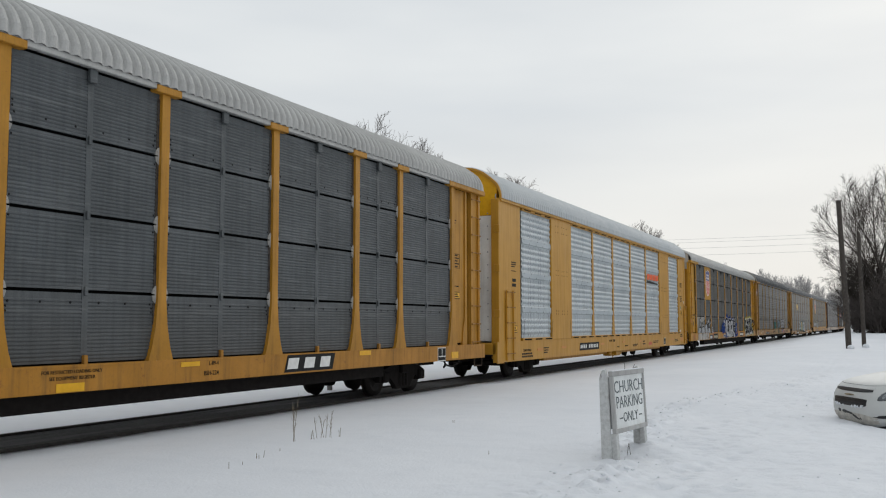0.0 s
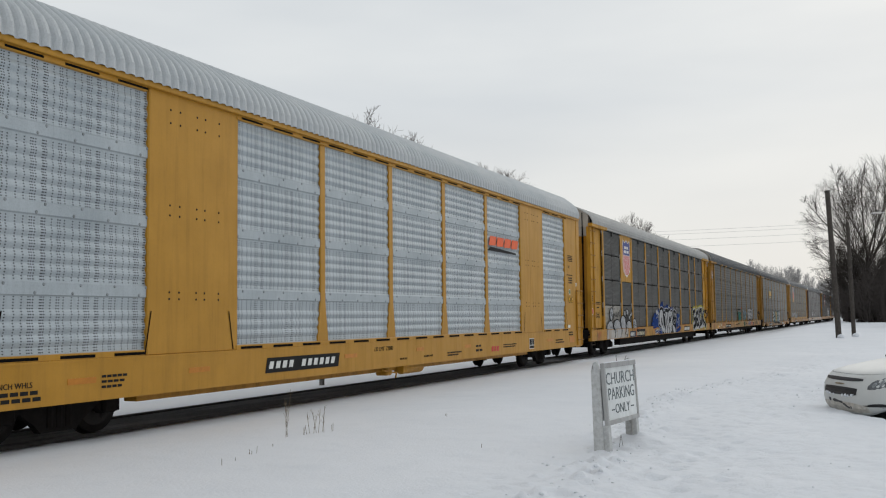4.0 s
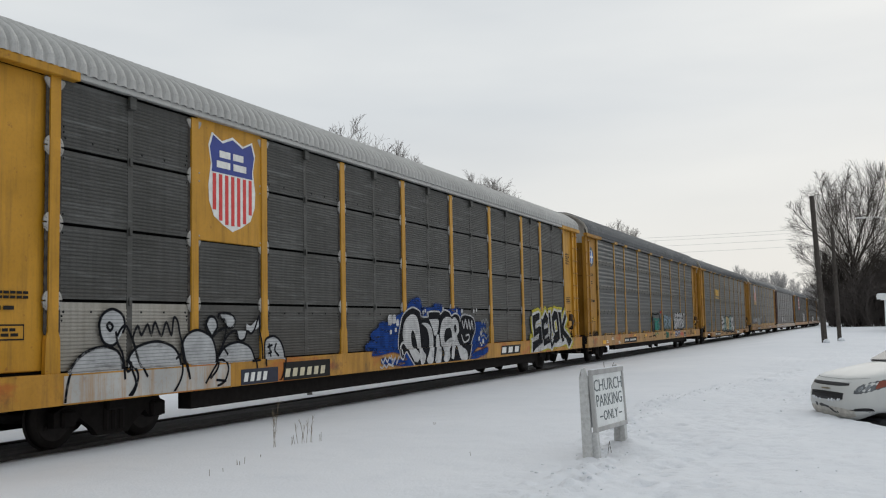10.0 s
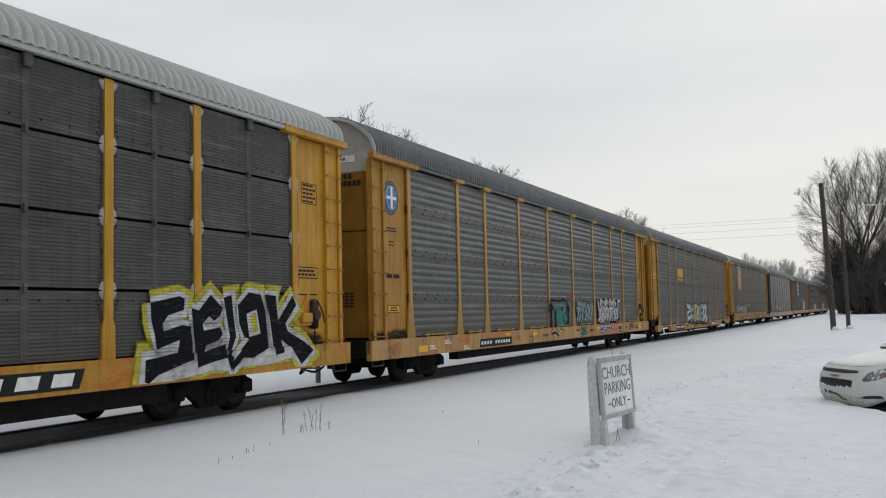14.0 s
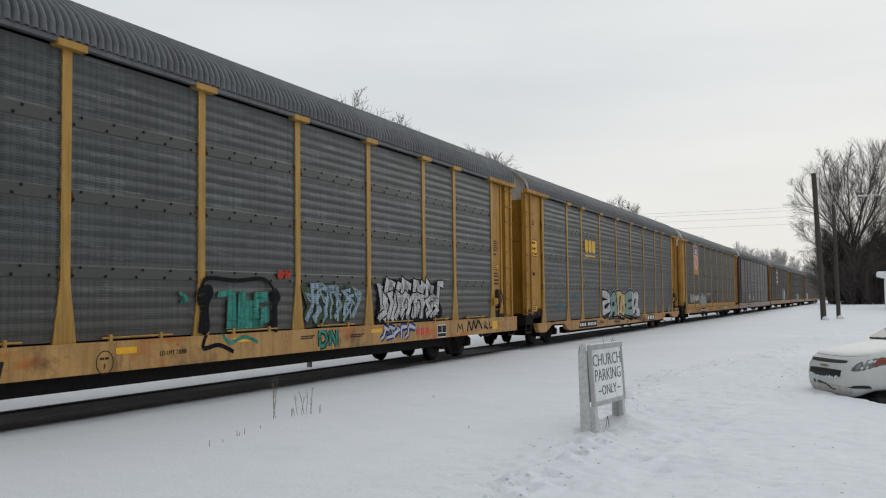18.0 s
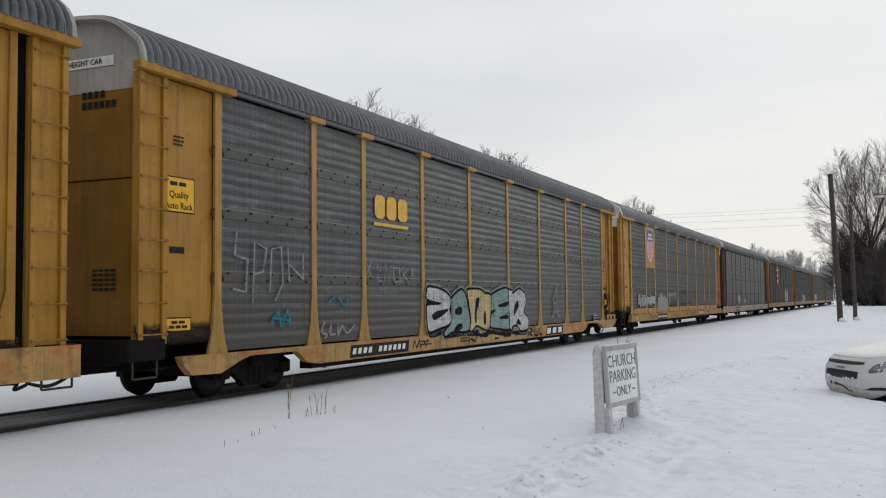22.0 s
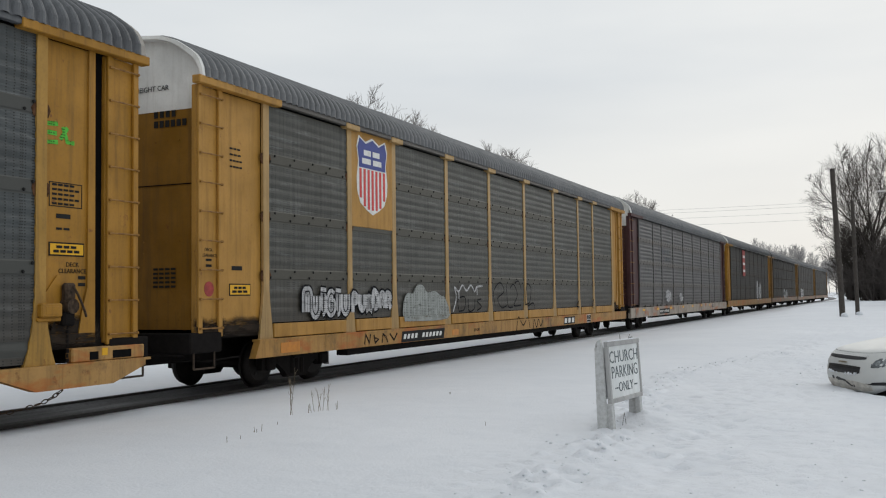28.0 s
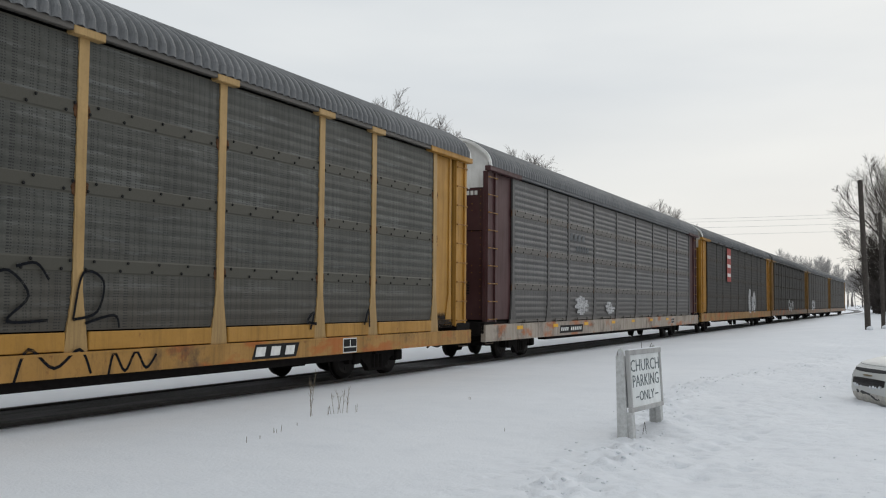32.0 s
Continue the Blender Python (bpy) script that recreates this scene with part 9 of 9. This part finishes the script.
    for line in (((-0.13, 0.285, 0.335), (-0.11, 0.28, 0.34), (-0.09, 0.285, 0.33)), ((-0.055, 0.295, 0.315), (-0.03, 0.275, 0.33), (0.0, 0.28, 0.31), (0.025, 0.265, 0.30)), ((0.03, 0.25, 0.285), (0.06, 0.225, 0.265), (0.09, 0.205, 0.235), (0.125, 0.20, 0.225)), ((0.14, 0.20, 0.24), (0.16, 0.205, 0.235))):
        patch("bumper_scuff", "car_black", line, 0.0075)
    for s in (-1, 1):
        shape = [(0.47, 0.535, 0.57), (0.52, 0.53, 0.625), (0.60, 0.535, 0.665), (0.70, 0.55, 0.695), (0.80, 0.575, 0.72), (0.90, 0.605, 0.735), (1.0, 0.65, 0.745), (1.08, 0.70, 0.75)]
        lamp = patch("headlight", "lamp_lens", [(s * a, b, c) for a, b, c in shape], 0.004)
        patch("headlight_rim", "car_black", [(s * a, b - 0.008, c + 0.008) for a, b, c in shape], 0.001, lamp)
        patch("side_marker", "amber", [(s * a, b, c) for a, b, c in ((0.84, 0.60, 0.722), (0.92, 0.625, 0.734), (1.02, 0.672, 0.743))], 0.009, lamp)
        for a, z, ra, rz in ((0.585, 0.598, 0.036, 0.034), (0.705, 0.628, 0.042, 0.042)):
            for k, (f, mat) in enumerate(((1.0, "reflector"), (0.45, "lamp_core"))):
                patch("reflector", mat, [(s * (a + ra * f * t), z + 0.02 * t * f - rz * f * math.sqrt(1 - t * t), z + 0.02 * t * f + rz * f * math.sqrt(1 - t * t)) for t in (-0.98, -0.8, -0.4, 0.0, 0.4, 0.8, 0.98)], 0.008 + 0.003 * k, lamp)
        patch("fog_slot", "car_black", [(s * a, b, c) for a, b, c in ((0.38, 0.262, 0.272), (0.48, 0.258, 0.276), (0.52, 0.248, 0.296), (0.62, 0.245, 0.305), (0.72, 0.238, 0.31), (0.77, 0.19, 0.31), (0.84, 0.18, 0.30), (0.87, 0.20, 0.275))], 0.003)
        for x in (-0.95, -3.75):
            bm = bmesh.new()
            tube(bm, (x, s * 0.70, 0.30), (x, s * 0.905, 0.30), 0.32, 0.32, 28)
            wheel = part("wheel", bm, "hose", car)
            bm = bmesh.new()
            tube(bm, (x, s * 0.89, 0.30), (x, s * 0.912, 0.30), 0.21, 0.19, 20)
            part("rim", bm, "chrome", wheel)
        bm = bmesh.new()
        loft(bm, [[(-1.55, s * 0.85, 0.99), (-2.1, s * 0.69, 1.36), (-3.25, s * 0.69, 1.38), (-3.9, s * 0.83, 1.0)], [(-1.55, s * 0.865, 0.99), (-2.1, s * 0.705, 1.36), (-3.25, s * 0.705, 1.38), (-3.9, s * 0.845, 1.0)]])
        part("side_window", bm, "car_glass", car)
        bm = bmesh.new()
        pipe(bm, [(-1.16, s * 0.1, 1.01), (-1.42, s * 0.62, 1.14)], 0.010, 5)
        part("wiper", bm, "car_black", car)
        bm = bmesh.new()
        bevelled(bm, -1.80, -1.60, *sorted((s * 0.86, s * 1.02)), 0.99, 1.12, 0.04)
        part("mirror", bm, "car_white", car)
    rngs = random.Random(8)
    for k, (a, z, r) in enumerate(((-0.2, 0.42, 0.018), (-0.15, 0.41, 0.028), (-0.10, 0.405, 0.02), (-0.04, 0.40, 0.016), (0.03, 0.40, 0.022), (0.075, 0.405, 0.028), (0.115, 0.405, 0.02), (0.18, 0.415, 0.022), (0.21, 0.425, 0.015))):
        bm = bmesh.new()
        bmesh.ops.create_icosphere(bm, subdivisions=2, radius=r, matrix=Matrix.Translation(shell(a, z, 0.0)))
        for v in bm.verts:
            v.co += Vector((rngs.uniform(-1, 1), rngs.uniform(-1, 1), rngs.uniform(-1, 1))) * 0.006
        part("snow_lump", bm, "snow", car, smooth=True)
    bm = bmesh.new()
    pts = [shell(t, 0.80, 0.002) for t in (-1.7, -1.4, -1.1, -0.9, -0.75)]
    pipe(bm, [p + Vector((0, 0, 0.002)) for p in pts], 0.004, 4)
    part("bonnet_seam", bm, "car_black", car)
    return car


build_sedan()


# ---- how things move ----
TRAVEL = [
    (0, -0.00),
    (1, 4.59),
    (2, 9.16),
    (3, 13.69),
    (5.5, 25.13),
    (6.5, 29.75),
    (7.5, 34.29),
    (8.5, 38.83),
    (9.5, 43.35),
    (10.5, 47.87),
    (11.5, 52.44),
    (12.5, 56.99),
    (13.5, 61.55),
    (14.5, 66.07),
    (15.5, 70.49),
    (18, 81.69),
    (19, 86.31),
    (20, 90.85),
    (21, 95.34),
    (22, 99.81),
    (23, 104.33),
    (24, 108.90),
    (25, 113.51),
    (27.5, 124.94),
    (28.5, 129.43),
    (29.5, 133.97),
    (30.5, 138.48),
    (31.5, 142.98),
    (32, 145.23),
]


def motions():
    """The train rolls towards the camera's left; the wheels turn with it."""
    for k, (car, wheels) in enumerate(TRAIN):
        mid = -5.0 + 28.65 * k + HALF
        rows = []
        for t, u in TRAVEL:
            ya, yb = mid - 10.055 - u, mid + 10.055 - u
            xa, xb = track_x(ya), track_x(yb)
            rows.append((t, pose((xa + xb) / 2, (ya + yb) / 2, 0, 0, 0, math.degrees(math.atan2(xa - xb, yb - ya)))))
        walk(car, rows)
        ts, us = [r[0] for r in TRAVEL], [r[1] for r in TRAVEL]
        turns = []
        n = 288
        for i in range(n + 1):
            t = 32.0 * i / n
            turns.append((t, math.degrees(float(np.interp(t, ts, us)) / 0.405)))
        for w in wheels:
            walk(w, [(t, pose(w.location.x, w.location.y, w.location.z, a % 360)) for t, a in turns])


motions()
